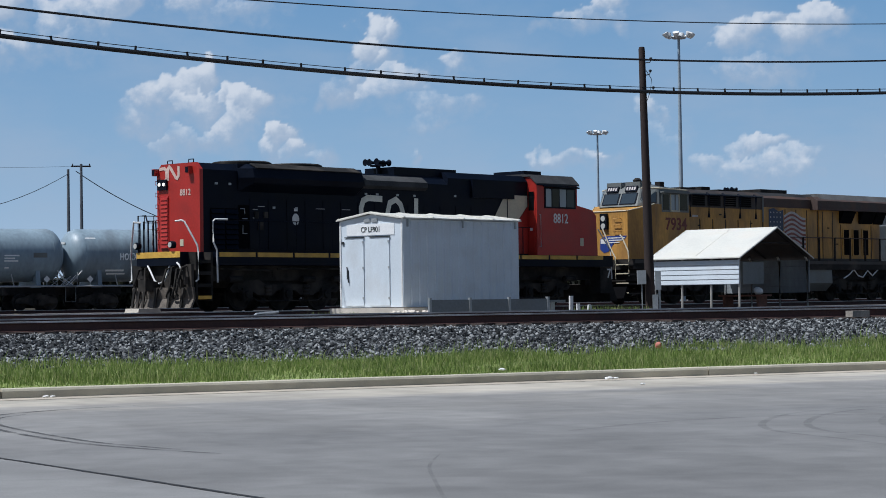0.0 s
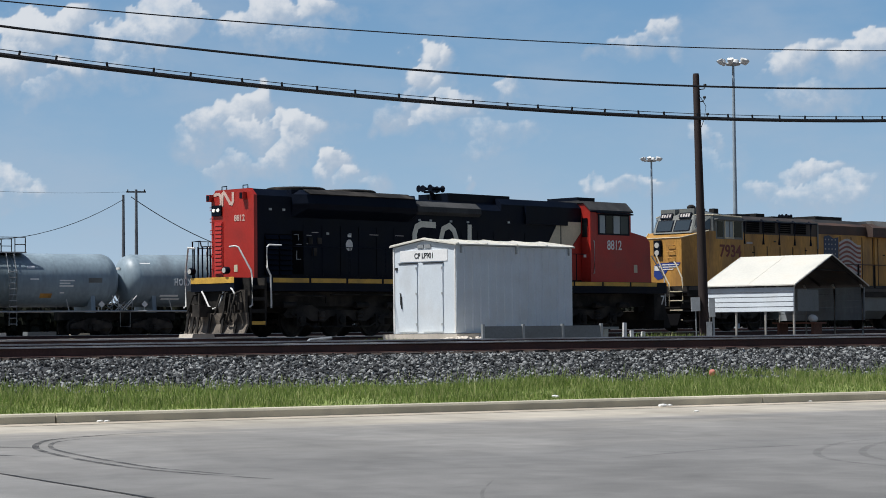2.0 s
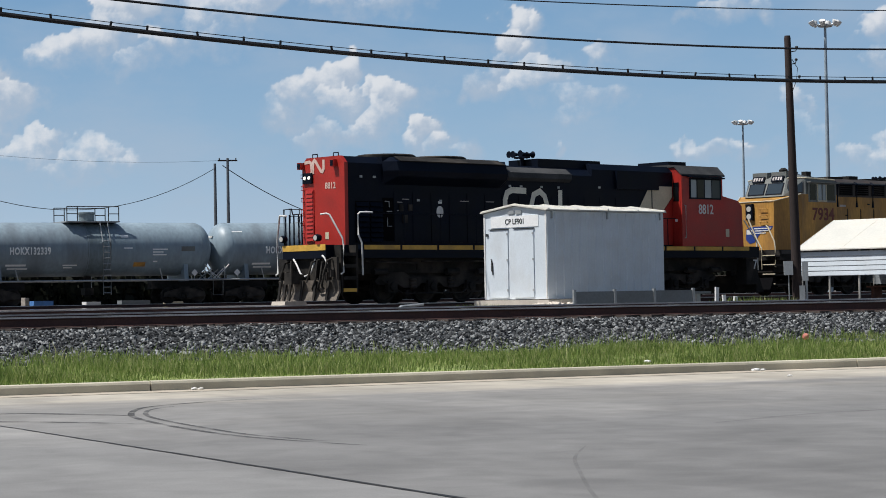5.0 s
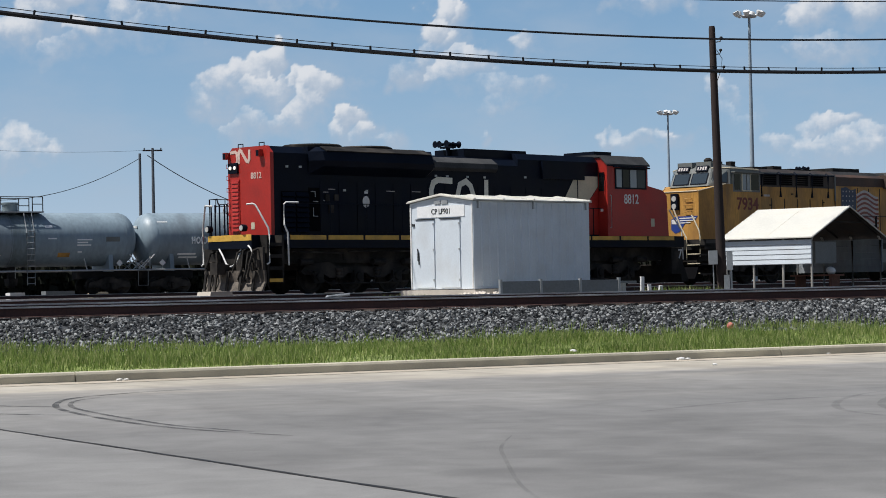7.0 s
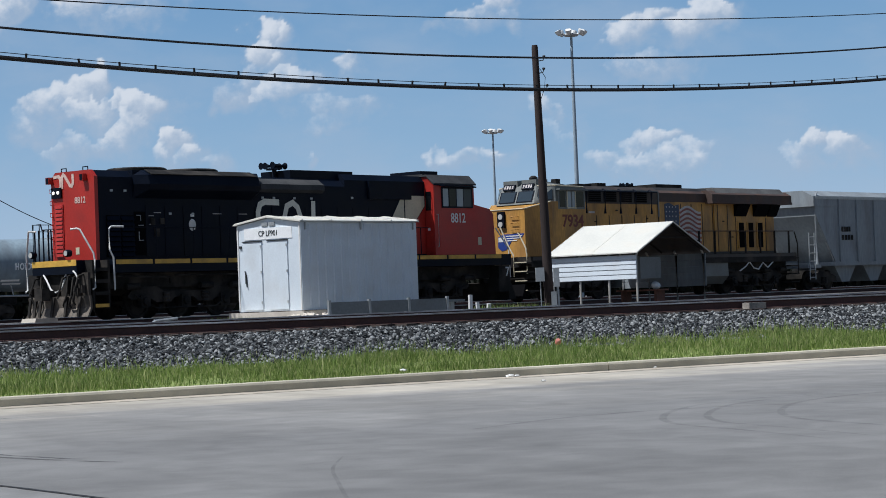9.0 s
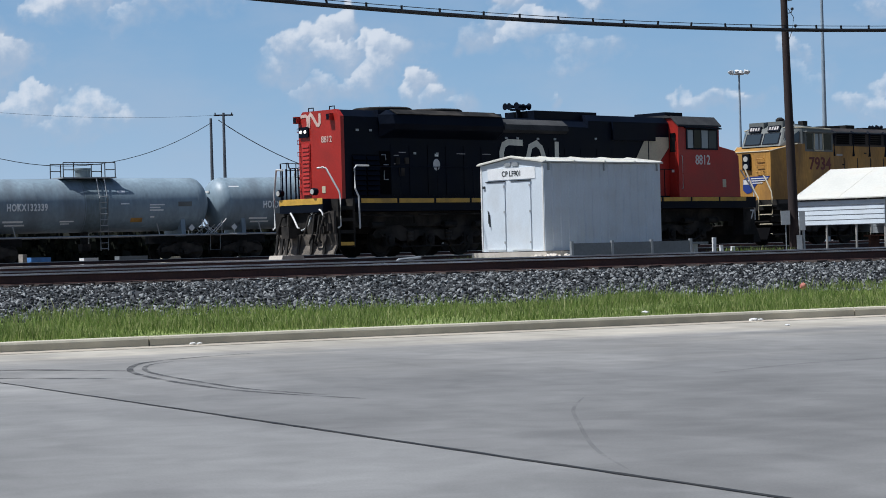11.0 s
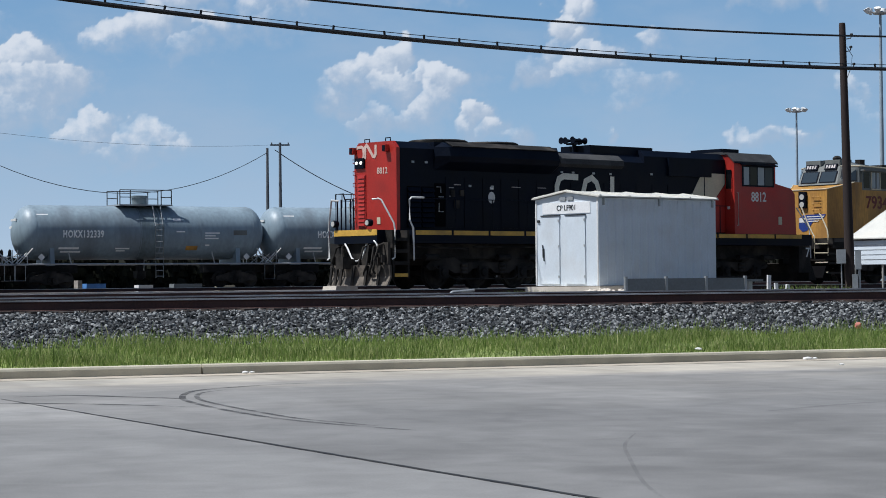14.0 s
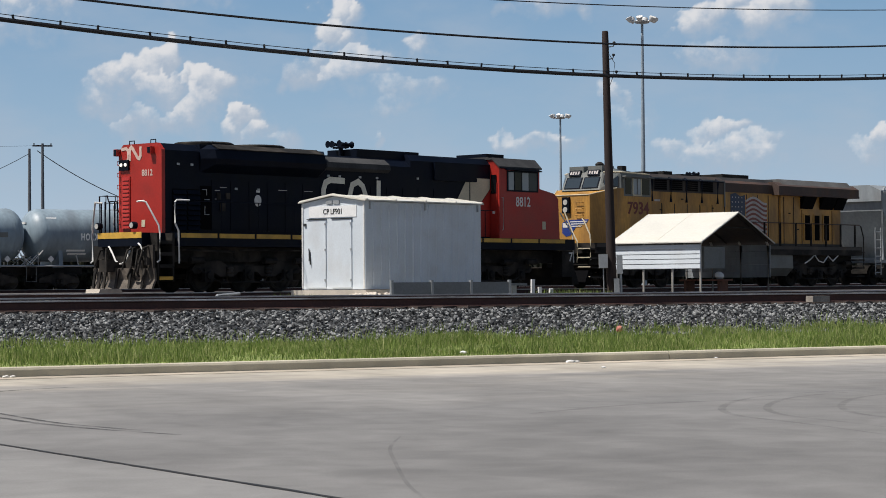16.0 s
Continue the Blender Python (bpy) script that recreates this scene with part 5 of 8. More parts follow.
    letters("end_number", "8812", 0.28, end, FADED_LOGO, T(-0.147, -0.36, 3.72) @ BACK, 0.005, 0.95, "white road number")
    bm = bmesh.new()
    box(bm, -0.20, -0.14, 0.52, 0.98, 3.92, 4.26)
    soften(bm, 0.04, 1)
    lampbox = part("headlight_box", bm, BLACK, end)
    for y in (0.64, 0.86):
        bm = bmesh.new()
        lathe(bm, [(-0.23, 0.0001), (-0.23, 0.05), (-0.19, 0.06)], "x", (0, y, 4.10), 14)
        part("headlight", bm, LAMP_LIT, lampbox, "lit twin headlight")
    endplate(end, "louvre_frame", 0.47, 0.86, 2.02, 3.72, -0.14, DECAL_RED, 0.03)
    for i in range(13):
        bm = bmesh.new()
        z = 2.06 + 0.128 * i
        prism(bm, [(-0.20, z), (-0.165, z), (-0.165, z + 0.085), (-0.18, z + 0.085)], 0.50, 0.83, "y")
        part("end_louvre", bm, CN_RED, end)
    for y, z in ((1.04, 4.50), (-0.62, 4.52)):
        bm = bmesh.new()
        box(bm, -0.3, -0.14, y - 0.085, y + 0.085, z - 0.11, z + 0.11)
        soften(bm, 0.03, 1)
        lamp = part("number_light", bm, CN_RED, end)
        bm = bmesh.new()
        box(bm, -0.312, -0.30, y - 0.065, y + 0.065, z - 0.09, z + 0.09)
        part("lens", bm, BLACK, lamp)
    for y in (0.5, -0.55):
        bent(end, "lift_ring", [(-0.05, y - 0.12, 4.75), (-0.05, y - 0.12, 4.86), (-0.05, y + 0.12, 4.86), (-0.05, y + 0.12, 4.75)], 0.018, BLACK)
    for i in range(6):
        z = 2.2 + 0.38 * i
        bent(end, "grab_iron", [(-0.14, 1.0, z), (-0.24, 1.0, z), (-0.24, 1.0, z + 0.12), (-0.14, 1.0, z + 0.12)], 0.014, CN_RED)
    endplate(end, "end_tag", -0.25, -0.08, 2.1, 2.32, -0.14, CREAM, 0.012)
    # end platform rails, ditch lights, steps
    for y in (0.92, 0.72, 0.5, 0.25):
        rail_post(c, -0.97, y, DZ, 2.9, BLACK, 0.028)
    bent(c, "end_rail", [(-0.97, 1.0, DZ), (-0.97, 1.0, 3.08), (-0.97, 0.62, 3.08), (-0.97, 0.55, 2.9), (-0.97, 0.12, 2.9), (-0.97, 0.08, DZ)], 0.026, BLACK)
    for y in (1.0, -0.72):
        bm = bmesh.new()
        lathe(bm, [(-1.10, 0.0001), (-1.10, 0.10), (-1.06, 0.12), (-0.92, 0.11)], "x", (0, y, 2.12), 14)
        lamp = part("ditch_light", bm, BLACK, c)
        bm = bmesh.new()
        lathe(bm, [(-1.112, 0.0001), (-1.112, 0.085), (-1.101, 0.085)], "x", (0, y, 2.12), 14)
        part("lens", bm, LENS, lamp)
    for s in (-1, 1):
        for i, z in enumerate((0.42, 0.80, 1.18, 1.55)):
            bm = bmesh.new()
            box(bm, -0.56, -0.05, s * 1.15 - 0.3, s * 1.15 + 0.3, z, z + 0.05)
            step = part("step", bm, GRIME, c)
            bm = bmesh.new()
            box(bm, -0.58, -0.03, s * 1.455 - 0.006, s * 1.455 + 0.006, z - 0.02, z + 0.09)
            part("step_edge", bm, YELLOW if i == 0 else GRIME, step)
        for x in (-0.62, 0.0):
            bm = bmesh.new()
            prism(bm, [(x - 0.03, 0.35), (x + 0.03, 0.35), (x + 0.05, 1.88), (x - 0.05, 1.88)], s * 1.15 - 0.3, s * 1.15 + 0.32, "y")
            part("step_side", bm, GRIME, c)
        q = -0.22 if s > 0 else 0.0
        bent(c, "white_handrail", [(-0.98, s * 0.85, 2.86), (q - 0.9, s * 1.05, 2.88), (q - 0.84, s * 1.12, 2.84), (q - 0.64, s * 1.5, 2.1), (q - 0.62, s * 1.52, 1.9), (q - 0.62, s * 1.52, 1.02), (q - 0.72, s * 1.5, 0.96)], 0.03, WHITE, "white painted handrail")
        bent(c, "white_handrail", [(0.62, s * 1.5, 2.92), (0.10, s * 1.5, 2.92), (0.02, s * 1.5, 2.85), (0.02, s * 1.5, 2.2), (0.14, s * 1.53, 1.95), (0.16, s * 1.53, 1.0), (0.16, s * 1.53, 0.92)], 0.03, WHITE, "white painted handrail")
    for x in [2.0 + 1.62 * i for i in range(9)]:
        rail_post(c, x, -1.48, DZ, 2.9, BLACK, 0.018)
    bent(c, "side_rail", [(0.62, -1.48, 2.9), (15.4, -1.48, 2.9)], 0.016, BLACK)
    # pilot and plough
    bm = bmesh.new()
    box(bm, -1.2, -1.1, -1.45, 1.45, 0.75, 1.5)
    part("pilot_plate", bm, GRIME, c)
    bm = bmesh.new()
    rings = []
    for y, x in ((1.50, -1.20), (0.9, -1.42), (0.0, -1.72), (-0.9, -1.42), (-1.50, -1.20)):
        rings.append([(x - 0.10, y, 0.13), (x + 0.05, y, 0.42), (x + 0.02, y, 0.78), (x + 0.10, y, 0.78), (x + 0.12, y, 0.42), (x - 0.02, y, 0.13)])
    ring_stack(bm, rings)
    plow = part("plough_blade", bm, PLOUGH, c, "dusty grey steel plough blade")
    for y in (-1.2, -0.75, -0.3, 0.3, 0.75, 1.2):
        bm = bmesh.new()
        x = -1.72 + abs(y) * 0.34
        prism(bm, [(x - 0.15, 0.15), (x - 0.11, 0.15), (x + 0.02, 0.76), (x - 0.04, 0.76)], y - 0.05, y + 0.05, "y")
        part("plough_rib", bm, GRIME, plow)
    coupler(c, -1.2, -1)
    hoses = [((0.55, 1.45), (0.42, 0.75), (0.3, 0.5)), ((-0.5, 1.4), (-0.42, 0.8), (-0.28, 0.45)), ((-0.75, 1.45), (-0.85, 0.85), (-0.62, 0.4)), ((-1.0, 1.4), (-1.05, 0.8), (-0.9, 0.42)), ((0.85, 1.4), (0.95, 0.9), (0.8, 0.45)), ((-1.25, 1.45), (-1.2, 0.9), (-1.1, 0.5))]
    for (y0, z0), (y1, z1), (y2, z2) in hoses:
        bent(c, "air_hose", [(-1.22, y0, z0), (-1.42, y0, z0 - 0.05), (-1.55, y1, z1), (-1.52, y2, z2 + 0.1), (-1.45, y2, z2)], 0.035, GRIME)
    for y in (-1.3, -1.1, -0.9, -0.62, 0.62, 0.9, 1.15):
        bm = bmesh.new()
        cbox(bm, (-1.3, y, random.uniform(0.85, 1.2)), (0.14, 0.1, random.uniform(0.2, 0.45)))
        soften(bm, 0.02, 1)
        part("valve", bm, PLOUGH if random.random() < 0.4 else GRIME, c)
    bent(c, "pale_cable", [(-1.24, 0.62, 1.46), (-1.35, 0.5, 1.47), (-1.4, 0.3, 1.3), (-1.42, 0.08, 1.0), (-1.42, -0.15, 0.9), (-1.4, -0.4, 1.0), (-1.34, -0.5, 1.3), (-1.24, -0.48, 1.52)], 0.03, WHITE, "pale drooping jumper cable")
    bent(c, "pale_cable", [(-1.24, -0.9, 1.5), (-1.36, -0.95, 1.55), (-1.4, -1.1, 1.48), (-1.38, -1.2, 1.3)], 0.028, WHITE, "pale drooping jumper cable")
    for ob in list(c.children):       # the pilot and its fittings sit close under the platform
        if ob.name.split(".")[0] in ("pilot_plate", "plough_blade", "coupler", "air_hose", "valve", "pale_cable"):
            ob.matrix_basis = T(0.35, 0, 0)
    coupler(c, 20.2, 1)
    # underneath
    bm = bmesh.new()
    prism(bm, [(-1.35, 1.40), (-1.40, 0.75), (-1.05, 0.38), (1.05, 0.38), (1.40, 0.75), (1.35, 1.40)], 6.9, 12.2, "x")
    part("fuel_tank", bm, GRIME, c)
    for x in (6.2, 12.9):
        bent(c, "air_reservoir", [(x, -1.25, 1.2), (x + 0.5, -1.25, 1.2)], 0.18, GRIME)
    loco_truck(c, 3.45)
    loco_truck(c, 15.6)
    bent(c, "brake_pipe", [(0.4, -1.4, 1.36), (2.6, -1.4, 1.30), (2.7, -1.3, 1.1)], 0.03, GRIME)
    bent(c, "brake_pipe", [(2.8, -1.42, 1.36), (6.4, -1.42, 1.36)], 0.025, GRIME)
    for s in (-1, 1):
        bent(c, "front_handrail", [(19.4, s * 1.45, 2.9), (20.15, s * 1.45, 2.1), (20.2, s * 1.45, 1.0)], 0.028, WHITE, "white painted handrail")
        bm = bmesh.new()
        box(bm, 19.5, 20.2, s * 1.2 - 0.25, s * 1.2 + 0.25, 0.45, 1.45)
        part("front_steps", bm, GRIME, c)
    bm = bmesh.new()
    prism(bm, [(20.15, 0.15), (20.6, 0.15), (20.3, 0.8), (20.15, 0.8)], -1.4, 1.4, "y")
    part("front_plough", bm, GRIME, c)
    letters("step_number", "7", 0.5, c, WHITE, T(20.0, -1.47, 1.05) @ SIDE, 0.006)


build_red_loco()


# ---- yellow locomotive ----
def build_yellow_loco():
    u = thing("locomotive", LOCO @ T(21.2, 0, 0), "armour yellow diesel locomotive with grey cab roof and rusty top", "locomotive", "locomotives")
    DZ = 1.78
    bm = bmesh.new()
    box(bm, 0.3, 20.4, -1.5, 1.5, DZ - 0.4, DZ)
    part("underframe", bm, GRIME, u)
    bm = bmesh.new()
    box(bm, 0.5, 20.2, -1.02, 1.02, 0.92, 1.38)
    part("frame_skirt", bm, GRIME, u)
    panel(u, "sill_stripe", 0.4, 20.3, DZ - 0.16, DZ - 0.02, -1.5, BAND, 0.008)
    # nose, wide and raked
    bm = bmesh.new()
    plan = [(0.72, -0.92, 3.70), (1.72, -1.52, 3.96), (4.0, -1.52, 3.96), (4.0, 1.52, 3.96), (1.72, 1.52, 3.96), (0.72, 0.92, 3.70)]
    lo = [bm.verts.new((x, y, DZ)) for x, y, z in plan]
    hi = [bm.verts.new(q) for q in plan]
    for i in range(6):
        bm.faces.new((lo[i], lo[(i + 1) % 6], hi[(i + 1) % 6], hi[i]))
    bm.faces.new(lo)
    for f in ((0, 1, 4, 5), (1, 2, 3, 4)):
        bm.faces.new([hi[i] for i in f])
    soften(bm, 0.05, 2)
    nose = part("nose", bm, UP_YELLOW, u, "sunlit yellow nose")
    # grey cab top with raked windscreen
    bm = bmesh.new()
    plan = [(1.30, 0.95, 3.90, 1.62, 0.88, 4.60), (2.02, 1.50, 3.90, 2.12, 1.42, 4.60), (4.0, 1.50, 3.90, 4.0, 1.42, 4.56)]
    side = lambda s, top: [bm.verts.new((q[3], s * q[4], q[5]) if top else (q[0], s * q[1], q[2])) for q in plan]
    ln, hn, lf, hf = side(-1, 0), side(-1, 1), side(1, 0), side(1, 1)
    ridge = [bm.verts.new(q) for q in ((2.0, -0.85, 4.80), (4.0, -0.85, 4.62), (4.0, 0.85, 4.62), (2.0, 0.85, 4.80))]
    for l, h in ((ln, hn), (lf, hf)):
        for i in (0, 1):
            bm.faces.new((l[i], l[i + 1], h[i + 1], h[i]))
    bm.faces.new((ln[0], lf[0], hf[0], hn[0]))
    bm.faces.new((ln[2], lf[2], hf[2], ridge[2], ridge[1], hn[2]))
    bm.faces.new(ridge)
    bm.faces.new((hn[0], hf[0], ridge[3], ridge[0]))
    for h, r0, r1 in ((hn, ridge[0], ridge[1]), (hf, ridge[3], ridge[2])):
        bm.faces.new((h[0], h[1], r0))
        bm.faces.new((h[1], h[2], r1, r0))
    bm.faces.new(ln + lf[::-1])
    cab = part("cab_top", bm, UP_GREY, u, "pale grey cab top")
    for s in (-1, 1):                 # slanted corner windows
        lo0, lo1 = Vector((1.30, s * 0.95, 3.90)), Vector((2.02, s * 1.50, 3.90))
        hi0, hi1 = Vector((1.62, s * 0.88, 4.60)), Vector((2.12, s * 1.42, 4.60))
        out = (lo1 - lo0).cross(hi0 - lo0).normalized() * (1 if s < 0 else -1)
        for name, m, e, h in (("windscreen_frame", TRIM, 0.10, 0.010), ("corner_window", WIN_BLUE, 0.16, 0.018)):
            bm = bmesh.new()
            rings = []
            for k in (0.0, h):
                ring = []
                for fu, fv in ((e, e + 0.04), (1 - e, e + 0.04), (1 - e, 0.88 - e * 0.5), (e, 0.88 - e * 0.5)):
                    ring.append(lo0.lerp(lo1, fu).lerp(hi0.lerp(hi1, fu), fv) + out * k)
                rings.append(ring)
            ring_stack(bm, rings)
            part(name, bm, m, cab)
    panel(cab, "cab_side", 2.15, 3.95, 3.66, 4.44, -1.52, UP_GREY, 0.008)
    # the pale middle pane has the bright sky in its colour
    for x0, x1, m in ((2.25, 2.62, WIN), (2.75, 3.25, WIN_LIT), (3.32, 3.85, WIN)):
        panel(cab, "side_window", x0, x1, 3.74, 4.36, -1.53, m, 0.01)
    panel(cab, "window_frame", 2.70, 2.75, 3.70, 4.38, -1.53, CREAM, 0.03)
    panel(cab, "window_frame", 3.25, 3.30, 3.70, 4.38, -1.53, CREAM, 0.03)
    panel(cab, "window_sill", 2.70, 3.30, 3.68, 3.73, -1.53, CREAM, 0.05)
    panel(cab, "window_post", 3.0, 3.06, 3.74, 4.36, -1.535, UP_GREY, 0.02)
    bm = bmesh.new()
    prism(bm, [(2.1, 4.42), (4.0, 4.40), (4.0, 4.45), (2.1, 4.47)], -1.68, -1.5, "y")
    part("sun_visor", bm, UP_GREY, cab)
    way = Vector((0.32, 0, 0.68)).normalized()

    def on_screen(y0, y1, a0, a1, name, m, proud):
        bm = bmesh.new()
        nrm = Vector((-way.z, 0, way.x))
        p = Vector((1.30, 0, 3.92))
        cs = [p + way * a + nrm * h + Vector((0, y, 0)) for h in (0.0, proud) for a in (a0, a1) for y in (y0, y1)]
        v = [bm.verts.new(q) for q in cs]
        for f in ((0, 1, 3, 2), (4, 6, 7, 5), (0, 4, 5, 1), (2, 3, 7, 6), (0, 2, 6, 4), (1, 5, 7, 3)):
            bm.faces.new([v[i] for i in f])
        return part(name, bm, m, cab)
    for y0, y1 in ((0.09, 0.80), (-0.80, -0.09)):
        on_screen(y0 - 0.05, y1 + 0.05, 0.06, 0.56, "windscreen_frame", BLACK, 0.012)
        on_screen(y0, y1, 0.09, 0.53, "windscreen", WIN_BLUE, 0.02)
    for y0, y1 in ((0.18, 0.76), (-0.76, -0.18)):
        b = on_screen(y0, y1, 0.62, 0.86, "number_board", BLACK, 0.06)
    # bars stand for the small number boards' writing
    for y in (0.28, 0.41, 0.54, 0.66, -0.66, -0.54, -0.41, -0.28):
        on_screen(y - 0.04, y + 0.04, 0.67, 0.81, "number_bar", FADED_WHITE, 0.066)
    for x, y, w in ((1.9, -0.9, 0.3), (2.3, 0.3, 0.5), (2.6, -0.5, 0.25), (3.2, 0.4, 0.6), (3.0, -0.8, 0.3)):
        bm = bmesh.new()
        box(bm, x, x + w, y, y + w * 0.8, 4.70, 4.92)
        soften(bm, 0.04, 1)
        part("roof_fitting", bm, GRIME, u)
    letters("road_number", "7934", 0.68, nose, NUMBER_RED, T(3.1, -1.526, 2.96) @ SIDE, 0.014, 1.06, "dark red road number")
    # cream strips stand in for sunlight glinting along the nose's top edges
    for s in (-1, 1):
        bent(nose, "nose_edge", [(0.72, s * 0.91, 3.70), (1.70, s * 1.51, 3.965)], 0.022, CREAM, "cream line for the sunlight caught on the nose edge")
    bent(nose, "nose_edge", [(0.715, -0.88, 3.70), (0.715, 0.88, 3.70)], 0.022, CREAM, "cream line for the sunlight caught on the nose edge")
    # added cream strip draws the sunlit rim of the cab roof
    for s in (-1, 1):
        bent(cab, "roof_edge", [(1.64, s * 0.88, 4.61), (2.12, s * 1.43, 4.61), (3.98, s * 1.43, 4.57)], 0.028, CREAM, "cream line for the sunlight caught on the roof edge")
    for y in (-0.47, 0.47):
        bm = bmesh.new()
        box(bm, 1.66, 1.98, y - 0.36, y + 0.36, 4.60, 4.88)
        soften(bm, 0.05, 1)
        part("board_housing", bm, UP_GREY, u, "grey number board housing")
    for k in range(9):
        bm = bmesh.new()
        prism(bm, [(2.0, 4.80), (3.98, 4.635), (3.98, 4.665), (2.0, 4.83)], -0.82 + 0.2 * k, -0.79 + 0.2 * k, "y")
        part("roof_rib", bm, GRIME, u)
    bm = bmesh.new()
    prism(bm, [(2.03, 4.803), (3.97, 4.629), (3.97, 4.647), (2.03, 4.821)], -0.84, 0.84, "y")
    part("roof_sheet", bm, HOPPER_GREY, u, "sunlit pale grey cab roof sheet")
    for x0, x1, z1 in ((4.3, 5.3, 4.74), (5.7, 6.3, 4.80), (6.9, 8.4, 4.72)):
        bm = bmesh.new()
        box(bm, x0, x1, -0.9, 0.7, 4.62, z1)
        soften(bm, 0.03, 1)
        part("roof_hatch", bm, GRIME, u)
    bm = bmesh.new()
    lathe(bm, [(4.9, 0.16), (5.02, 0.18), (5.1, 0.08)], "z", (2.7, 0.1, 0), 12)
    part("antenna_dome", bm, GRIME, u, smooth=True)
    # nose front: lamps, door, winged emblem as plain shapes
    bm = bmesh.new()
    box(bm, 0.62, 0.74, 0.06, 0.40, 2.98, 3.62)
    soften(bm, 0.04, 1)
    lb = part("headlight_box", bm, BLACK, nose)
    for z in (3.12, 3.42):
        bm = bmesh.new()
        lathe(bm, [(0.60, 0.0001), (0.60, 0.11), (0.625, 0.11)], "x", (0, 0.23, z), 14)
        part("headlight", bm, LENS, lb, "pale round headlight")
    for z in (2.9, 3.15, 3.4):
        bent(nose, "grab_iron", [(0.73, -0.25, z), (0.64, -0.25, z), (0.64, -0.6, z), (0.73, -0.6, z)], 0.014, UP_YELLOW)
    fx = 0.715

    def decal(outline, m, h):
        bm = bmesh.new()
        prism(bm, [(0.78 * y - 0.02, z) for y, z in outline], fx - h, fx - h + 0.004, "x")
        part("emblem_shape", bm, m, nose)
    decal([(0.30, 2.72), (-1.10, 2.72), (-0.95, 2.58), (-0.35, 2.50), (0.1, 2.10), (0.38, 2.05), (0.62, 2.2), (0.62, 2.6)], LOGO_BLUE, 0.006)
    for k in range(3):
        decal([(0.1 - 0.04 * k, 2.66 - 0.09 * k), (-1.0 + 0.17 * k, 2.66 - 0.09 * k), (-0.95 + 0.17 * k, 2.62 - 0.09 * k), (0.1 - 0.04 * k, 2.62 - 0.09 * k)], WHITE, 0.012)
    decal([(0.58, 2.60), (0.22, 2.60), (0.22, 2.42), (0.58, 2.42)], WHITE, 0.012)
    # hood behind the cab
    bm = bmesh.new()
    prism(bm, [(-1.25, DZ), (-1.25, 4.46), (-1.0, 4.62), (1.0, 4.62), (1.25, 4.46), (1.25, DZ)], 4.0, 9.6, "x")
    h1 = part("cabinet_hood", bm, UP_YELLOW, u, "yellow hood with a dark upper band")
    bm = bmesh.new()
    prism(bm, [(-1.27, 3.92), (-1.27, 4.48), (-1.0, 4.65), (1.0, 4.65), (1.27, 4.48), (1.27, 3.92)], 4.02, 9.58, "x")
    band = part("upper_band", bm, BAND, u, "grimy grey upper hood band")
    for x in (4.5, 5.6, 6.7, 7.8):
        f = panel(band, "grille_frame", x, x + 0.9, 3.98, 4.44, -1.27, GRIME, 0.02)
        for k in range(5):
            panel(f, "grille_slat", x + 0.05, x + 0.85, 4.01 + 0.085 * k, 4.06 + 0.085 * k, -1.29, VOID, 0.014)
    for x in (4.15, 5.45, 6.55, 7.65, 8.8):
        bm = bmesh.new()
        tube(bm, [(x, -1.44, 3.5), (x, -1.46, 4.42), (x + 0.05, -1.3, 4.5)], 0.055)
        part("stay", bm, BLACK, u)
    bent(u, "upper_rail", [(4.1, -1.46, 4.42), (9.2, -1.46, 4.42)], 0.025, BLACK)
    bm = bmesh.new()
    prism(bm, [(-1.15, DZ), (-1.15, 4.42), (-0.9, 4.55), (0.9, 4.55), (1.15, 4.42), (1.15, DZ)], 9.6, 14.0, "x")
    h2 = part("engine_hood", bm, UP_YELLOW, u)
    bm = bmesh.new()
    prism(bm, [(-1.17, 4.05), (-1.17, 4.43), (-0.92, 4.57), (0.92, 4.57), (1.17, 4.43), (1.17, 4.05)], 9.65, 14.0, "x")
    part("hood_roof", bm, UP_BROWN, u, "rust-brown roof edge")
    bm = bmesh.new()
    box(bm, 10.4, 12.4, -0.6, 0.6, 4.55, 4.85)
    soften(bm, 0.08, 1)
    part("exhaust_stack", bm, GRIME, u)
    horn(u, 9.1, 4.6, 0.55)
    for i in range(5):
        panel(h2, "hood_door", 9.75 + 0.84 * i, 10.5 + 0.84 * i, DZ + 0.1, 3.95, -1.15, UP_YELLOW, 0.018)
    for i in range(6):
        panel(h1, "hood_door", 4.2 + 0.9 * i, 5.0 + 0.9 * i, DZ + 0.1, 3.4, -1.25, UP_YELLOW, 0.018)
    for x, y, z1 in [(9.72 + 0.84 * i, -1.15, 3.98) for i in range(6)] + [(4.15 + 0.9 * i, -1.25, 3.45) for i in range(7)] + [(14.25, -1.2, 3.95), (15.05, -1.2, 3.95), (15.72, -1.2, 3.4), (18.25, -1.2, 3.4)]:
        panel(u, "door_seam", x - 0.014, x + 0.014, DZ + 0.08, z1, y, BAND, 0.022)
    for x, z in ((4.9, 3.15), (6.4, 3.62), (8.6, 3.30), (10.1, 2.55), (12.5, 2.35), (14.6, 3.2), (15.3, 2.5)):
        panel(u, "door_latch", x, x + 0.16, z, z + 0.05, -1.27 if x < 9.6 else -1.22, GRIME, 0.012)
    panel(u, "hazard_label", 4.55, 4.95, 3.52, 3.60, -1.25, FADED_WHITE, 0.008)
    panel(u, "sill_dirt_band", 4.1, 19.0, DZ + 0.0, DZ + 0.10, -1.26, BAND, 0.006)
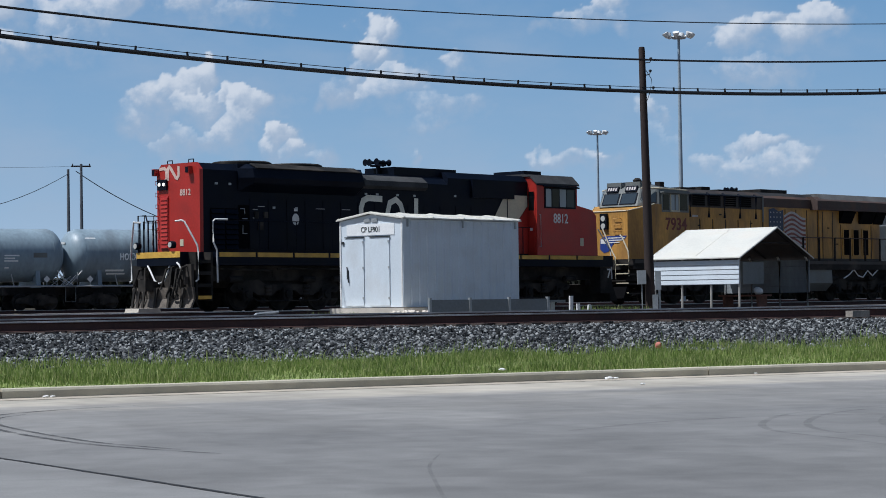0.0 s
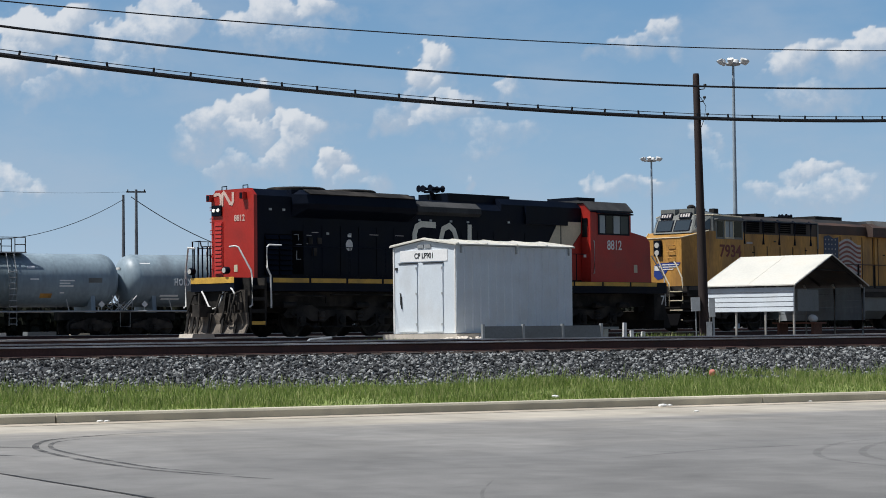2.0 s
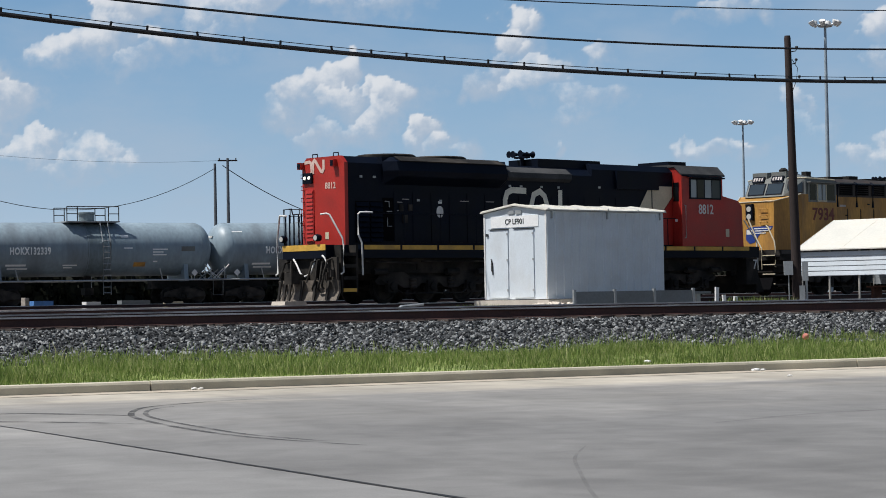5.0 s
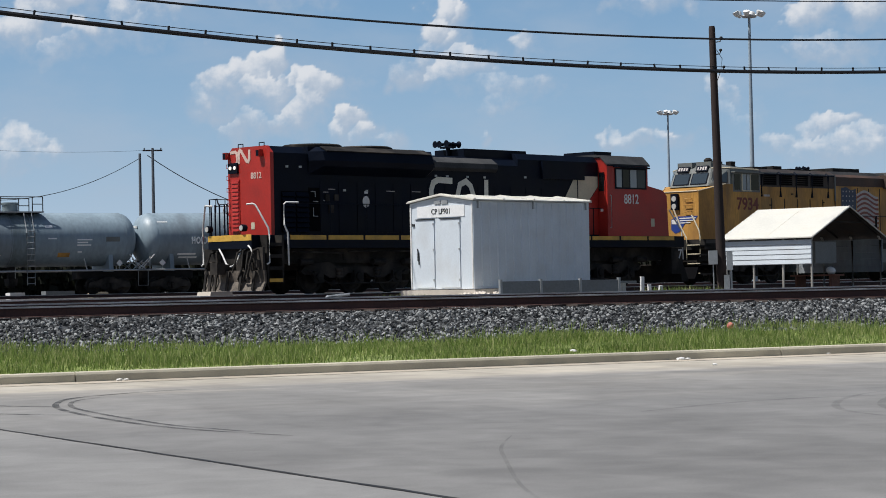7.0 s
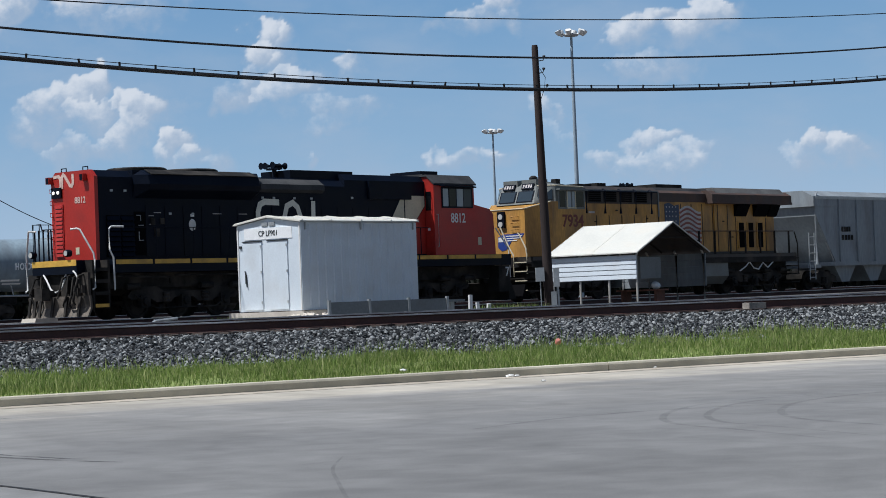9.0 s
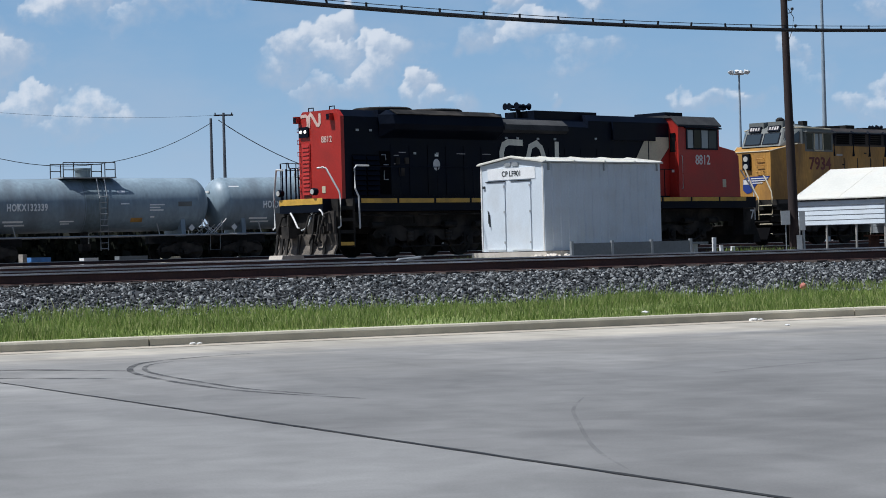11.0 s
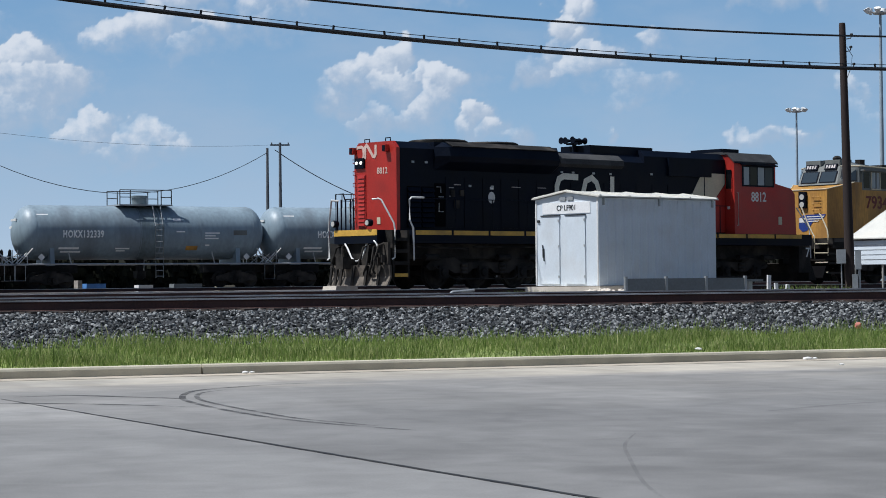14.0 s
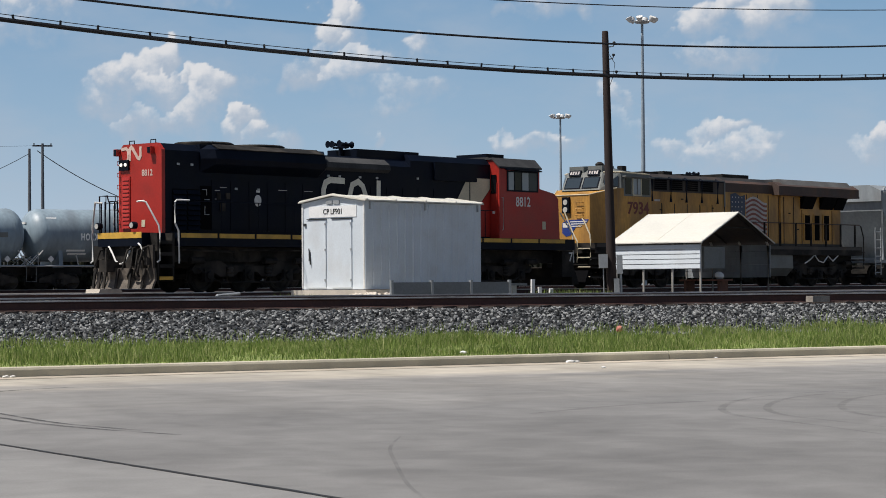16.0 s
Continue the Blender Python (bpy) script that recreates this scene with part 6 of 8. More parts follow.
    for x in (4.05, 9.5):
        panel(u, "hood_corner_post", x, x + 0.09, 3.4, 4.45, -1.27, UP_GREY, 0.03)
    panel(u, "upper_band_rail", 4.05, 9.55, 4.44, 4.50, -1.20, UP_GREY, 0.10)
    # waving flag decal: dark canton and wavy stripes
    put = lambda a, b, h: (a, -1.172 - h, b)

    def wave(x):
        return 0.13 * math.sin(x * 3.3)
    side_shape(u, "flag_field", [(10.15, 3.05), (10.5, 3.12), (10.9, 2.98), (11.25, 3.05), (11.25, 3.95), (10.9, 3.88), (10.5, 4.02), (10.15, 3.95)], -1.169, FADED_BLUE, "faded blue flag field")
    for k in range(7):
        z = 3.72 - 0.2 * k
        x0 = 11.3 if k < 4 else 10.2
        pts = [(x0 + (12.95 - x0) * i / 12, z + wave(x0 + (12.95 - x0) * i / 12)) for i in range(13)]
        stroke(u, "flag_stripe", pts, 0.095, put, FADED_WHITE, "faded wavy flag stripe")
        pts = [(a, b - 0.1) for a, b in pts]
        stroke(u, "flag_stripe", pts, 0.085, put, FADED_RED, "faded wavy flag stripe")
    # radiator end with a wide overhanging top
    bm = bmesh.new()
    prism(bm, [(-1.2, DZ), (-1.2, 4.0), (1.2, 4.0), (1.2, DZ)], 14.0, 19.0, "x")
    h3 = part("radiator_cab", bm, UP_YELLOW, u)
    bm = bmesh.new()
    prism(bm, [(-1.52, 4.02), (-1.52, 4.40), (-1.2, 4.58), (1.2, 4.58), (1.52, 4.40), (1.52, 4.02)], 13.4, 20.1, "x")
    soften(bm, 0.04, 1)
    rad = part("radiator_top", bm, UP_BROWN, u, "rusty brown overhanging radiator top")
    bm = bmesh.new()
    box(bm, 13.38, 20.12, -1.54, 1.54, 4.0, 4.10)
    part("radiator_lip", bm, UP_BROWN, rad)
    for x0, x1 in ((14.4, 16.4), (16.6, 18.9)):
        bm = bmesh.new()
        box(bm, x0, x1, -1.0, 1.0, 4.56, 4.68)
        part("radiator_screen", bm, ROOF_GREY, rad)
    bm = bmesh.new()
    prism(bm, [(-1.42, 4.44), (-1.15, 4.72), (1.15, 4.72), (1.42, 4.44)], 13.9, 19.7, "x")
    soften(bm, 0.04, 1)
    part("roof_cap", bm, ROOF_GREY, rad, "weathered grey roof cap")
    bm = bmesh.new()
    prism(bm, [(-1.0, 4.5), (-0.85, 4.68), (0.85, 4.68), (1.0, 4.5)], 9.7, 13.9, "x")
    part("roof_cap", bm, ROOF_SOOT, u, "sooty grey roof cap")
    rs = random.Random(6)
    for k in range(16):               # pale stars in the flag field
        sx, sz = 10.25 + 0.24 * (k % 4) + rs.uniform(-0.02, 0.02), 3.2 + 0.2 * (k // 4)
        panel(u, "flag_star", sx, sx + 0.06, sz, sz + 0.06, -1.175, FADED_WHITE, 0.006)
    for z in (0.46, 0.84, 1.21, 1.56):
        bm = bmesh.new()
        box(bm, -0.02, 0.0, -1.5, -0.9, z - 0.02, z + 0.02)
        part("step_nosing", bm, CREAM, u, "pale worn step edge")
    for x0, x1 in ((17.2, 18.3), (18.4, 19.2), (15.6, 16.6)):
        bm = bmesh.new()
        prism(bm, [(-1.48, 3.98), (-1.22, 3.45), (-1.18, 3.45), (-1.18, 3.98)], x0, x1, "x")
        part("air_scoop", bm, VOID, u)
    for x in (15.85, 16.65, 17.45):
        f = panel(h3, "louvre_frame", x, x + 0.58, 2.0, 3.22, -1.2, UP_YELLOW, 0.03)
        panel(f, "louvre_opening", x + 0.09, x + 0.50, 2.05, 3.17, -1.23, VOID, 0.008)
    panel(h3, "rear_panel", 18.35, 18.8, 2.2, 3.2, -1.2, UP_YELLOW, 0.012)
    for i in range(9):
        rail_post(u, 9.8 + 1.25 * i, -1.47, DZ, 2.8, GRIME, 0.045)
    bent(u, "side_rail", [(4.2, -1.47, 2.78), (20.2, -1.47, 2.78)], 0.022, UP_BROWN)
    for s in (-1, 1):
        bent(u, "yellow_handrail", [(0.10, s * 1.02, 2.72), (0.10, s * 1.10, 2.66), (0.08, s * 1.42, 2.1), (0.06, s * 1.46, 1.9), (0.06, s * 1.46, 1.1)], 0.03, CREAM, "pale yellow painted handrail")
        bent(u, "end_handrail", [(20.35, s * 1.45, 2.75), (20.6, s * 1.45, 2.2), (20.6, s * 1.45, 0.8)], 0.03, GRIME)
        for z in (0.4, 0.78, 1.15, 1.5):
            bm = bmesh.new()
            box(bm, 0.0, 0.75, s * 1.2 - 0.3, s * 1.2 + 0.3, z, z + 0.06)
            part("step", bm, GRIME, u)
            bm = bmesh.new()
            box(bm, 19.9, 20.6, s * 1.2 - 0.3, s * 1.2 + 0.3, z, z + 0.06)
            part("step", bm, GRIME, u)
    bent(u, "yellow_handrail", [(0.10, -0.15, 3.0), (0.10, -0.55, 2.2), (0.06, -0.8, 1.85), (0.06, -0.8, 1.0)], 0.03, CREAM, "pale yellow painted handrail")
    bent(u, "yellow_handrail", [(0.10, 0.8, 3.0), (0.10, 0.4, 2.6), (0.06, 0.1, 1.9), (0.06, 0.1, 1.1)], 0.03, CREAM, "pale yellow painted handrail")
    bm = bmesh.new()
    prism(bm, [(-0.25, 0.16), (0.15, 0.16), (0.15, 0.70), (0.0, 0.70)], -1.4, 1.4, "y")
    part("plough_blade", bm, VOID, u)
    coupler(u, 0.3, -1)
    coupler(u, 20.4, 1)
    bm = bmesh.new()
    prism(bm, [(-1.42, 1.38), (-1.45, 0.8), (-1.1, 0.45), (1.1, 0.45), (1.45, 0.8), (1.42, 1.38)], 6.7, 14.6, "x")
    soften(bm, 0.08, 2)
    part("fuel_tank", bm, UP_GREY, u, "dusty grey fuel tank")
    loco_truck(u, 3.9)
    loco_truck(u, 17.2)
    bent(u, "pale_hose", [(15.6, -1.4, 1.0), (16.0, -1.45, 1.18), (16.35, -1.45, 1.4), (16.7, -1.45, 1.12), (17.1, -1.45, 1.05), (17.5, -1.45, 1.35), (17.9, -1.45, 1.12), (18.4, -1.45, 1.4)], 0.03, WHITE, "pale looped hose on the truck")


build_yellow_loco()


# ---- freight cars ----
def freight_truck(parent, cx):
    t = new("truck")
    t.parent = parent
    t.matrix_basis = T(cx, 0, 0)
    for x in (-0.89, 0.89):
        wheelset(t, x, 0.46)
    for s in (-1, 1):
        bm = bmesh.new()
        prism(bm, [(-1.25, 0.38), (-1.2, 0.62), (-0.4, 0.86), (0.4, 0.86), (1.2, 0.62), (1.25, 0.38), (0.6, 0.36), (0.3, 0.22), (-0.3, 0.22), (-0.6, 0.36)], s * 0.92, s * 1.08, "y")
        f = part("side_frame", bm, GRIME, t)
        for x in (-0.12, 0.12):
            bm = bmesh.new()
            lathe(bm, [(0.30, 0.09), (0.36, 0.11), (0.42, 0.09), (0.48, 0.11), (0.54, 0.09), (0.6, 0.11)], "z", (x, s * 1.1, 0), 8)
            part("spring", bm, GRIME, f)
    bm = bmesh.new()
    box(bm, -0.3, 0.3, -1.0, 1.0, 0.55, 0.95)
    part("bolster", bm, GRIME, t)


def tank_car(m, L, r, axis, shell, label, under=None, marks="", end_marks=True):
    """A tank with domed heads on a stub sill; x runs from one head to the other."""
    t = thing("tank_car", m, label, "tank car", "tank cars")
    dome = 0.95 if under is None else 0.6
    prof = [(-dome * math.cos(a), r * math.sin(a)) for a in [0.03 + (math.pi / 2 - 0.03) * i / 8 for i in range(9)]]
    prof += [(L / 3, r), (L * 0.66, r)]
    prof += [(L + dome * math.cos(a), r * math.sin(a)) for a in [math.pi / 2 - (math.pi / 2 - 0.03) * i / 8 for i in range(9)]]
    bm = bmesh.new()
    lathe(bm, prof, "x", (0, 0, axis), 56)
    shell_ob = part("tank_shell", bm, shell, t, smooth=True)
    if under:
        shell_ob.data.materials.append(under)
        for p in shell_ob.data.polygons:
            if p.center.z < axis - 0.32 * r * 1.9:
                p.material_index = 1
    for x in (0.0, L * 0.25, L * 0.47, L * 0.56, L * 0.75, L):
        bm = bmesh.new()
        lathe(bm, [(x - 0.03, r + 0.001), (x - 0.03, r + 0.008), (x + 0.03, r + 0.008), (x + 0.03, r + 0.001)], "x", (0, 0, axis), 56, False)
        part("weld_band", bm, shell if not under else under, t, smooth=True)
    if under:
        for s in (-1, 1):
            bm = bmesh.new()
            prism(bm, [(s * 1.40, 1.36), (s * 1.50, 1.36), (s * 1.50, 2.25), (s * 1.36, 2.45)], 0.1, L - 0.1, "x")
            part("side_skirt", bm, under, t, "navy painted lower side")
    else:
        bm = bmesh.new()
        lathe(bm, [(L * 0.465, r + 0.002), (L * 0.465, r + 0.006), (L * 0.575, r + 0.006), (L * 0.575, r + 0.002)], "x", (0, 0, axis), 56, False)
        part("stained_band", bm, TANK_STAIN, t, "darker stained band under the manway", smooth=True)
    for s in (0, 1):
        x0, x1 = ((-1.1, 2.6), (L - 2.6, L + 1.1))[s]
        bm = bmesh.new()
        box(bm, x0, x1, -0.35, 0.35, 0.85, 1.30)
        part("stub_sill", bm, GRIME, t)
        cx = (0.9, L - 0.9)[s]
        bm = bmesh.new()
        prism(bm, [(-1.35, 1.25), (-1.2, axis - r * 0.5), (-0.7, axis - r * 0.95), (0.7, axis - r * 0.95), (1.2, axis - r * 0.5), (1.35, 1.25)], cx - 0.12, cx + 0.12, "x")
        part("saddle", bm, shell, t)
        freight_truck(t, cx)
        e = (-0.95, L + 0.95)[s]
        bm = bmesh.new()
        box(bm, e - 0.45, e + 0.45, -1.5, 1.5, 1.27, 1.36)
        part("end_platform", bm, GALV, t)
        for y in (-1.45, 1.45):
            for x in (e - 0.42, e + 0.42):
                bent(t, "grab_post", [(x, y, 1.3), (x, y, 2.1 if (x > e) == bool(s) else 1.75)], 0.03, GALV)
            bent(t, "grab_rail", [(e - 0.42, y, 1.74), (e + 0.42, y, 1.74)], 0.022, GALV)
            bent(t, "sill_step", [(e - 0.3, y, 1.3), (e - 0.3, y, 0.45), (e + 0.3, y, 0.45), (e + 0.3, y, 1.3)], 0.025, GALV)
        k = 1 if not s else -1
        for y in (-1.3, -0.5, 0.9):
            bent(t, "head_strut", [(e - k * 0.2, y, 1.38), (e + k * 0.5, y * 0.8, 1.95)], 0.028, WHITE)
        bent(t, "train_line_hose", [(e - k * 0.4, -0.3, 1.0), (e - k * 0.6, -0.35, 0.6), (e - k * 0.75, -0.2, 0.45)], 0.035, GRIME)
        bent(t, "end_brace", [(e, -1.2, 1.35), (e + (0.75 if not s else -0.75), -1.35, 2.2)], 0.03, WHITE)
        bm = bmesh.new()
        lathe(bm, [(0.0, 0.26), (0.04, 0.28), (0.05, 0.2)], "x", (e - 0.5 if not s else e + 0.5, 0.4, 1.9), 14)
        part("brake_wheel", bm, GRIME, t)
        coupler(t, (-1.1, L + 1.1)[s], (-1, 1)[s])
        bm = bmesh.new()
        x = (0.25, L - 0.45)[s]
        cbox(bm, (0, 0, 0), (0.28, 0.012, 0.28), T(x, -1.42, 1.72) @ pose(0, 0, 0, 0, 45, 0))
        part("placard", bm, WHITE, t, "white diamond hazard placard")
        bent(t, "placard_stem", [(x, -1.41, 1.3), (x, -1.41, 1.6)], 0.015, GALV)
        bent(t, "side_post", [((1.9, L - 2.4)[s], -1.5, 1.3), ((1.9, L - 2.4)[s] - 0.18, -1.5, 2.0)], 0.03, GALV)
    bent(t, "side_walk_rail", [(-1.3, -1.5, 1.33), (L + 1.3, -1.5, 1.33)], 0.05, GALV)
    bent(t, "side_walk_rail", [(-1.3, 1.5, 1.33), (L + 1.3, 1.5, 1.33)], 0.05, GALV)
    # top platform, manway and ladder
    cx = L * 0.50
    top = axis + r
    bm = bmesh.new()
    lathe(bm, [(top - 0.15, 0.43), (top + 0.44, 0.43), (top + 0.46, 0.50), (top + 0.56, 0.50), (top + 0.58, 0.42), (top + 0.60, 0.0001)], "z", (cx, 0, 0), 20)
    part("manway_dome", bm, TANK_STAIN, t, smooth=True)
    bm = bmesh.new()
    box(bm, cx - 1.55, cx + 1.55, -1.15, 1.15, top - 0.02, top + 0.05)
    part("top_platform", bm, GALV, t)
    for x in (-1.5, -0.9, 0.9, 1.5):
        for y in (-1.1, 1.1):
            bent(t, "platform_post", [(cx + x, y, top), (cx + x, y, top + 0.85)], 0.028, GRIME)
    for y in (-1.1, 1.1):
        for z in (0.45, 0.85):
            for a, b in ((-1.5, -0.9), (0.9, 1.5), (-1.5, 1.5)):
                if (b - a > 2) == (z > 0.6):
                    bent(t, "platform_rail", [(cx + a, y, top + z), (cx + b, y, top + z)], 0.024, GRIME)
    for side in (-1, 1):
        lad = new("ladder")
        lad.parent = t
        for dx in (-0.22, 0.22):
            pts = [(cx + 0.6 + dx, side * 1.15, top - 0.05), (cx + 0.6 + dx, side * (r + 0.1), axis + 0.35), (cx + 0.6 + dx, side * (r + 0.1), 0.55)]
            bent(lad, "ladder_rail", pts, 0.028, GALV)
        for k in range(10):
            z = 0.65 + k * (axis - 0.2) / 9
            bent(lad, "rung", [(cx + 0.38, side * (r + 0.1), z), (cx + 0.82, side * (r + 0.1), z)], 0.02, GALV)
    bm = bmesh.new()
    prism(bm, [(-0.4, 0.95), (0.4, 0.95), (0.3, 0.55), (-0.3, 0.55)], cx - 0.25, cx + 0.25, "x")
    lathe(bm, [(0.45, 0.2), (axis - r + 0.05, 0.24)], "z", (cx, 0, 0), 12)
    part("outlet_valve", bm, GRIME, t)

    def curved_plate(x0, x1, z0, z1, m, name="stencil", label=""):
        """A painted patch that follows the tank's curve."""
        bm = bmesh.new()
        rows = []
        for k in range(5):
            z = z0 + (z1 - z0) * k / 4
            y = -math.sqrt(max(0.01, (r + 0.006) ** 2 - (z - axis) ** 2))
            rows.append([bm.verts.new((x, y, z)) for x in (x0, x1)])
        for a, b in zip(rows, rows[1:]):
            bm.faces.new((a[0], a[1], b[1], b[0]))
        part(name, bm, m, t, label)
    if marks:
        tx = letters("reporting_mark", marks, 0.52, t, MARK_WHITE, Matrix.Identity(4), 0.021, 0.64, "white stencilled reporting mark", 1.22)
        for v in tx.data.vertices:
            z = v.co.y + axis - 0.28
            v.co = Vector((v.co.x + L * 0.205, -math.sqrt((r + 0.03) ** 2 - (z - axis) ** 2) - v.co.z, z))
    ink = MARK_WHITE if not under else GRIME
    for x0, x1, z0, z1 in ((0.10, 0.19, -0.62, -0.55), (0.11, 0.2, -0.74, -0.68), (0.355, 0.42, -0.62, -0.57), (0.36, 0.40, -0.70, -0.66), (0.62, 0.655, 0.42, 0.52), (0.63, 0.67, 0.0, 0.05), (0.765, 0.835, -0.05, 0.0), (0.765, 0.815, -0.15, -0.1), (0.765, 0.83, -0.25, -0.2), (0.77, 0.79, -0.5, -0.45), (0.005, 0.055, 0.62, 0.66)):
        curved_plate(L * x0, L * x1, axis + r * z0, axis + r * z1, ink)
    curved_plate(L * 0.90, L * 0.965, axis - 0.1 * r, axis + 0.08 * r, UP_GREY, "grey_panel")
    if not under:
        curved_plate(L * 0.68, L * 0.735, axis - 0.66 * r, axis - 0.5 * r, UP_YELLOW, "yellow_patch")
    else:
        curved_plate(L * 0.80, L * 0.84, axis + 0.0, axis + 0.22, UP_YELLOW, "yellow_patch")
        curved_plate(L * 0.955, L * 0.975, axis - 0.35 * r, axis - 0.1 * r, BLACK, "black_patch")
    if end_marks:
        for y0, y1, z in ((0.75, 0.3, 0.62), (0.2, -0.45, 0.63), (0.6, 0.1, 0.22)):
            bm = bmesh.new()
            d = math.sqrt(max(0.0, 1 - ((y0 + y1) / 2 / r) ** 2 - (z / r) ** 2))
            box(bm, -dome * d - 0.012, -dome * d + 0.04, y1, y0, axis + z, axis + z + 0.12)
            part("end_stencil", bm, WHITE, t)
    return t


tank_car(TANKS @ T(-0.55, 0, 0), 12.6, 1.5, 3.08, TANK_GREY, "dusty blue-grey tank car with top platform and ladder", marks="HOKX132339")
tank_car(TANKS @ T(13.95, 0, 0), 12.6, 1.5, 3.08, TANK_GREY, "dusty blue-grey tank car beyond the locomotive", marks="HOKX")
tank_car(TANKS @ T(-15.9, 0, 0), 12.9, 1.66, 3.45, TANK_CREAM, "cream tank car with a navy lower half", NAVY, end_marks=False)
tank_car(TANKS @ T(28.4, 0, 0), 12.6, 1.5, 3.08, TANK_GREY, "dusty blue-grey tank car standing behind the train", end_marks=False)


def hopper_car(m):
    t = thing("hopper_car", m, "grey covered hopper car with sloping ends", "hopper car")
    L, hw = 15.5, 1.52
    bm = bmesh.new()
    prism(bm, [(2.3, 1.2), (0.5, 3.5), (0.35, 4.45), (L - 0.35, 4.45), (L - 0.5, 3.5), (L - 2.3, 1.2)], -hw + 0.02, hw - 0.02, "y")
    part("body", bm, HOPPER_GREY, t)
    bm = bmesh.new()
    prism(bm, [(-hw, 3.95), (-hw, 4.42), (-0.9, 4.72), (0.9, 4.72), (hw, 4.42), (hw, 3.95)], 0.3, L - 0.3, "x")
    part("roof", bm, HOPPER_GREY, t)
    bm = bmesh.new()
    box(bm, 0.5, L - 0.5, -hw - 0.03, -hw, 4.3, 4.42)
    part("top_chord", bm, GALV, t)
    for x in (0.0, L):
        bm = bmesh.new()
        box(bm, x - 0.9 if x else -0.3, x + 0.3 if x else 0.9, -1.45, 1.45, 1.05, 1.2)
        part("end_sill", bm, HOPPER_GREY, t)
        for s in (-1, 1):
            bent(t, "corner_post", [(x + (0.55 if not x else -0.55), s * 1.45, 1.2), (x + (0.5 if not x else -0.5), s * 1.45, 4.3), (x + (0.9 if not x else -0.9), s * 1.35, 4.6)], 0.06, GALV)
            lad = new("ladder")
            lad.parent = t
            xx = -0.2 if not x else x - 0.3
            for dx in (0, 0.5):
                bent(lad, "ladder_rail", [(xx + dx, s * 1.48, 0.5), (xx + dx, s * 1.48, 2.7)], 0.028, GALV)
            for k in range(6):
                bent(lad, "rung", [(xx, s * 1.48, 0.6 + 0.38 * k), (xx + 0.5, s * 1.48, 0.6 + 0.38 * k)], 0.022, GALV)
            bent(t, "diagonal_brace", [(x + (0.5 if not x else -0.5), s * 1.4, 3.8), (x + (2.2 if not x else -2.2), s * 1.4, 1.25)], 0.05, GALV)
        coupler(t, x, 1 if x else -1)
        freight_truck(t, 1.7 if not x else L - 1.7)
    for i in range(7):
        x = 2.6 + i * (L - 5.2) / 6
        bm = bmesh.new()
        box(bm, x - 0.04, x + 0.04, -hw - 0.06, -hw + 0.02, 1.3, 4.3)
        part("side_stake", bm, HOPPER_GREY, t)
    bm = bmesh.new()
    box(bm, 2.0, L - 2.0, -hw - 0.02, hw + 0.02, 1.12, 1.32)
    part("side_sill", bm, HOPPER_GREY, t)
    for x in (3.6, 6.4, 9.1, 11.9):
        bm = bmesh.new()
        prism(bm, [(x - 1.1, 1.2), (x - 0.35, 0.35), (x + 0.35, 0.35), (x + 1.1, 1.2)], -1.2, 1.2, "y")
        part("hopper_bay", bm, HOPPER_GREY, t)
    # bars stand for writing that cannot be read
    for z, w in ((2.75, 0.9), (2.35, 1.15)):
        for k in range(4):
            panel(t, "stencil_bar", 2.85 + k * w / 4, 2.85 + k * w / 4 + w / 5.5, z, z + 0.24, -hw - 0.002, GRIME, 0.006)
    return t


hopper_car(LOCO @ T(43.0, 0, 0))

# ---- tan off-road car ----
CAR_HEAD, CAR_AT, CAR_WAY, CAR_T = 30.8, (-2.87, 20.88), (15.94, 9.50), 14.5
CAR_GLASS = glass("tinted_car_glass", (0.005, 0.007, 0.011))
CAR_GLASS.node_tree.nodes["Principled BSDF"].inputs["Specular IOR Level"].default_value = 0.3
FLARE = mat("fender_flare_plastic", (0.06, 0.068, 0.073), 0.6, vary=0.12, scale=6, grain=60)


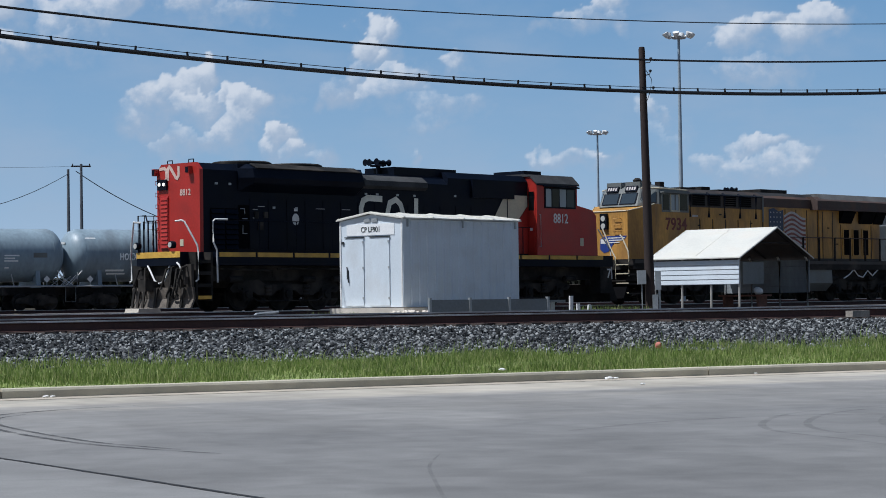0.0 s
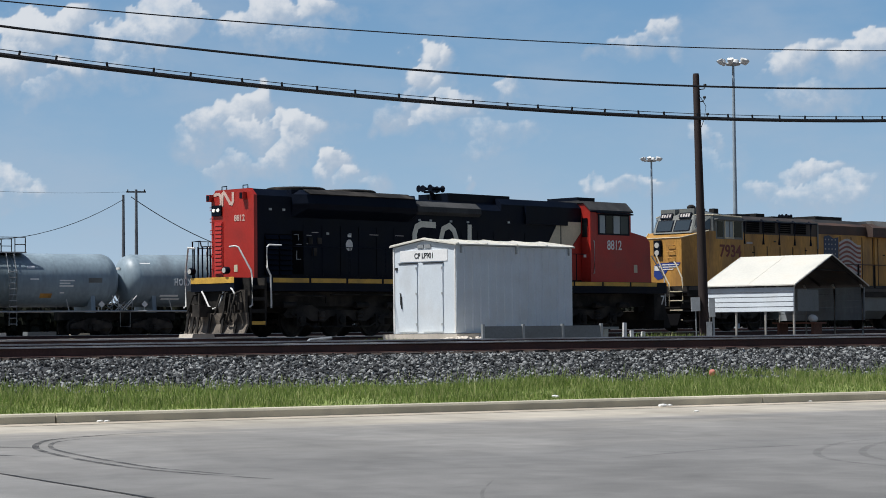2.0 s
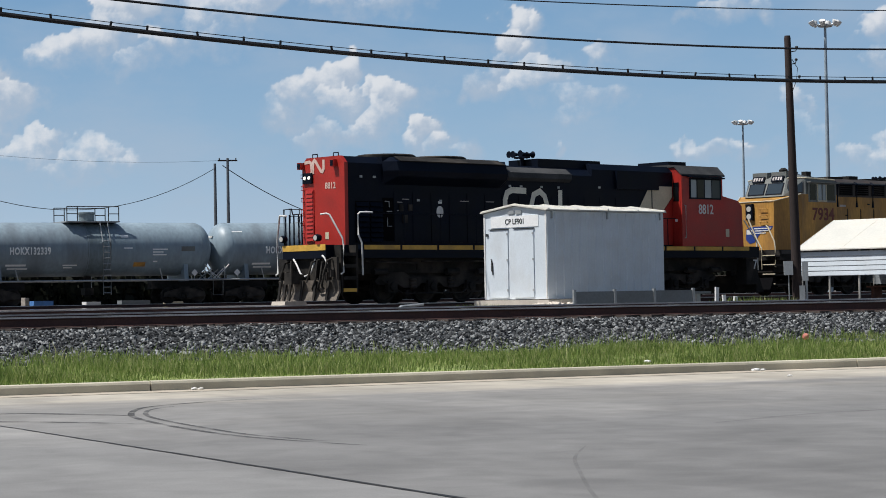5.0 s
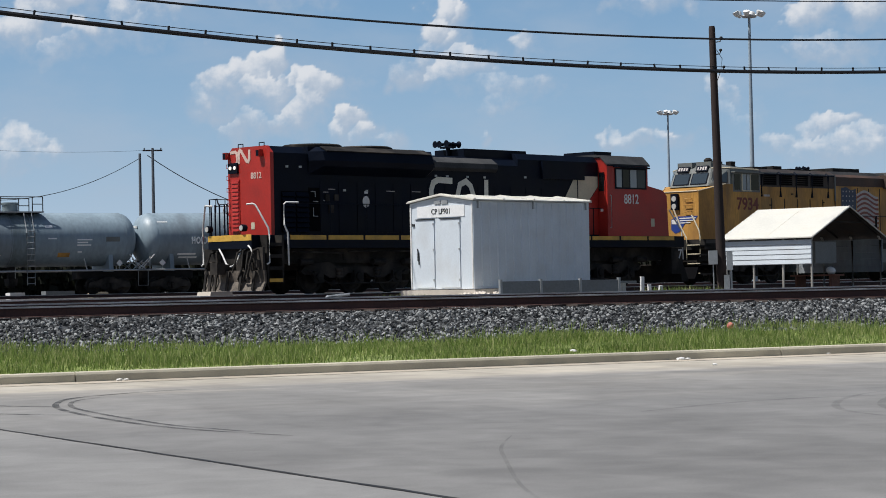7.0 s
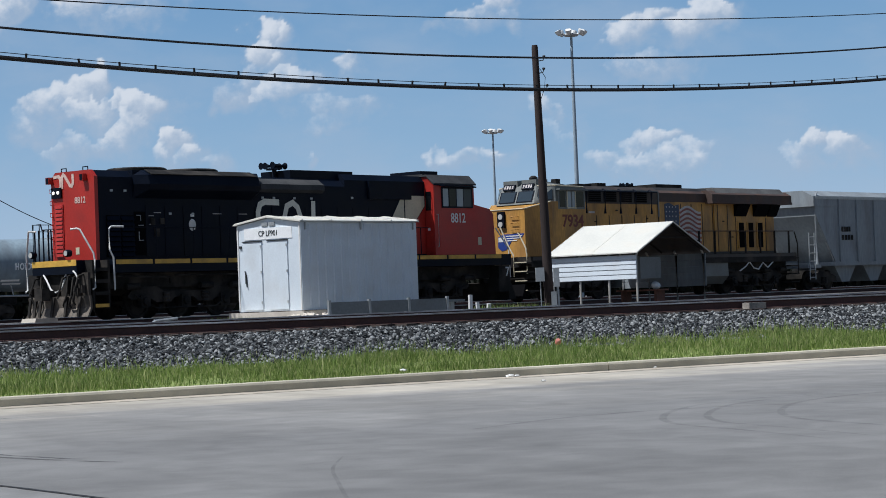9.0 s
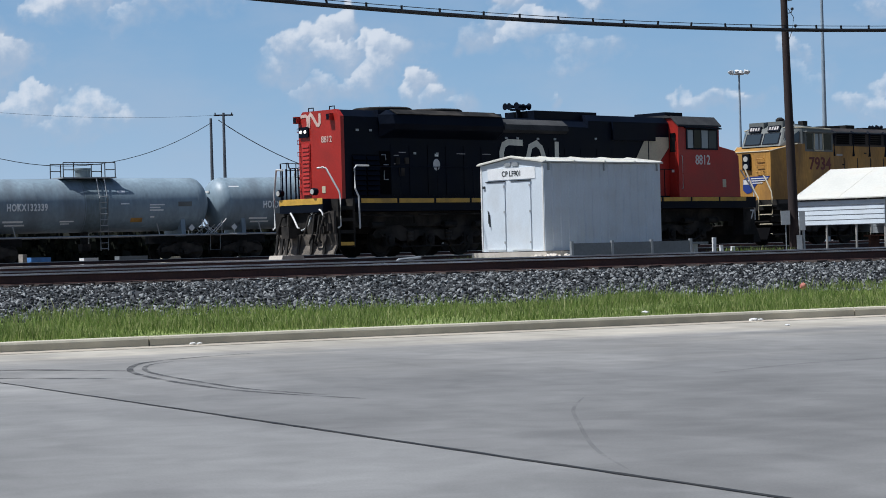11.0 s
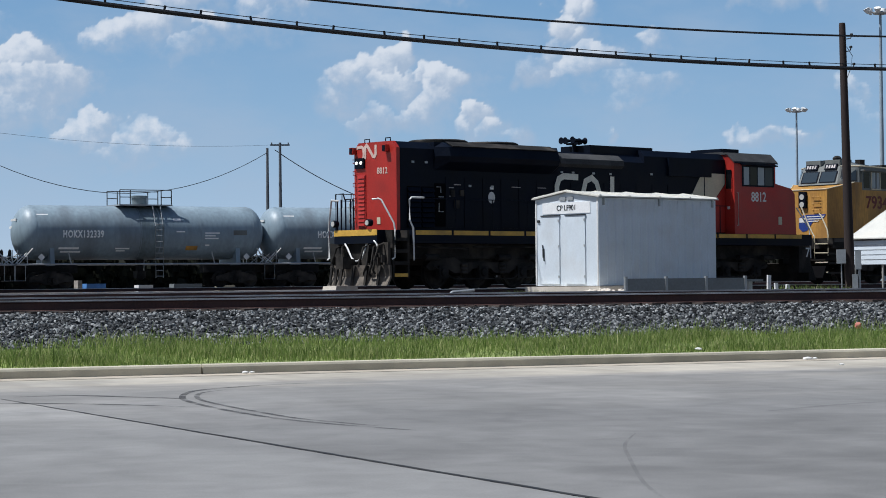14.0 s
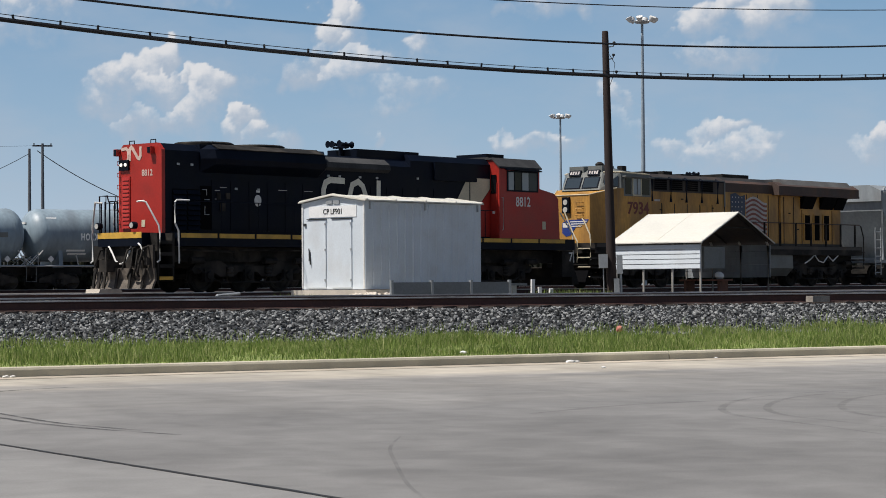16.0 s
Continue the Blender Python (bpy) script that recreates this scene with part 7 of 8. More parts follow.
def car_wheel(parent, at, side, turn=0.0, name="wheel"):
    """Tyre with tread blocks and a dark rim with a bright lobed face; the face looks to y * side."""
    w = new(name)
    w.parent = parent
    w.matrix_basis = T(*at)
    R, hw, s = 0.408, 0.135, side
    bm = bmesh.new()
    lathe(bm, [(-hw * 0.8, 0.23), (-hw, 0.27), (-hw, 0.36), (-hw * 0.85, R - 0.015), (-hw * 0.5, R), (hw * 0.5, R), (hw * 0.85, R - 0.015), (hw, 0.36), (hw, 0.27), (hw * 0.8, 0.23)], "y", seg=40, caps=False)
    tyre = part("tyre", bm, RUBBER, w, "dusty black off-road tyre", smooth=True)
    bm = bmesh.new()
    for k in range(44):
        a = 360 * k / 44
        for y, sh in ((-0.085, 0), (0.0, 5.3), (0.085, 0)):
            cbox(bm, (0, y, R - 0.001), (0.048, 0.082, 0.007), pose(0, 0, 0, 0, a + sh, 0) @ pose(0, 0, 0, 0, 0, 14 if y else -10))
    tagged(part("tread", bm, RUBBER, tyre), kind="stuff")
    bm = bmesh.new()
    lathe(bm, [(s * 0.02, 0.0001), (s * 0.02, 0.19), (s * hw * 0.75, 0.222), (s * hw * 0.86, 0.24), (s * hw * 0.7, 0.25), (-s * hw * 0.7, 0.25)], "y", seg=32, caps=False)
    rim = part("rim", bm, RIM_BLACK, w, smooth=True)
    bm = bmesh.new()
    lathe(bm, [(s * 0.02, 0.075), (s * 0.065, 0.07), (s * 0.085, 0.05), (s * 0.088, 0.0001)], "y", seg=18, caps=False)
    part("hub", bm, RIM_BLACK, rim)
    for k in range(5):                # bright edged openings with short links between
        a = 2 * math.pi * k / 5
        loop = []
        for i in range(25):
            t = 2 * math.pi * i / 24
            q, r = 0.088 * math.sin(t), 0.163 + 0.058 * math.cos(t) * (1.0 if math.cos(t) < 0 else 0.8)
            r += 0.010 * abs(math.sin(t)) ** 3
            loop.append((r * math.sin(a) + q * math.cos(a), s * 0.097, r * math.cos(a) - q * math.sin(a)))
        bm = bmesh.new()
        tube(bm, loop, 0.0085, 5, False)
        part("window_edge", bm, ALLOY, rim, "bright machined opening edge", smooth=True)
        bm = bmesh.new()
        tube(bm, [(0.202 * math.sin(a + d), s * 0.097, 0.202 * math.cos(a + d)) for d in (0.46, 0.63, 0.80)], 0.0085, 5)
        part("ring_link", bm, ALLOY, rim, "bright machined rim link", smooth=True)
    for k in range(5):
        a = 2 * math.pi * (k + 0.5) / 5
        bm = bmesh.new()
        tube(bm, [(0.06 * math.sin(a), s * 0.075, 0.06 * math.cos(a)), (0.145 * math.sin(a), s * 0.09, 0.145 * math.cos(a)), (0.235 * math.sin(a), s * 0.1, 0.235 * math.cos(a))], 0.026, 6)
        part("spoke", bm, RIM_BLACK, rim)
        bm = bmesh.new()
        lathe(bm, [(s * 0.092, 0.0001), (s * 0.092, 0.008), (s * 0.085, 0.009)], "y", (0.105 * math.sin(a), 0, 0.105 * math.cos(a)), 6)
        part("wheel_nut", bm, ALLOY, rim)
    return w


def build_car():
    j = thing("off_road_car", place(CAR_AT[0], CAR_AT[1], 0, CAR_HEAD), "tan four-door off-road car with a black hardtop", "car")
    HB = 0.775
    # tub with the rear wheel opening
    bm = bmesh.new()
    arc = [(0.585 * math.cos(a), 0.42 + 0.585 * math.sin(a)) for a in [math.radians(14 + 152 * i / 12) for i in range(13)]]
    prism(bm, [(2.28, 0.56), (2.52, 1.0), (2.52, 1.14), (2.05, 1.20), (-0.60, 1.215), (-0.62, 0.62), (-0.60, 0.58)] + arc[::-1] + [(0.60, 0.56)], -HB, HB, "y")
    bmesh.ops.bevel(bm, geom=[e for e in bm.edges if all(v.co.z > 1.1 or v.co.x < -0.58 for v in e.verts)], offset=0.025, segments=2, affect="EDGES")
    part("tub", bm, TAN, j, smooth=True)
    # bonnet, tapering to the front
    bm = bmesh.new()
    rings = []
    for x, w, z in ((2.0, 0.745, 1.33), (2.3, 0.725, 1.315), (2.7, 0.685, 1.255), (2.93, 0.65, 1.20), (3.0, 0.635, 1.15)):
        rings.append([(x, -w, 0.72), (x, -w, z - 0.035), (x, -w + 0.03, z - 0.012), (x, -w * 0.55, z), (x, -0.22, z + 0.028), (x, 0.22, z + 0.028), (x, w * 0.55, z), (x, w - 0.03, z - 0.012), (x, w, z - 0.035), (x, w, 0.72)])
    ring_stack(bm, rings)
    bonnet = part("bonnet", bm, TAN, j, smooth=True)
    bm = bmesh.new()
    box(bm, 2.02, 2.3, -0.752, -0.60, 1.195, 1.202)
    part("bonnet_seam", bm, TRIM, bonnet)
    for k, w in enumerate((0.07, 0.068, 0.07, 0.03, 0.068, 0.07, 0.068)):   # bars stand for the bonnet writing
        x = 2.30 + 0.082 * k
        bm = bmesh.new()
        yy = -(0.729 - (x - 2.3) * 0.115) - 0.006
        box(bm, x, x + w, yy, yy + 0.008, 1.178 - (x - 2.3) * 0.12, 1.222 - (x - 2.3) * 0.12)
        part("lettering_bar", bm, TRIM, bonnet)
    for y in (-0.74,):
        bm = bmesh.new()
        cbox(bm, (2.86, y + 0.06, 1.10), (0.05, 0.04, 0.09))
        part("bonnet_catch", bm, TRIM, bonnet)
    bm = bmesh.new()
    cbox(bm, (2.15, -0.735, 1.02), (0.05, 0.015, 0.05))
    part("side_marker", bm, ORANGE, bonnet)
    panel(j, "side_badge", 2.12, 2.42, 0.735, 0.752, -0.742, TRIM, 0.008)
    # grille and front lamps
    bm = bmesh.new()
    box(bm, 3.0, 3.06, -0.64, 0.64, 0.70, 1.12)
    soften(bm, 0.02, 2)
    g = part("grille", bm, TAN, j)
    for k in range(7):
        bm = bmesh.new()
        cbox(bm, (3.062, -0.24 + 0.08 * k, 0.93), (0.01, 0.045, 0.28))
        part("grille_slot", bm, TRIM, g)
    for y in (-0.47, 0.47):
        bm = bmesh.new()
        lathe(bm, [(3.055, 0.10), (3.085, 0.095), (3.09, 0.0001)], "x", (0, y, 0.94), 16, False)
        part("headlamp", bm, LENS, g)
    # windscreen frame and glass
    bm = bmesh.new()
    for y in (-0.74, 0.74):
        prism(bm, [(1.98, 1.20), (2.07, 1.20), (1.76, 1.82), (1.66, 1.82)], y - 0.035, y + 0.035, "y")
    prism(bm, [(1.68, 1.76), (1.79, 1.76), (1.76, 1.83), (1.66, 1.83)], -0.74, 0.74, "y")
    prism(bm, [(1.98, 1.20), (2.07, 1.20), (2.04, 1.28), (1.95, 1.28)], -0.74, 0.74, "y")
    part("windscreen_frame", bm, TAN, j)
    bm = bmesh.new()
    prism(bm, [(1.985, 1.27), (2.0, 1.27), (1.745, 1.77), (1.73, 1.77)], -0.70, 0.70, "y")
    part("windscreen", bm, CAR_GLASS, j)
    # hardtop
    bm = bmesh.new()
    rings = []
    for z, k, x0, x1 in ((1.80, 0.745, -0.60, 1.74), (1.85, 0.735, -0.585, 1.74), (1.885, 0.68, -0.54, 1.70), (1.90, 0.45, -0.4, 1.6)):
        rings.append([(x0, -k, z), (x1, -k, z - 0.055), (x1, k, z - 0.055), (x0, k, z)])
    ring_stack(bm, rings)
    part("roof", bm, HARDTOP, j, smooth=True)
    bm = bmesh.new()
    prism(bm, [(-0.62, 1.215), (0.295, 1.205), (0.295, 1.80), (-0.585, 1.81)], -0.765, 0.765, "y")
    bmesh.ops.bevel(bm, geom=[e for e in bm.edges if all(v.co.x < -0.5 for v in e.verts)], offset=0.06, segments=3, affect="EDGES")
    rear_top = part("hardtop_rear", bm, HARDTOP, j, smooth=True)
    for s in (-1, 1):
        bm = bmesh.new()
        prism(bm, [(-0.47, 1.33), (0.19, 1.33), (0.19, 1.75), (-0.45, 1.76)], s * 0.767 - 0.006, s * 0.767 + 0.006, "y")
        soften(bm, 0.005, 1)
        part("quarter_window", bm, CAR_GLASS, rear_top)
    bm = bmesh.new()
    box(bm, -0.635, -0.60, -0.54, 0.54, 1.29, 1.73)
    part("rear_window", bm, CAR_GLASS, rear_top)
    bm = bmesh.new()
    tube(bm, [(-0.66, 0.05, 1.76), (-0.67, 0.1, 1.66), (-0.66, 0.42, 1.64)], 0.014)
    part("rear_wiper", bm, TRIM, rear_top)
    for y in (-0.45, 0.45):
        bm = bmesh.new()
        cbox(bm, (-0.64, y, 1.77), (0.05, 0.06, 0.12))
        part("glass_hinge", bm, TRIM, rear_top)
    # doors with framed windows
    for s in (-1, 1):
        for x0, x1, wx1, low in ((0.305, 1.03, 1.03, 0.62), (1.05, 1.94, 1.66, 0.60)):
            front = x0 > 1
            bm = bmesh.new()
            out = [(x0 + (0.20 if not front else 0.12), low), (x1 - 0.02, low), (x1, low + 0.04), (x1, 1.215), (x0, 1.215), (x0, low + 0.28 if not front else low + 0.12)]
            prism(bm, out, s * HB, s * (HB + 0.018), "y")
            soften(bm, 0.006, 1)
            d = part("door", bm, TAN, j)
            bm = bmesh.new()
            a = [(x0, 1.215), (x1, 1.215), (wx1, 1.815), (x0, 1.815)]
            b = [(x0 + 0.055, 1.30), (x1 - 0.13 if front else x1 - 0.055, 1.30), (wx1 - 0.045, 1.765), (x0 + 0.055, 1.765)]
            lo = [bm.verts.new((p, s * 0.755, q)) for p, q in a] + [bm.verts.new((p, s * 0.755, q)) for p, q in b]
            hi = [bm.verts.new((p, s * 0.79, q)) for p, q in a] + [bm.verts.new((p, s * 0.79, q)) for p, q in b]
            for k in range(4):
                q = (k + 1) % 4
                bm.faces.new((hi[k], hi[q], hi[4 + q], hi[4 + k]))
                bm.faces.new((lo[k], lo[4 + k], lo[4 + q], lo[q]))
                bm.faces.new((lo[k], lo[q], hi[q], hi[k]))
                bm.faces.new((lo[4 + k], hi[4 + k], hi[4 + q], lo[4 + q]))
            part("window_frame", bm, TAN, d)
            bm = bmesh.new()
            prism(bm, [(p, q) for p, q in b], s * 0.765, s * 0.772, "y")
            part("window_glass", bm, CAR_GLASS, d, "dark tinted window")
            hx = x0 + 0.19
            bm = bmesh.new()
            cbox(bm, (hx, s * 0.81, 1.175), (0.19, 0.03, 0.035))
            lathe(bm, [(s * 0.79, 0.05), (s * 0.805, 0.045), (s * 0.806, 0.0001)], "y", (hx, 0, 1.165), 14)
            part("door_handle", bm, TRIM, d)
            for z in (0.78, 1.09):
                bm = bmesh.new()
                cbox(bm, (x1 - 0.02, s * 0.812, z), (0.15, 0.03, 0.06))
                cbox(bm, (x1 + 0.045, s * 0.815, z), (0.03, 0.045, 0.075))
                part("hinge", bm, TAN, d)
        bm = bmesh.new()
        cbox(bm, (1.90, s * 0.95, 1.35), (0.08, 0.19, 0.17))
        soften(bm, 0.03, 2)
        tube(bm, [(1.93, s * 0.79, 1.22), (1.92, s * 0.92, 1.25)], 0.03)
        part("mirror", bm, TRIM, j)
        # flares
        def flare(cx, outer, inner, name):
            def fair(pr):
                v = [Vector((p[0], p[1], 0)) for p in pr]
                res = []
                for i in range(len(v) - 1):
                    p0, p1, p2, p3 = v[max(i - 1, 0)], v[i], v[i + 1], v[min(i + 2, len(v) - 1)]
                    for k in range(4):
                        t = k / 4
                        q = 0.5 * ((2 * p1) + (p2 - p0) * t + (2 * p0 - 5 * p1 + 4 * p2 - p3) * t * t + (3 * p1 - p0 - 3 * p2 + p3) * t ** 3)
                        res.append((q.x, q.y))
                return res + [pr[-1]]
            outer, inner = fair(outer), fair(inner)
            bm = bmesh.new()
            y0, y1 = s * 0.70, s * 0.935
            loops = []
            for y, prof, dz in ((y0, outer, 0.015), (y1 - s * 0.03, outer, 0.0), (y1, outer, -0.03), (y1, inner, -0.005), (y0, inner, 0.0)):
                loops.append([bm.verts.new((cx + x, y, z + dz)) for x, z in prof])
            for a, b in zip(loops, loops[1:] + loops[:1]):
                for k in range(len(a) - 1):
                    bm.faces.new((a[k], a[k + 1], b[k + 1], b[k]))
            for k in (0, -1):
                bm.faces.new([l[k] for l in loops])
            part(name, bm, FLARE, j, "dark grey plastic wheel flare", smooth=True)
            bm = bmesh.new()
            lines = [[bm.verts.new((cx + x, y, z - 0.004)) for x, z in inner] for y in (s * 0.25, s * 0.90)]
            for k in range(len(inner) - 1):
                bm.faces.new((lines[0][k], lines[0][k + 1], lines[1][k + 1], lines[1][k]))
            part("wheel_liner", bm, TRIM, j, "black inner wheel liner", smooth=True)
        flare(0.0, [(-0.60, 0.70), (-0.53, 0.86), (-0.42, 1.0), (-0.22, 1.075), (0.12, 1.08), (0.30, 1.03), (0.43, 0.90), (0.55, 0.70), (0.64, 0.55)],
              [(-0.50, 0.70), (-0.45, 0.82), (-0.37, 0.92), (-0.2, 0.985), (0.10, 0.99), (0.25, 0.95), (0.36, 0.84), (0.47, 0.66), (0.56, 0.53)], "rear_flare")
        flare(2.90, [(-0.66, 0.52), (-0.56, 0.72), (-0.44, 0.92), (-0.28, 1.03), (0.0, 1.055), (0.24, 1.03), (0.32, 0.96), (0.33, 0.88)],
              [(-0.56, 0.52), (-0.48, 0.68), (-0.37, 0.85), (-0.24, 0.945), (0.0, 0.965), (0.20, 0.945), (0.25, 0.92), (0.25, 0.88)], "front_flare")
        bm = bmesh.new()
        box(bm, 0.55, 2.4, s * 0.80 - 0.07, s * 0.80 + 0.05, 0.40, 0.555)
        soften(bm, 0.03, 2)
        part("rocker_rail", bm, TRIM, j)
        bm = bmesh.new()
        cbox(bm, (-0.60, s * 0.72, 1.09), (0.14, 0.16, 0.21))
        soften(bm, 0.015, 1)
        part("tail_lamp", bm, TAIL_RED, j, "dark red tail lamp")
        bm = bmesh.new()
        box(bm, 3.10, 3.32, s * 0.45, s * 0.85, 0.53, 0.70)
        part("fog_lamp_pod", bm, TRIM, j)
        bm = bmesh.new()
        box(bm, 2.2, 2.55, s * 0.66 - 0.05, s * 0.66 + 0.05, 0.58, 1.0)
        part("inner_guard", bm, TRIM, j)
    # black plates close the wheel arches and stand in for the shade inside
    for x in (0.0, 2.90):
        for s in (-1, 1):
            bm = bmesh.new()
            prism(bm, [(x - 0.60, 0.52)] + [(x + 0.60 * math.cos(math.pi - math.pi * i / 10), 0.52 + 0.50 * math.sin(math.pi * i / 10)) for i in range(11)], s * 0.60, s * 0.635, "y")
            part("wheel_well", bm, VOID, j, "black plate for the shade inside the wheel well")
    for x, z0 in ((0.297, 0.85), (1.036, 0.62), (1.948, 0.62)):
        panel(j, "door_gap", x, x + 0.010, z0, 1.205, -HB, BLACK, 0.010)
    # tailgate, spare wheel, plate bar, bumpers
    bm = bmesh.new()
    box(bm, -0.65, -0.60, -0.60, 0.60, 0.66, 1.22)
    soften(bm, 0.015, 1)
    tailgate = part("tailgate", bm, TAN, j)
    for z in (0.84, 1.12):
        bm = bmesh.new()
        cbox(bm, (-0.67, -0.50, z), (0.03, 0.22, 0.05))
        part("tailgate_hinge", bm, TRIM, tailgate)
    bm = bmesh.new()
    cbox(bm, (-0.66, -0.48, 0.93), (0.02, 0.26, 0.16))
    part("plate_bar", bm, TRIM, tailgate)
    bm = bmesh.new()
    cbox(bm, (-0.76, 0.06, 1.10), (0.22, 0.3, 0.3))
    part("spare_mount", bm, TRIM, j)
    spare = car_wheel(j, (0, 0, 0), -1, name="spare_wheel")
    spare.matrix_basis = pose(-0.93, 0.06, 1.10, 0, 0, -90)
    bm = bmesh.new()
    prism(bm, [(-0.86, -0.80), (-0.86, 0.80), (-0.78, 0.88), (-0.56, 0.88), (-0.56, -0.88), (-0.78, -0.88)], 0.52, 0.725, "z")
    soften(bm, 0.05, 3)
    part("rear_bumper", bm, TRIM, j, "dark grey plastic rear bumper", smooth=True)
    for s in (-1, 1):
        bm = bmesh.new()
        prism(bm, [(-0.80, 0.60), (-0.50, 0.60), (-0.46, 0.66), (-0.48, 0.742), (-0.80, 0.742), (-0.87, 0.70)], s * 0.62, s * 0.905, "y")
        soften(bm, 0.02, 2)
        part("bumper_end", bm, FLARE, j, "grey moulded bumper end")
    bm = bmesh.new()
    box(bm, 3.08, 3.36, -0.62, 0.62, 0.50, 0.70)
    box(bm, 3.0, 3.12, -0.9, 0.9, 0.56, 0.68)
    soften(bm, 0.03, 1)
    part("front_bumper", bm, TRIM, j)
    bent(j, "tow_hook", [(-0.98, 0.45, 0.5), (-1.08, 0.45, 0.48), (-1.10, 0.36, 0.48), (-0.98, 0.36, 0.5)], 0.018, ALLOY)
    bent(j, "hitch", [(-0.7, 0.0, 0.45), (-1.02, 0.0, 0.45)], 0.035, TRIM)
    # underside
    bm = bmesh.new()
    box(bm, -0.6, 3.1, -0.55, 0.55, 0.42, 0.62)
    part("chassis", bm, TRIM, j)
    for x in (0.0, 2.90):
        bm = bmesh.new()
        tube(bm, [(x, -0.7, 0.42), (x, 0.7, 0.42)], 0.05, 8)
        lathe(bm, [(-0.14, 0.05), (-0.1, 0.14), (0.1, 0.14), (0.14, 0.05)], "x", (x, 0.1, 0.42), 12)
        part("axle", bm, GRIME, j)
    bent(j, "exhaust", [(0.4, 0.4, 0.42), (-0.4, 0.5, 0.45), (-0.75, 0.5, 0.45)], 0.035, GALV)
    bent(j, "aerial", [(2.12, -0.72, 1.22), (2.08, -0.73, 1.75)], 0.004, TRIM)
    wheels = [car_wheel(j, (x, y, 0.416), -1 if y < 0 else 1) for x in (0.0, 2.90) for y in (-0.80, 0.80)]
    return j, wheels


car, car_wheels = build_car()


def motions():
    """The car gathers speed out of sight, crosses before the camera and drives off."""
    speed = math.hypot(*CAR_WAY)
    ux, uy = CAR_WAY[0] / speed, CAR_WAY[1] / speed
    t0, t1 = 9.0, 13.0

    def run(t):
        gone = speed * (t1 - CAR_T)
        if t >= t1:
            return speed * (t - CAR_T)
        if t <= t0:
            return gone - 0.5 * speed * (t1 - t0)
        return gone - 0.5 * speed * (t1 - t0) + 0.5 * speed * (t - t0) ** 2 / (t1 - t0)

    steps = [0.0, 4.5] + [k / FPS for k in range(270, 481)]
    walk(car, [(t, place(CAR_AT[0] + ux * run(t), CAR_AT[1] + uy * run(t), 0, CAR_HEAD)) for t in steps])
    start = run(0)
    for w in car_wheels:
        x, y, z = w.location
        walk(w, [(t, pose(x, y, z, 0, math.degrees((run(t) - start) / 0.42), 0)) for t in steps])

# ---- grass, ballast and small things ----
def scatter(name, verts, faces, material, label, category):
    me = bpy.data.meshes.new(name)
    me.from_pydata(verts, [], faces)
    me.materials.append(material)
    ob = new(name, me)
    ob.matrix_basis = KFRAME
    return tagged(ob, label, category, kind="stuff")


def build_grass():
    rng = np.random.default_rng(4)
    n = 150000
    x = rng.uniform(-18, 26, n)
    p = 0.20 + 4.6 * rng.random(n) ** 1.1
    lump = np.array([noise.noise((a * 0.45, b * 0.9, 3.0)) for a, b in zip(x, p)])
    edge = 4.0 + np.array([0.7 * noise.noise((a * 0.55, 7.0, 0.0)) + 0.35 * noise.noise((a * 2.1, 2.0, 5.0)) for a in x])
    keep = ((p < edge) & (rng.random(n) < 0.75 + 0.6 * lump)) | ((p < edge + 1.0 * rng.random(n)) & (rng.random(n) < 0.10))
    x, p, lump = x[keep], p[keep], lump[keep]
    n = len(x)
    h = (0.09 + 0.09 * rng.random(n) + 0.12 * np.clip(lump, -0.5, 1)) * (1 + 0.9 * (rng.random(n) < 0.07))
    h *= np.clip((p - 0.15) * 1.2, 0.35, 1)
    a = rng.uniform(0, 2 * np.pi, n)
    w = rng.uniform(0.004, 0.009, n)
    lean = rng.uniform(0.1, 0.5, n) * h
    la = rng.uniform(0, 2 * np.pi, n)
    z = np.array([ground_z(q) for q in p]) - 0.03
    dx, dy = w * np.cos(a), w * np.sin(a)
    lx, ly = lean * np.cos(la), lean * np.sin(la)
    V = np.empty((n, 5, 3))
    V[:, 0] = np.stack([x - dx, p - dy, z], 1)
    V[:, 1] = np.stack([x + dx, p + dy, z], 1)
    V[:, 2] = np.stack([x + dx * 0.8 + lx * 0.35, p + dy * 0.8 + ly * 0.35, z + h * 0.6], 1)
    V[:, 3] = np.stack([x - dx * 0.8 + lx * 0.35, p - dy * 0.8 + ly * 0.35, z + h * 0.6], 1)
    V[:, 4] = np.stack([x + lx, p + ly, z + h], 1)
    faces = []
    for i in range(n):
        b = 5 * i
        faces.append((b, b + 1, b + 2, b + 3))
        faces.append((b + 3, b + 2, b + 4))
    scatter("grass", V.reshape(-1, 3).tolist(), faces, GRASS, "bright green unmown grass strip behind the kerb", "grass")


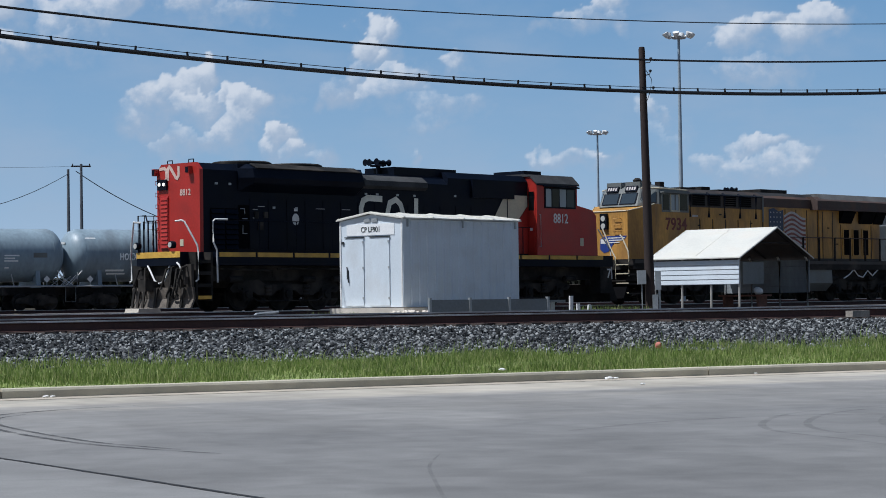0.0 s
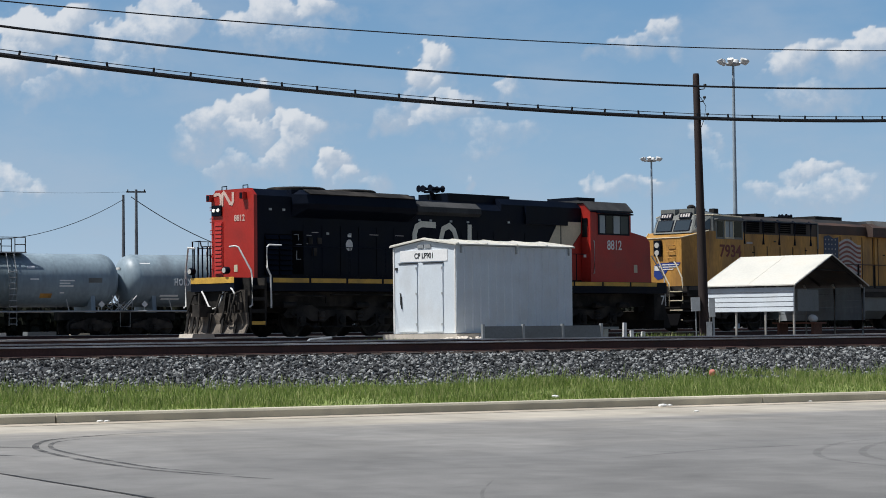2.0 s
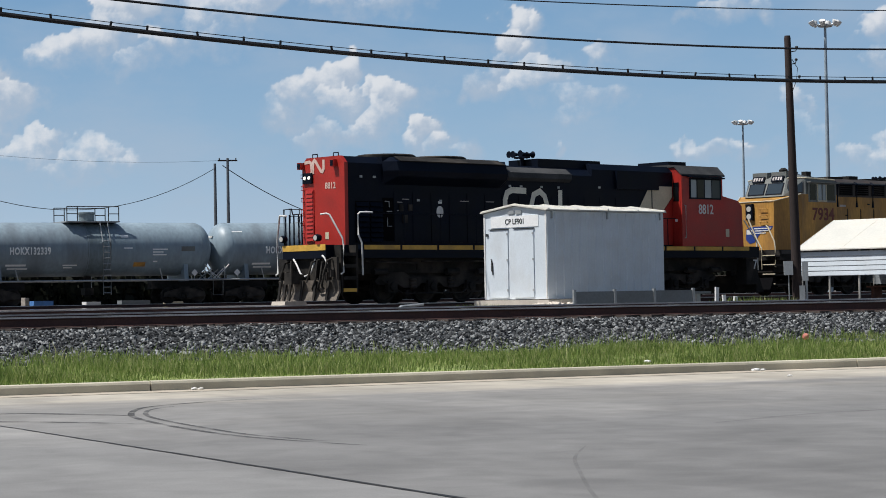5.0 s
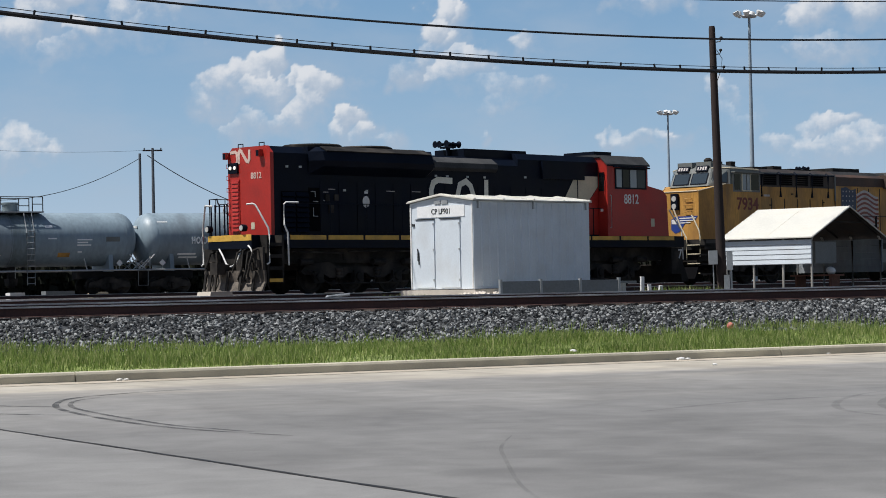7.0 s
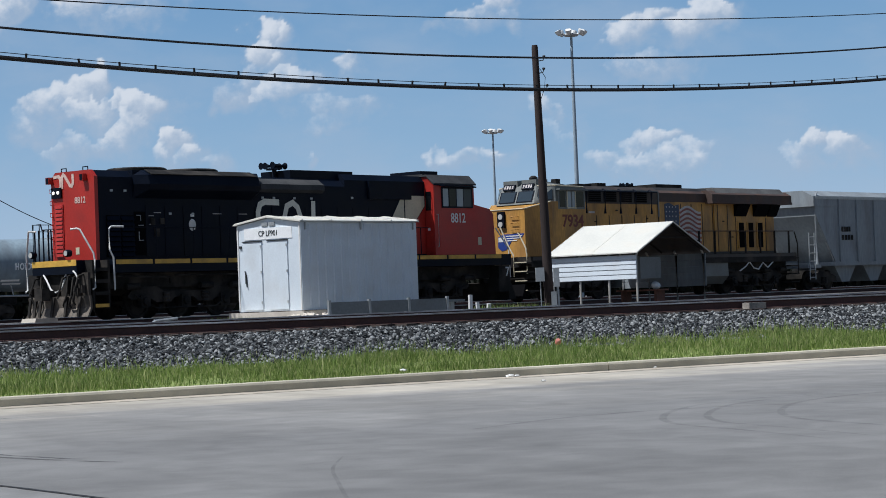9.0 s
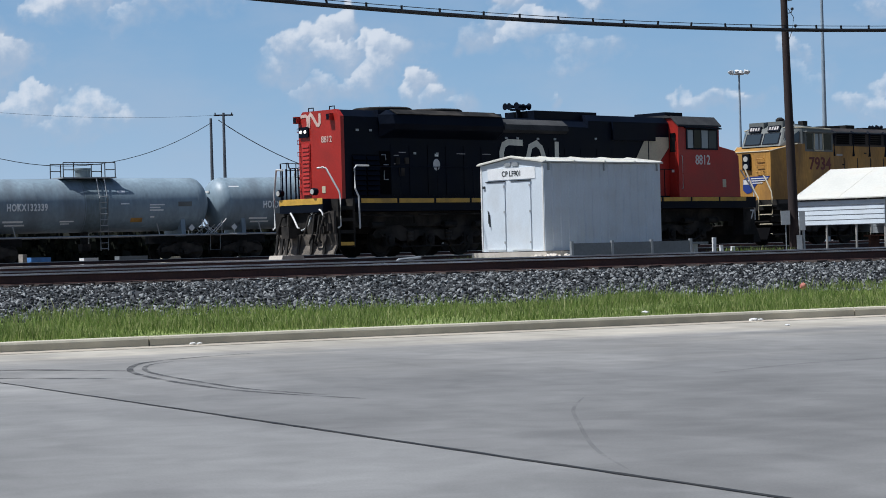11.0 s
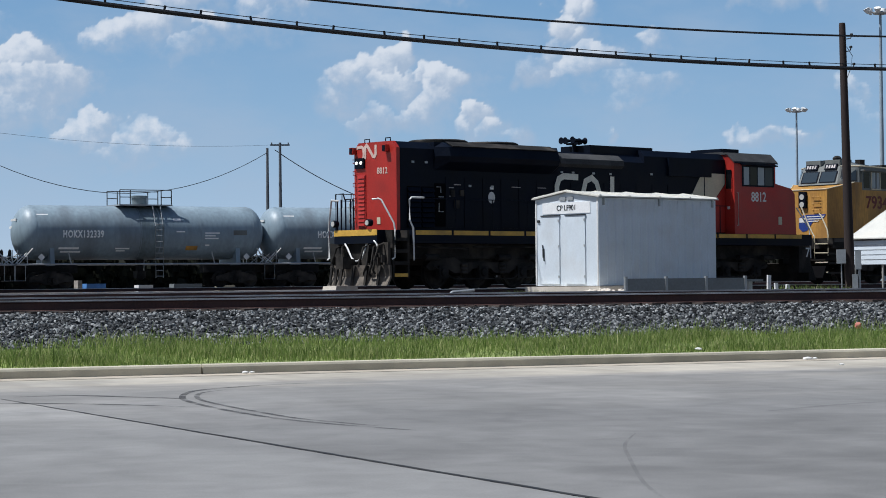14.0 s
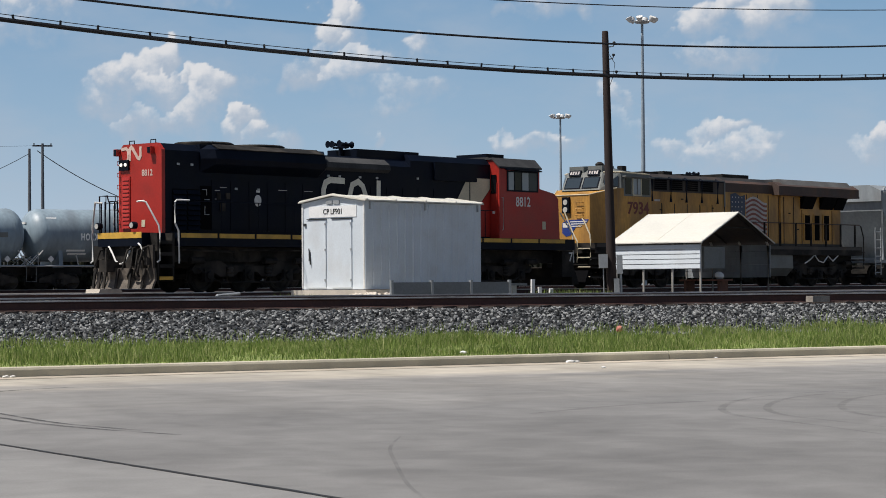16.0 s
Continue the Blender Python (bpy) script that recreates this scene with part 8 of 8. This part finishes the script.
def build_ballast():
    rng = np.random.default_rng(9)
    t = (1 + 5 ** 0.5) / 2
    base = np.array([(-1, t, 0), (1, t, 0), (-1, -t, 0), (1, -t, 0), (0, -1, t), (0, 1, t), (0, -1, -t), (0, 1, -t), (t, 0, -1), (t, 0, 1), (-t, 0, -1), (-t, 0, 1)]) / 1.9
    tri = np.array([(0, 11, 5), (0, 5, 1), (0, 1, 7), (0, 7, 10), (0, 10, 11), (1, 5, 9), (5, 11, 4), (11, 10, 2), (10, 7, 6), (7, 1, 8), (3, 9, 4), (3, 4, 2), (3, 2, 6), (3, 6, 8), (3, 8, 9), (4, 9, 5), (2, 4, 11), (6, 2, 10), (8, 6, 7), (9, 8, 1)])
    n1, n2 = 66000, 9000
    x = np.concatenate([rng.uniform(-18, 26, n1), rng.uniform(-24, 30, n2)])
    p = np.concatenate([3.6 + 3.5 * rng.random(n1), rng.uniform(7.0, 10.8, n2)])
    n = n1 + n2
    keep = ~((np.abs(p - TRACK_P) < 0.09) | (np.abs(p - TRACK_P - 1.5) < 0.09))
    x, p = x[keep], p[keep]
    n = len(x)
    z = np.array([ground_z(q) for q in p])
    r = 0.017 + 0.026 * rng.random(n) ** 1.8
    scale = np.stack([r * rng.uniform(0.8, 1.35, n), r * rng.uniform(0.7, 1.2, n), r * rng.uniform(0.55, 1.0, n)], 1)
    shape = base[None] * (1 + 0.85 * (rng.random((n, 12, 1)) - 0.5)) * scale[:, None]
    q = rng.normal(size=(n, 4))
    q /= np.linalg.norm(q, axis=1)[:, None]
    w, a, b, c = q.T
    M = np.stack([1 - 2 * (b * b + c * c), 2 * (a * b - c * w), 2 * (a * c + b * w), 2 * (a * b + c * w), 1 - 2 * (a * a + c * c), 2 * (b * c - a * w), 2 * (a * c - b * w), 2 * (b * c + a * w), 1 - 2 * (a * a + b * b)], 1).reshape(n, 3, 3)
    V = np.einsum("nij,nkj->nki", M, shape) + np.stack([x, p, z + r * 0.35], 1)[:, None]
    F = (tri[None] + 12 * np.arange(n)[:, None, None]).reshape(-1, 3)
    scatter("ballast", V.reshape(-1, 3).tolist(), F.tolist(), STONES, "coarse dark grey crushed stone ballast beside the rails", "gravel")


build_ballast()
build_grass()


def build_far_scrub():
    """Low dark scrub along the far side of the yard, seen under the cars."""
    rng = np.random.default_rng(12)
    n = 52000
    u = rng.uniform(-90, 130, n)
    v = rng.uniform(0, 4, n)
    hump = np.array([noise.noise((a * 0.12, 4.0, 1.0)) for a in u])
    h = (2.15 + 0.4 * hump) * rng.random(n) ** 0.6
    s = rng.uniform(0.18, 0.42, n)
    a = rng.uniform(0, 2 * np.pi, n)
    tilt = rng.uniform(-0.6, 0.6, n)
    V = np.empty((n, 4, 3))
    for k, (e, f) in enumerate(((-1, -0.5), (1, -0.5), (0.6, 0.9), (-0.7, 0.7))):
        V[:, k] = np.stack([u + s * e * np.cos(a), v + s * e * np.sin(a) + f * s * tilt, 0.76 + h + f * s], 1)
    faces = [(4 * i, 4 * i + 1, 4 * i + 2, 4 * i + 3) for i in range(n)]
    me = bpy.data.meshes.new("scrub")
    me.from_pydata(V.reshape(-1, 3).tolist(), [], faces)
    me.materials.append(leafy("scrub_leaves", (0.004, 0.006, 0.003), (0.007, 0.009, 0.005), (0.013, 0.016, 0.008)))
    ob = new("scrub", me)
    ob.matrix_basis = place(-32.6, 140, 0, 30.0)
    tagged(ob, "low dark green scrub beyond the far track", "scrub", kind="stuff")


build_far_scrub()


def lump(name, at, size, material, label, category, seed=0.0, rough=0.35):
    bm = bmesh.new()
    bmesh.ops.create_icosphere(bm, subdivisions=2, radius=1.0)
    for v in bm.verts:
        k = 1 + rough * noise.noise(v.co * 2.2 + Vector((seed, seed, 0)))
        v.co = Vector((v.co.x * size[0], v.co.y * size[1], v.co.z * size[2])) * k
    return solid(name, bm, material, label, category, T(*at), smooth=True)


def at_kerb(x, p, z):
    return KFRAME @ Vector((x, p, z))


# litter along the kerb and in the grass
for x, p, z, s in ((1.8, 0.26, 0.19, 0.035), (3.45, -0.2, 0.02, 0.045), (3.56, -0.22, 0.02, 0.03), (2.83, -2.2, 0.012, 0.025), (-5.51, -0.11, 0.02, 0.03), (-5.42, -0.13, 0.02, 0.025), (6.25, -0.15, 0.02, 0.02)):
    lump("paper_scrap", at_kerb(x, p, z), (s * 1.6, s, s * 0.6), WHITE, "crumpled white paper scrap by the kerb", "litter", x)


def marker_post(x, y, h, w, tilt, label):
    bm = bmesh.new()
    box(bm, -w / 2, w / 2, -w / 2, w / 2, 0, h)
    soften(bm, w * 0.12, 1)
    solid("marker_post", bm, WHITE, label, "marker post", pose(x, y, 0.74, tilt, tilt * 0.5, 20))


marker_post(3.30, 54.0, 0.60, 0.085, 1, "short white painted marker post by the track")
marker_post(3.52, 54.2, 0.40, 0.08, -4, "short white painted marker post by the track")
marker_post(3.80, 54.6, 0.36, 0.09, 5, "leaning short white marker post in weeds")


def weeds(x, y, r, h, n, seed):
    rs = random.Random(seed)
    bm = bmesh.new()
    for i in range(n):
        a, d = rs.uniform(0, 6.28), r * rs.random() ** 0.6
        px, py, t = d * math.cos(a) * 1.6, d * math.sin(a), rs.uniform(0, 6.28)
        hh, w = h * rs.uniform(0.4, 1.0), rs.uniform(0.012, 0.03)
        v = [bm.verts.new(q) for q in ((px - w * math.cos(t), py - w * math.sin(t), 0), (px + w * math.cos(t), py + w * math.sin(t), 0), (px + rs.uniform(-0.12, 0.12), py + rs.uniform(-0.12, 0.12), hh))]
        bm.faces.new(v)
    me = bpy.data.meshes.new("weeds")
    bm.to_mesh(me)
    bm.free()
    me.materials.append(GRASS)
    ob = new("weeds", me)
    ob.matrix_basis = T(x, y, 0.75)
    tagged(ob, "ragged green weeds beside the tracks", "weeds", kind="stuff")


weeds(4.0, 54.6, 0.5, 0.38, 260, 1)
weeds(4.7, 55.2, 0.4, 0.25, 160, 2)
weeds(-3.0, 55.3, 0.5, 0.28, 220, 3)
weeds(5.9, 67.0, 0.5, 0.3, 160, 4)

# low table-like track box and pale gravel heap
bm = bmesh.new()
box(bm, -0.4, 0.4, -0.2, 0.2, 0.42, 0.48)
t = solid("track_box", bm, BARRIER, "low grey trackside cable box on a stem", "cable box", place(2.75, 54.6, 0.76, 26))
bm = bmesh.new()
box(bm, 0.05, 0.16, -0.06, 0.06, 0.0, 0.42)
part("stem", bm, GALV, t)
lump("gravel_heap", (5.0, 58.0, 0.80), (0.6, 0.4, 0.16), SOIL, "small dark gravel heap beside the pole", "gravel heap", 3.0)
lump("orange_scrap", at_kerb(6.63, 3.4, 0.42), (0.06, 0.04, 0.06), ORANGE, "bright orange plastic scrap in the grass", "litter", 5.0)

# switch stand by the near track
s = thing("switch_stand", KFRAME @ T(3.41, 14.6, 0.76), "low dusty switch stand beside the near track", "switch stand")
bm = bmesh.new()
box(bm, -0.5, 0.35, -0.12, 0.12, 0.0, 0.08)
part("base", bm, GALV, s)
bm = bmesh.new()
tube(bm, [(-0.35, 0, 0.06), (-0.1, 0, 0.26), (0.42, 0, 0.30)], 0.035)
part("lever", bm, GALV, s)
bm = bmesh.new()
cbox(bm, (0.0, 0, 0.16), (0.2, 0.16, 0.18))
part("gear_box", bm, GRIME, s)

# concrete blocks by the rails
for x, p, w in ((13.9, 7.12, 0.22), (-3.06, 9.75, 0.2), (-1.15, 9.75, 0.2)):
    bm = bmesh.new()
    box(bm, -w, w, -0.12, 0.12, 0, 0.13)
    soften(bm, 0.02, 1)
    solid("concrete_block", bm, OLD_BLOCK, "weathered concrete block beside the rail", "concrete block", KFRAME @ T(x, p, 0.81))

# clutter beyond the tank cars
for x, y, w, h, m, lab in ((-32.3, 122.0, 0.6, 0.5, BLUE_TARP, "blue plastic drums stacked beyond the track"), (-29.3, 122, 0.45, 0.4, WHITE, "white crate beyond the track"), (-25.0, 125, 0.5, 0.35, CREAM, "pale crate beyond the track"), (-27.2, 124, 0.9, 0.45, BARRIER, "white crate beyond the track"), (-40.3, 115, 0.6, 0.4, WHITE, "white crate beyond the track"), (-32.6, 119.5, 0.12, 0.7, OLD_BLOCK, "pale post beyond the track")):
    bm = bmesh.new()
    box(bm, -w, w, -0.4, 0.4, 0, h)
    soften(bm, 0.05, 1)
    solid("yard_crate", bm, m, lab, "crate", place(x, y, 0.76, 33), group="yard clutter")
bm = bmesh.new()
prism(bm, [(-0.6, 0), (0.6, 0), (0.5, 0.34), (-0.5, 0.34)], -0.4, 0.4, "y")
solid("pale_slab", bm, PAD, "pale concrete slab by the yard track", "slab", place(-11.2, 78.0, 0.76, 47))

motions()
